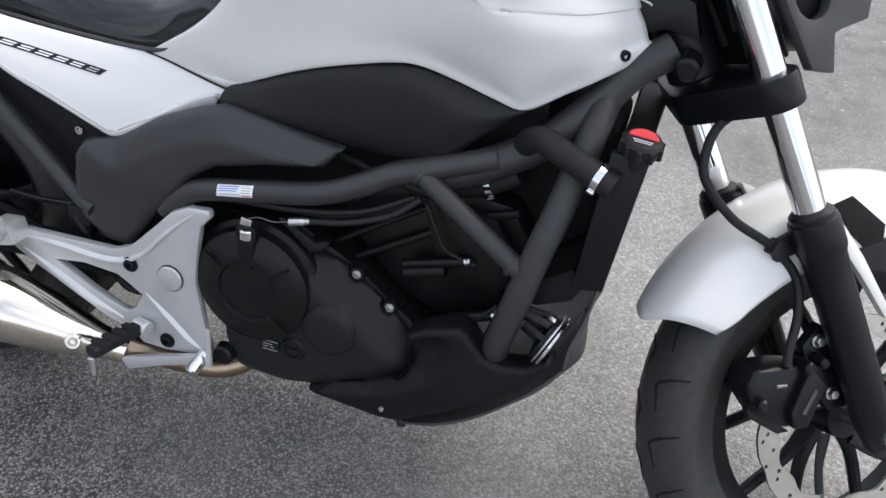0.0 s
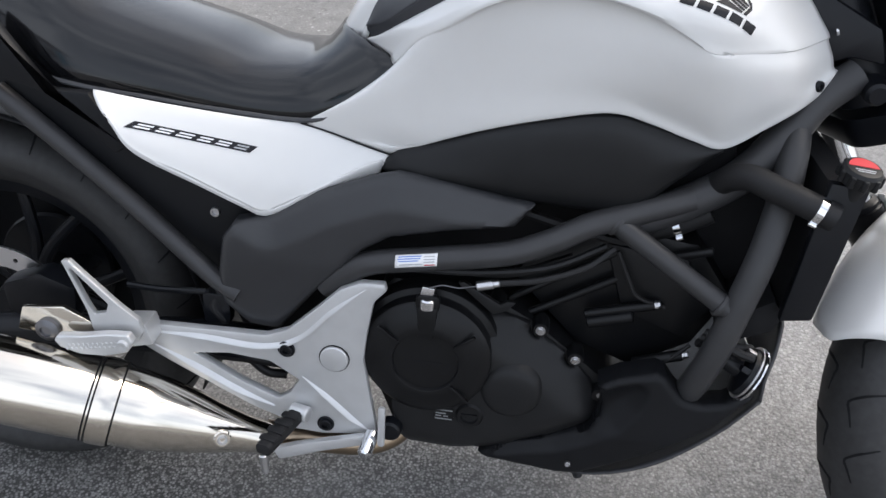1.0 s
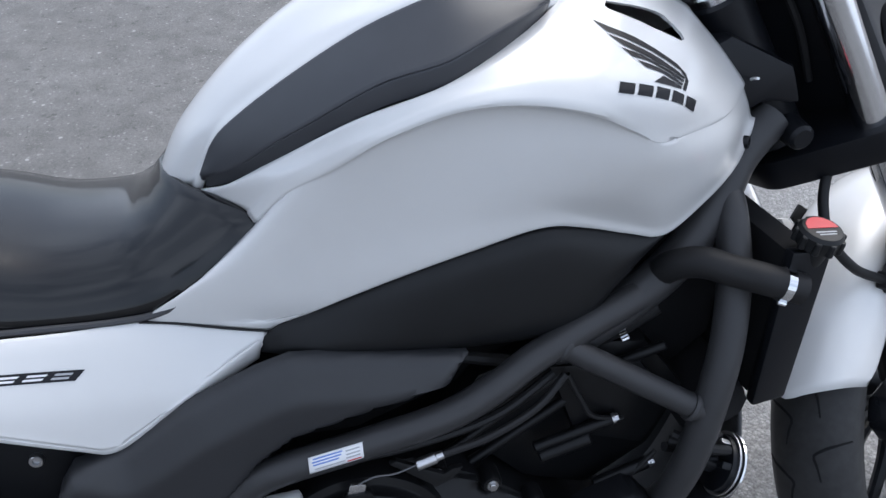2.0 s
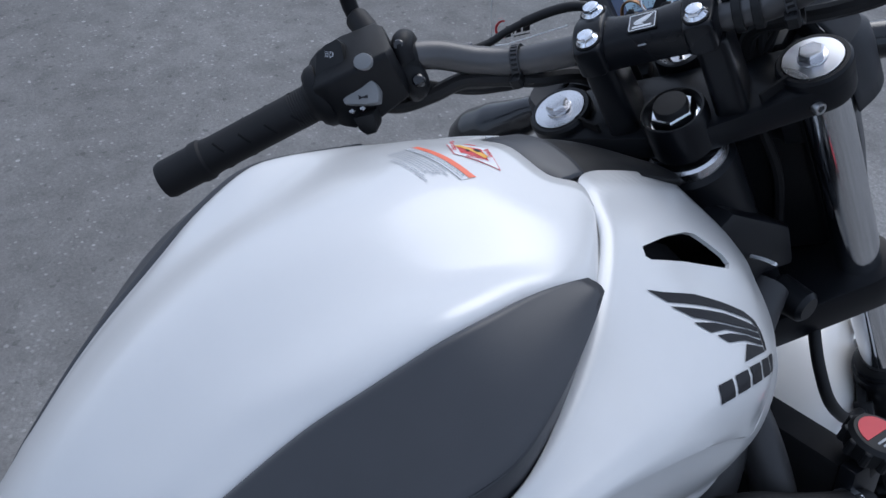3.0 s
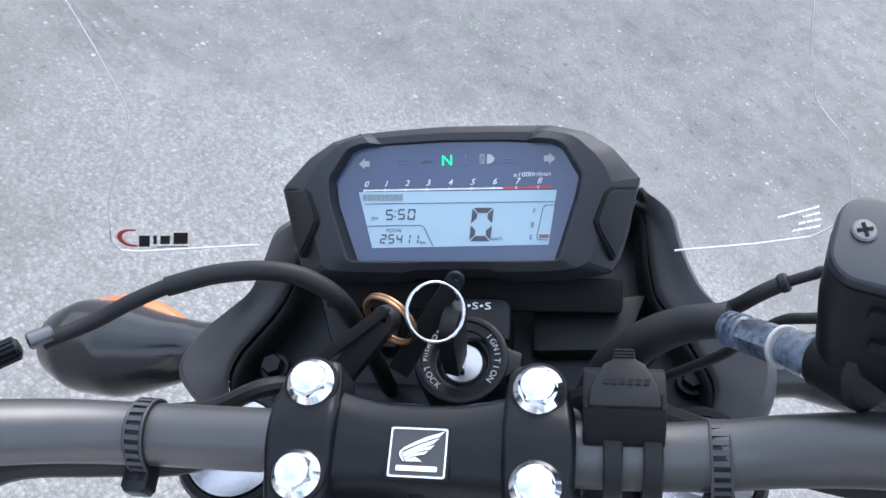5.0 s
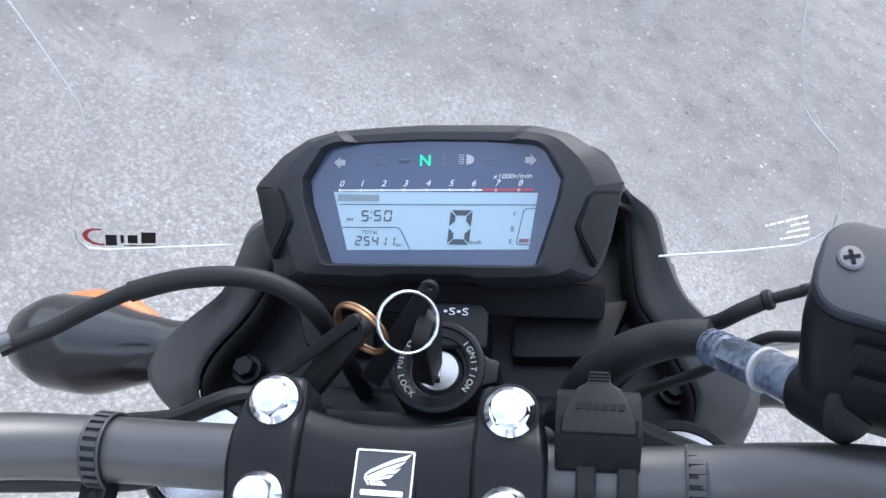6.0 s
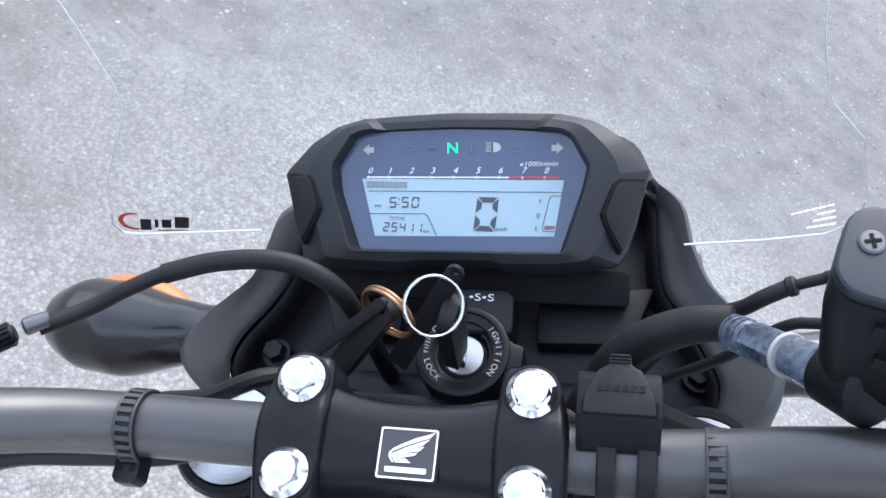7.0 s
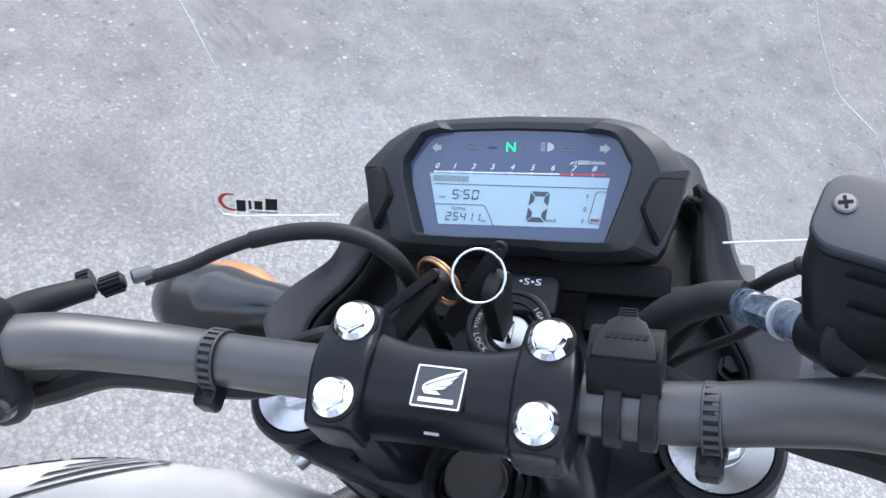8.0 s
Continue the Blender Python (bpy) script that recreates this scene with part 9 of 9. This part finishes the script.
# ---- the house behind the camera, seen in the mirror -----------------------------
PLASTER = material("pale_blue_white_plaster", (0.42, 0.46, 0.54), 0.8, vary=0.08, grain=6, stain=0.6, bump=0.1, bump_size=40)
ROOFING = material("grey_roof_sheet", (0.22, 0.22, 0.23), 0.7, vary=0.15, grain=8)
WINDOWGLASS = material("dark_window_glass", (0.03, 0.04, 0.05), 0.08, vary=0.1)
AWNING = material("tan_awning_cloth", (0.42, 0.36, 0.26), 0.8, vary=0.15, grain=10)
BLUEDOOR = material("blue_painted_door", (0.08, 0.32, 0.48), 0.5, vary=0.1)
HOUSE = Matrix.Translation((-11.5, -6.4, 0)) @ Matrix(((-0.507, 0, 0.862, 0), (0.862, 0, 0.507, 0), (0, 1, 0, 0), (0, 0, 0, 1)))
house = thing("house", "pale blue and white plastered two storey house with dark windows", "house")
OPENINGS = [(x, z, w, h) for z, h in ((1.0, 1.5), (4.0, 1.4)) for x, w in ((-5.2, 1.4), (-2.6, 1.4), (0.0, 1.4), (2.6, 1.4), (5.2, 1.4))]
bm = bmesh.new()
slab(bm, HOUSE, [(-7, 0), (7, 0), (7, 6.6), (-7, 6.6)], -0.3, 0.0, holes=[[(x - w / 2, z), (x + w / 2, z), (x + w / 2, z + h), (x - w / 2, z + h)] for x, z, w, h in OPENINGS])
part("wall", bm, PLASTER, house, smooth=False)
for x0, x1 in ((-7.0, -6.7), (6.7, 7.0)):
    bm = bmesh.new()
    box(bm, HOUSE, x0, x1, 0, 6.6, -8.0, -0.3)
    part("wall", bm, PLASTER, house, smooth=False)
bm = bmesh.new()
box(bm, HOUSE, -7.4, 7.4, 6.6, 6.85, -8.3, 0.5, 0.04)
part("roof", bm, ROOFING, house, "flat grey roof with an overhang")
for x, z, w, h in OPENINGS:
    bm = bmesh.new()
    slab(bm, HOUSE, [(x - w / 2, z), (x + w / 2, z), (x + w / 2, z + h), (x - w / 2, z + h)], -0.16, -0.06,
         holes=[[(x + k * w / 4 - w / 4 + 0.06, z + 0.07), (x + k * w / 4 + w / 4 - 0.06, z + 0.07), (x + k * w / 4 + w / 4 - 0.06, z + h - 0.07), (x + k * w / 4 - w / 4 + 0.06, z + h - 0.07)] for k in (-1, 1)])
    window = part("window", bm, INKWHITE, house, "white framed window", smooth=False)
    for k in (-1, 1):
        bm = bmesh.new()
        box(bm, HOUSE, x + k * w / 4 - w / 4 + 0.05, x + k * w / 4 + w / 4 - 0.05, z + 0.06, z + h - 0.06, -0.13, -0.11)
        part("pane", bm, WINDOWGLASS, window, smooth=False)
    bm = bmesh.new()
    box(bm, HOUSE, x - w / 2 - 0.1, x + w / 2 + 0.1, z - 0.10, z, -0.1, 0.12, 0.01)
    part("sill", bm, PLASTER, window)
for x in (0.0, 2.6):
    bm = bmesh.new()
    slab(bm, HOUSE @ Matrix.Translation((x - 1.0, 2.75, 0)) @ Matrix.Rotation(radians(90), 4, "Y"), [(0, 0.0), (0, 0.06), (-0.9, -0.36), (-0.9, -0.42)], 0.0, 2.0)
    part("awning", bm, AWNING, house, "tan cloth awning", smooth=False)
bm = bmesh.new()
box(bm, HOUSE, -6.6, -6.1, 3.3, 6.2, 0.0, 0.25, 0.03)
part("rain_box", bm, BLUEDOOR, house, "blue painted box on the wall")
for x, z in ((1.5, 3.0), (-1.2, 3.2), (1.4, 0.2), (-3.9, 3.1)):
    bm = bmesh.new()
    box(bm, HOUSE, x - 0.42, x + 0.42, z, z + 0.6, 0.10, 0.42, 0.02)
    cooler = part("air_conditioner", bm, AWNING, house, "tan air conditioner unit on the wall")
    bm = bmesh.new()
    slab(bm, HOUSE, circle(x - 0.1, z + 0.3, 0.22, 20), 0.421, 0.426)
    part("fan_grille", bm, WINDOWGLASS, cooler)
    for dx in (-0.3, 0.3):
        bm = bmesh.new()
        box(bm, HOUSE, x + dx - 0.02, x + dx + 0.02, z - 0.12, z + 0.003, 0.0, 0.40)
        part("wall_bracket", bm, ROOFING, cooler)
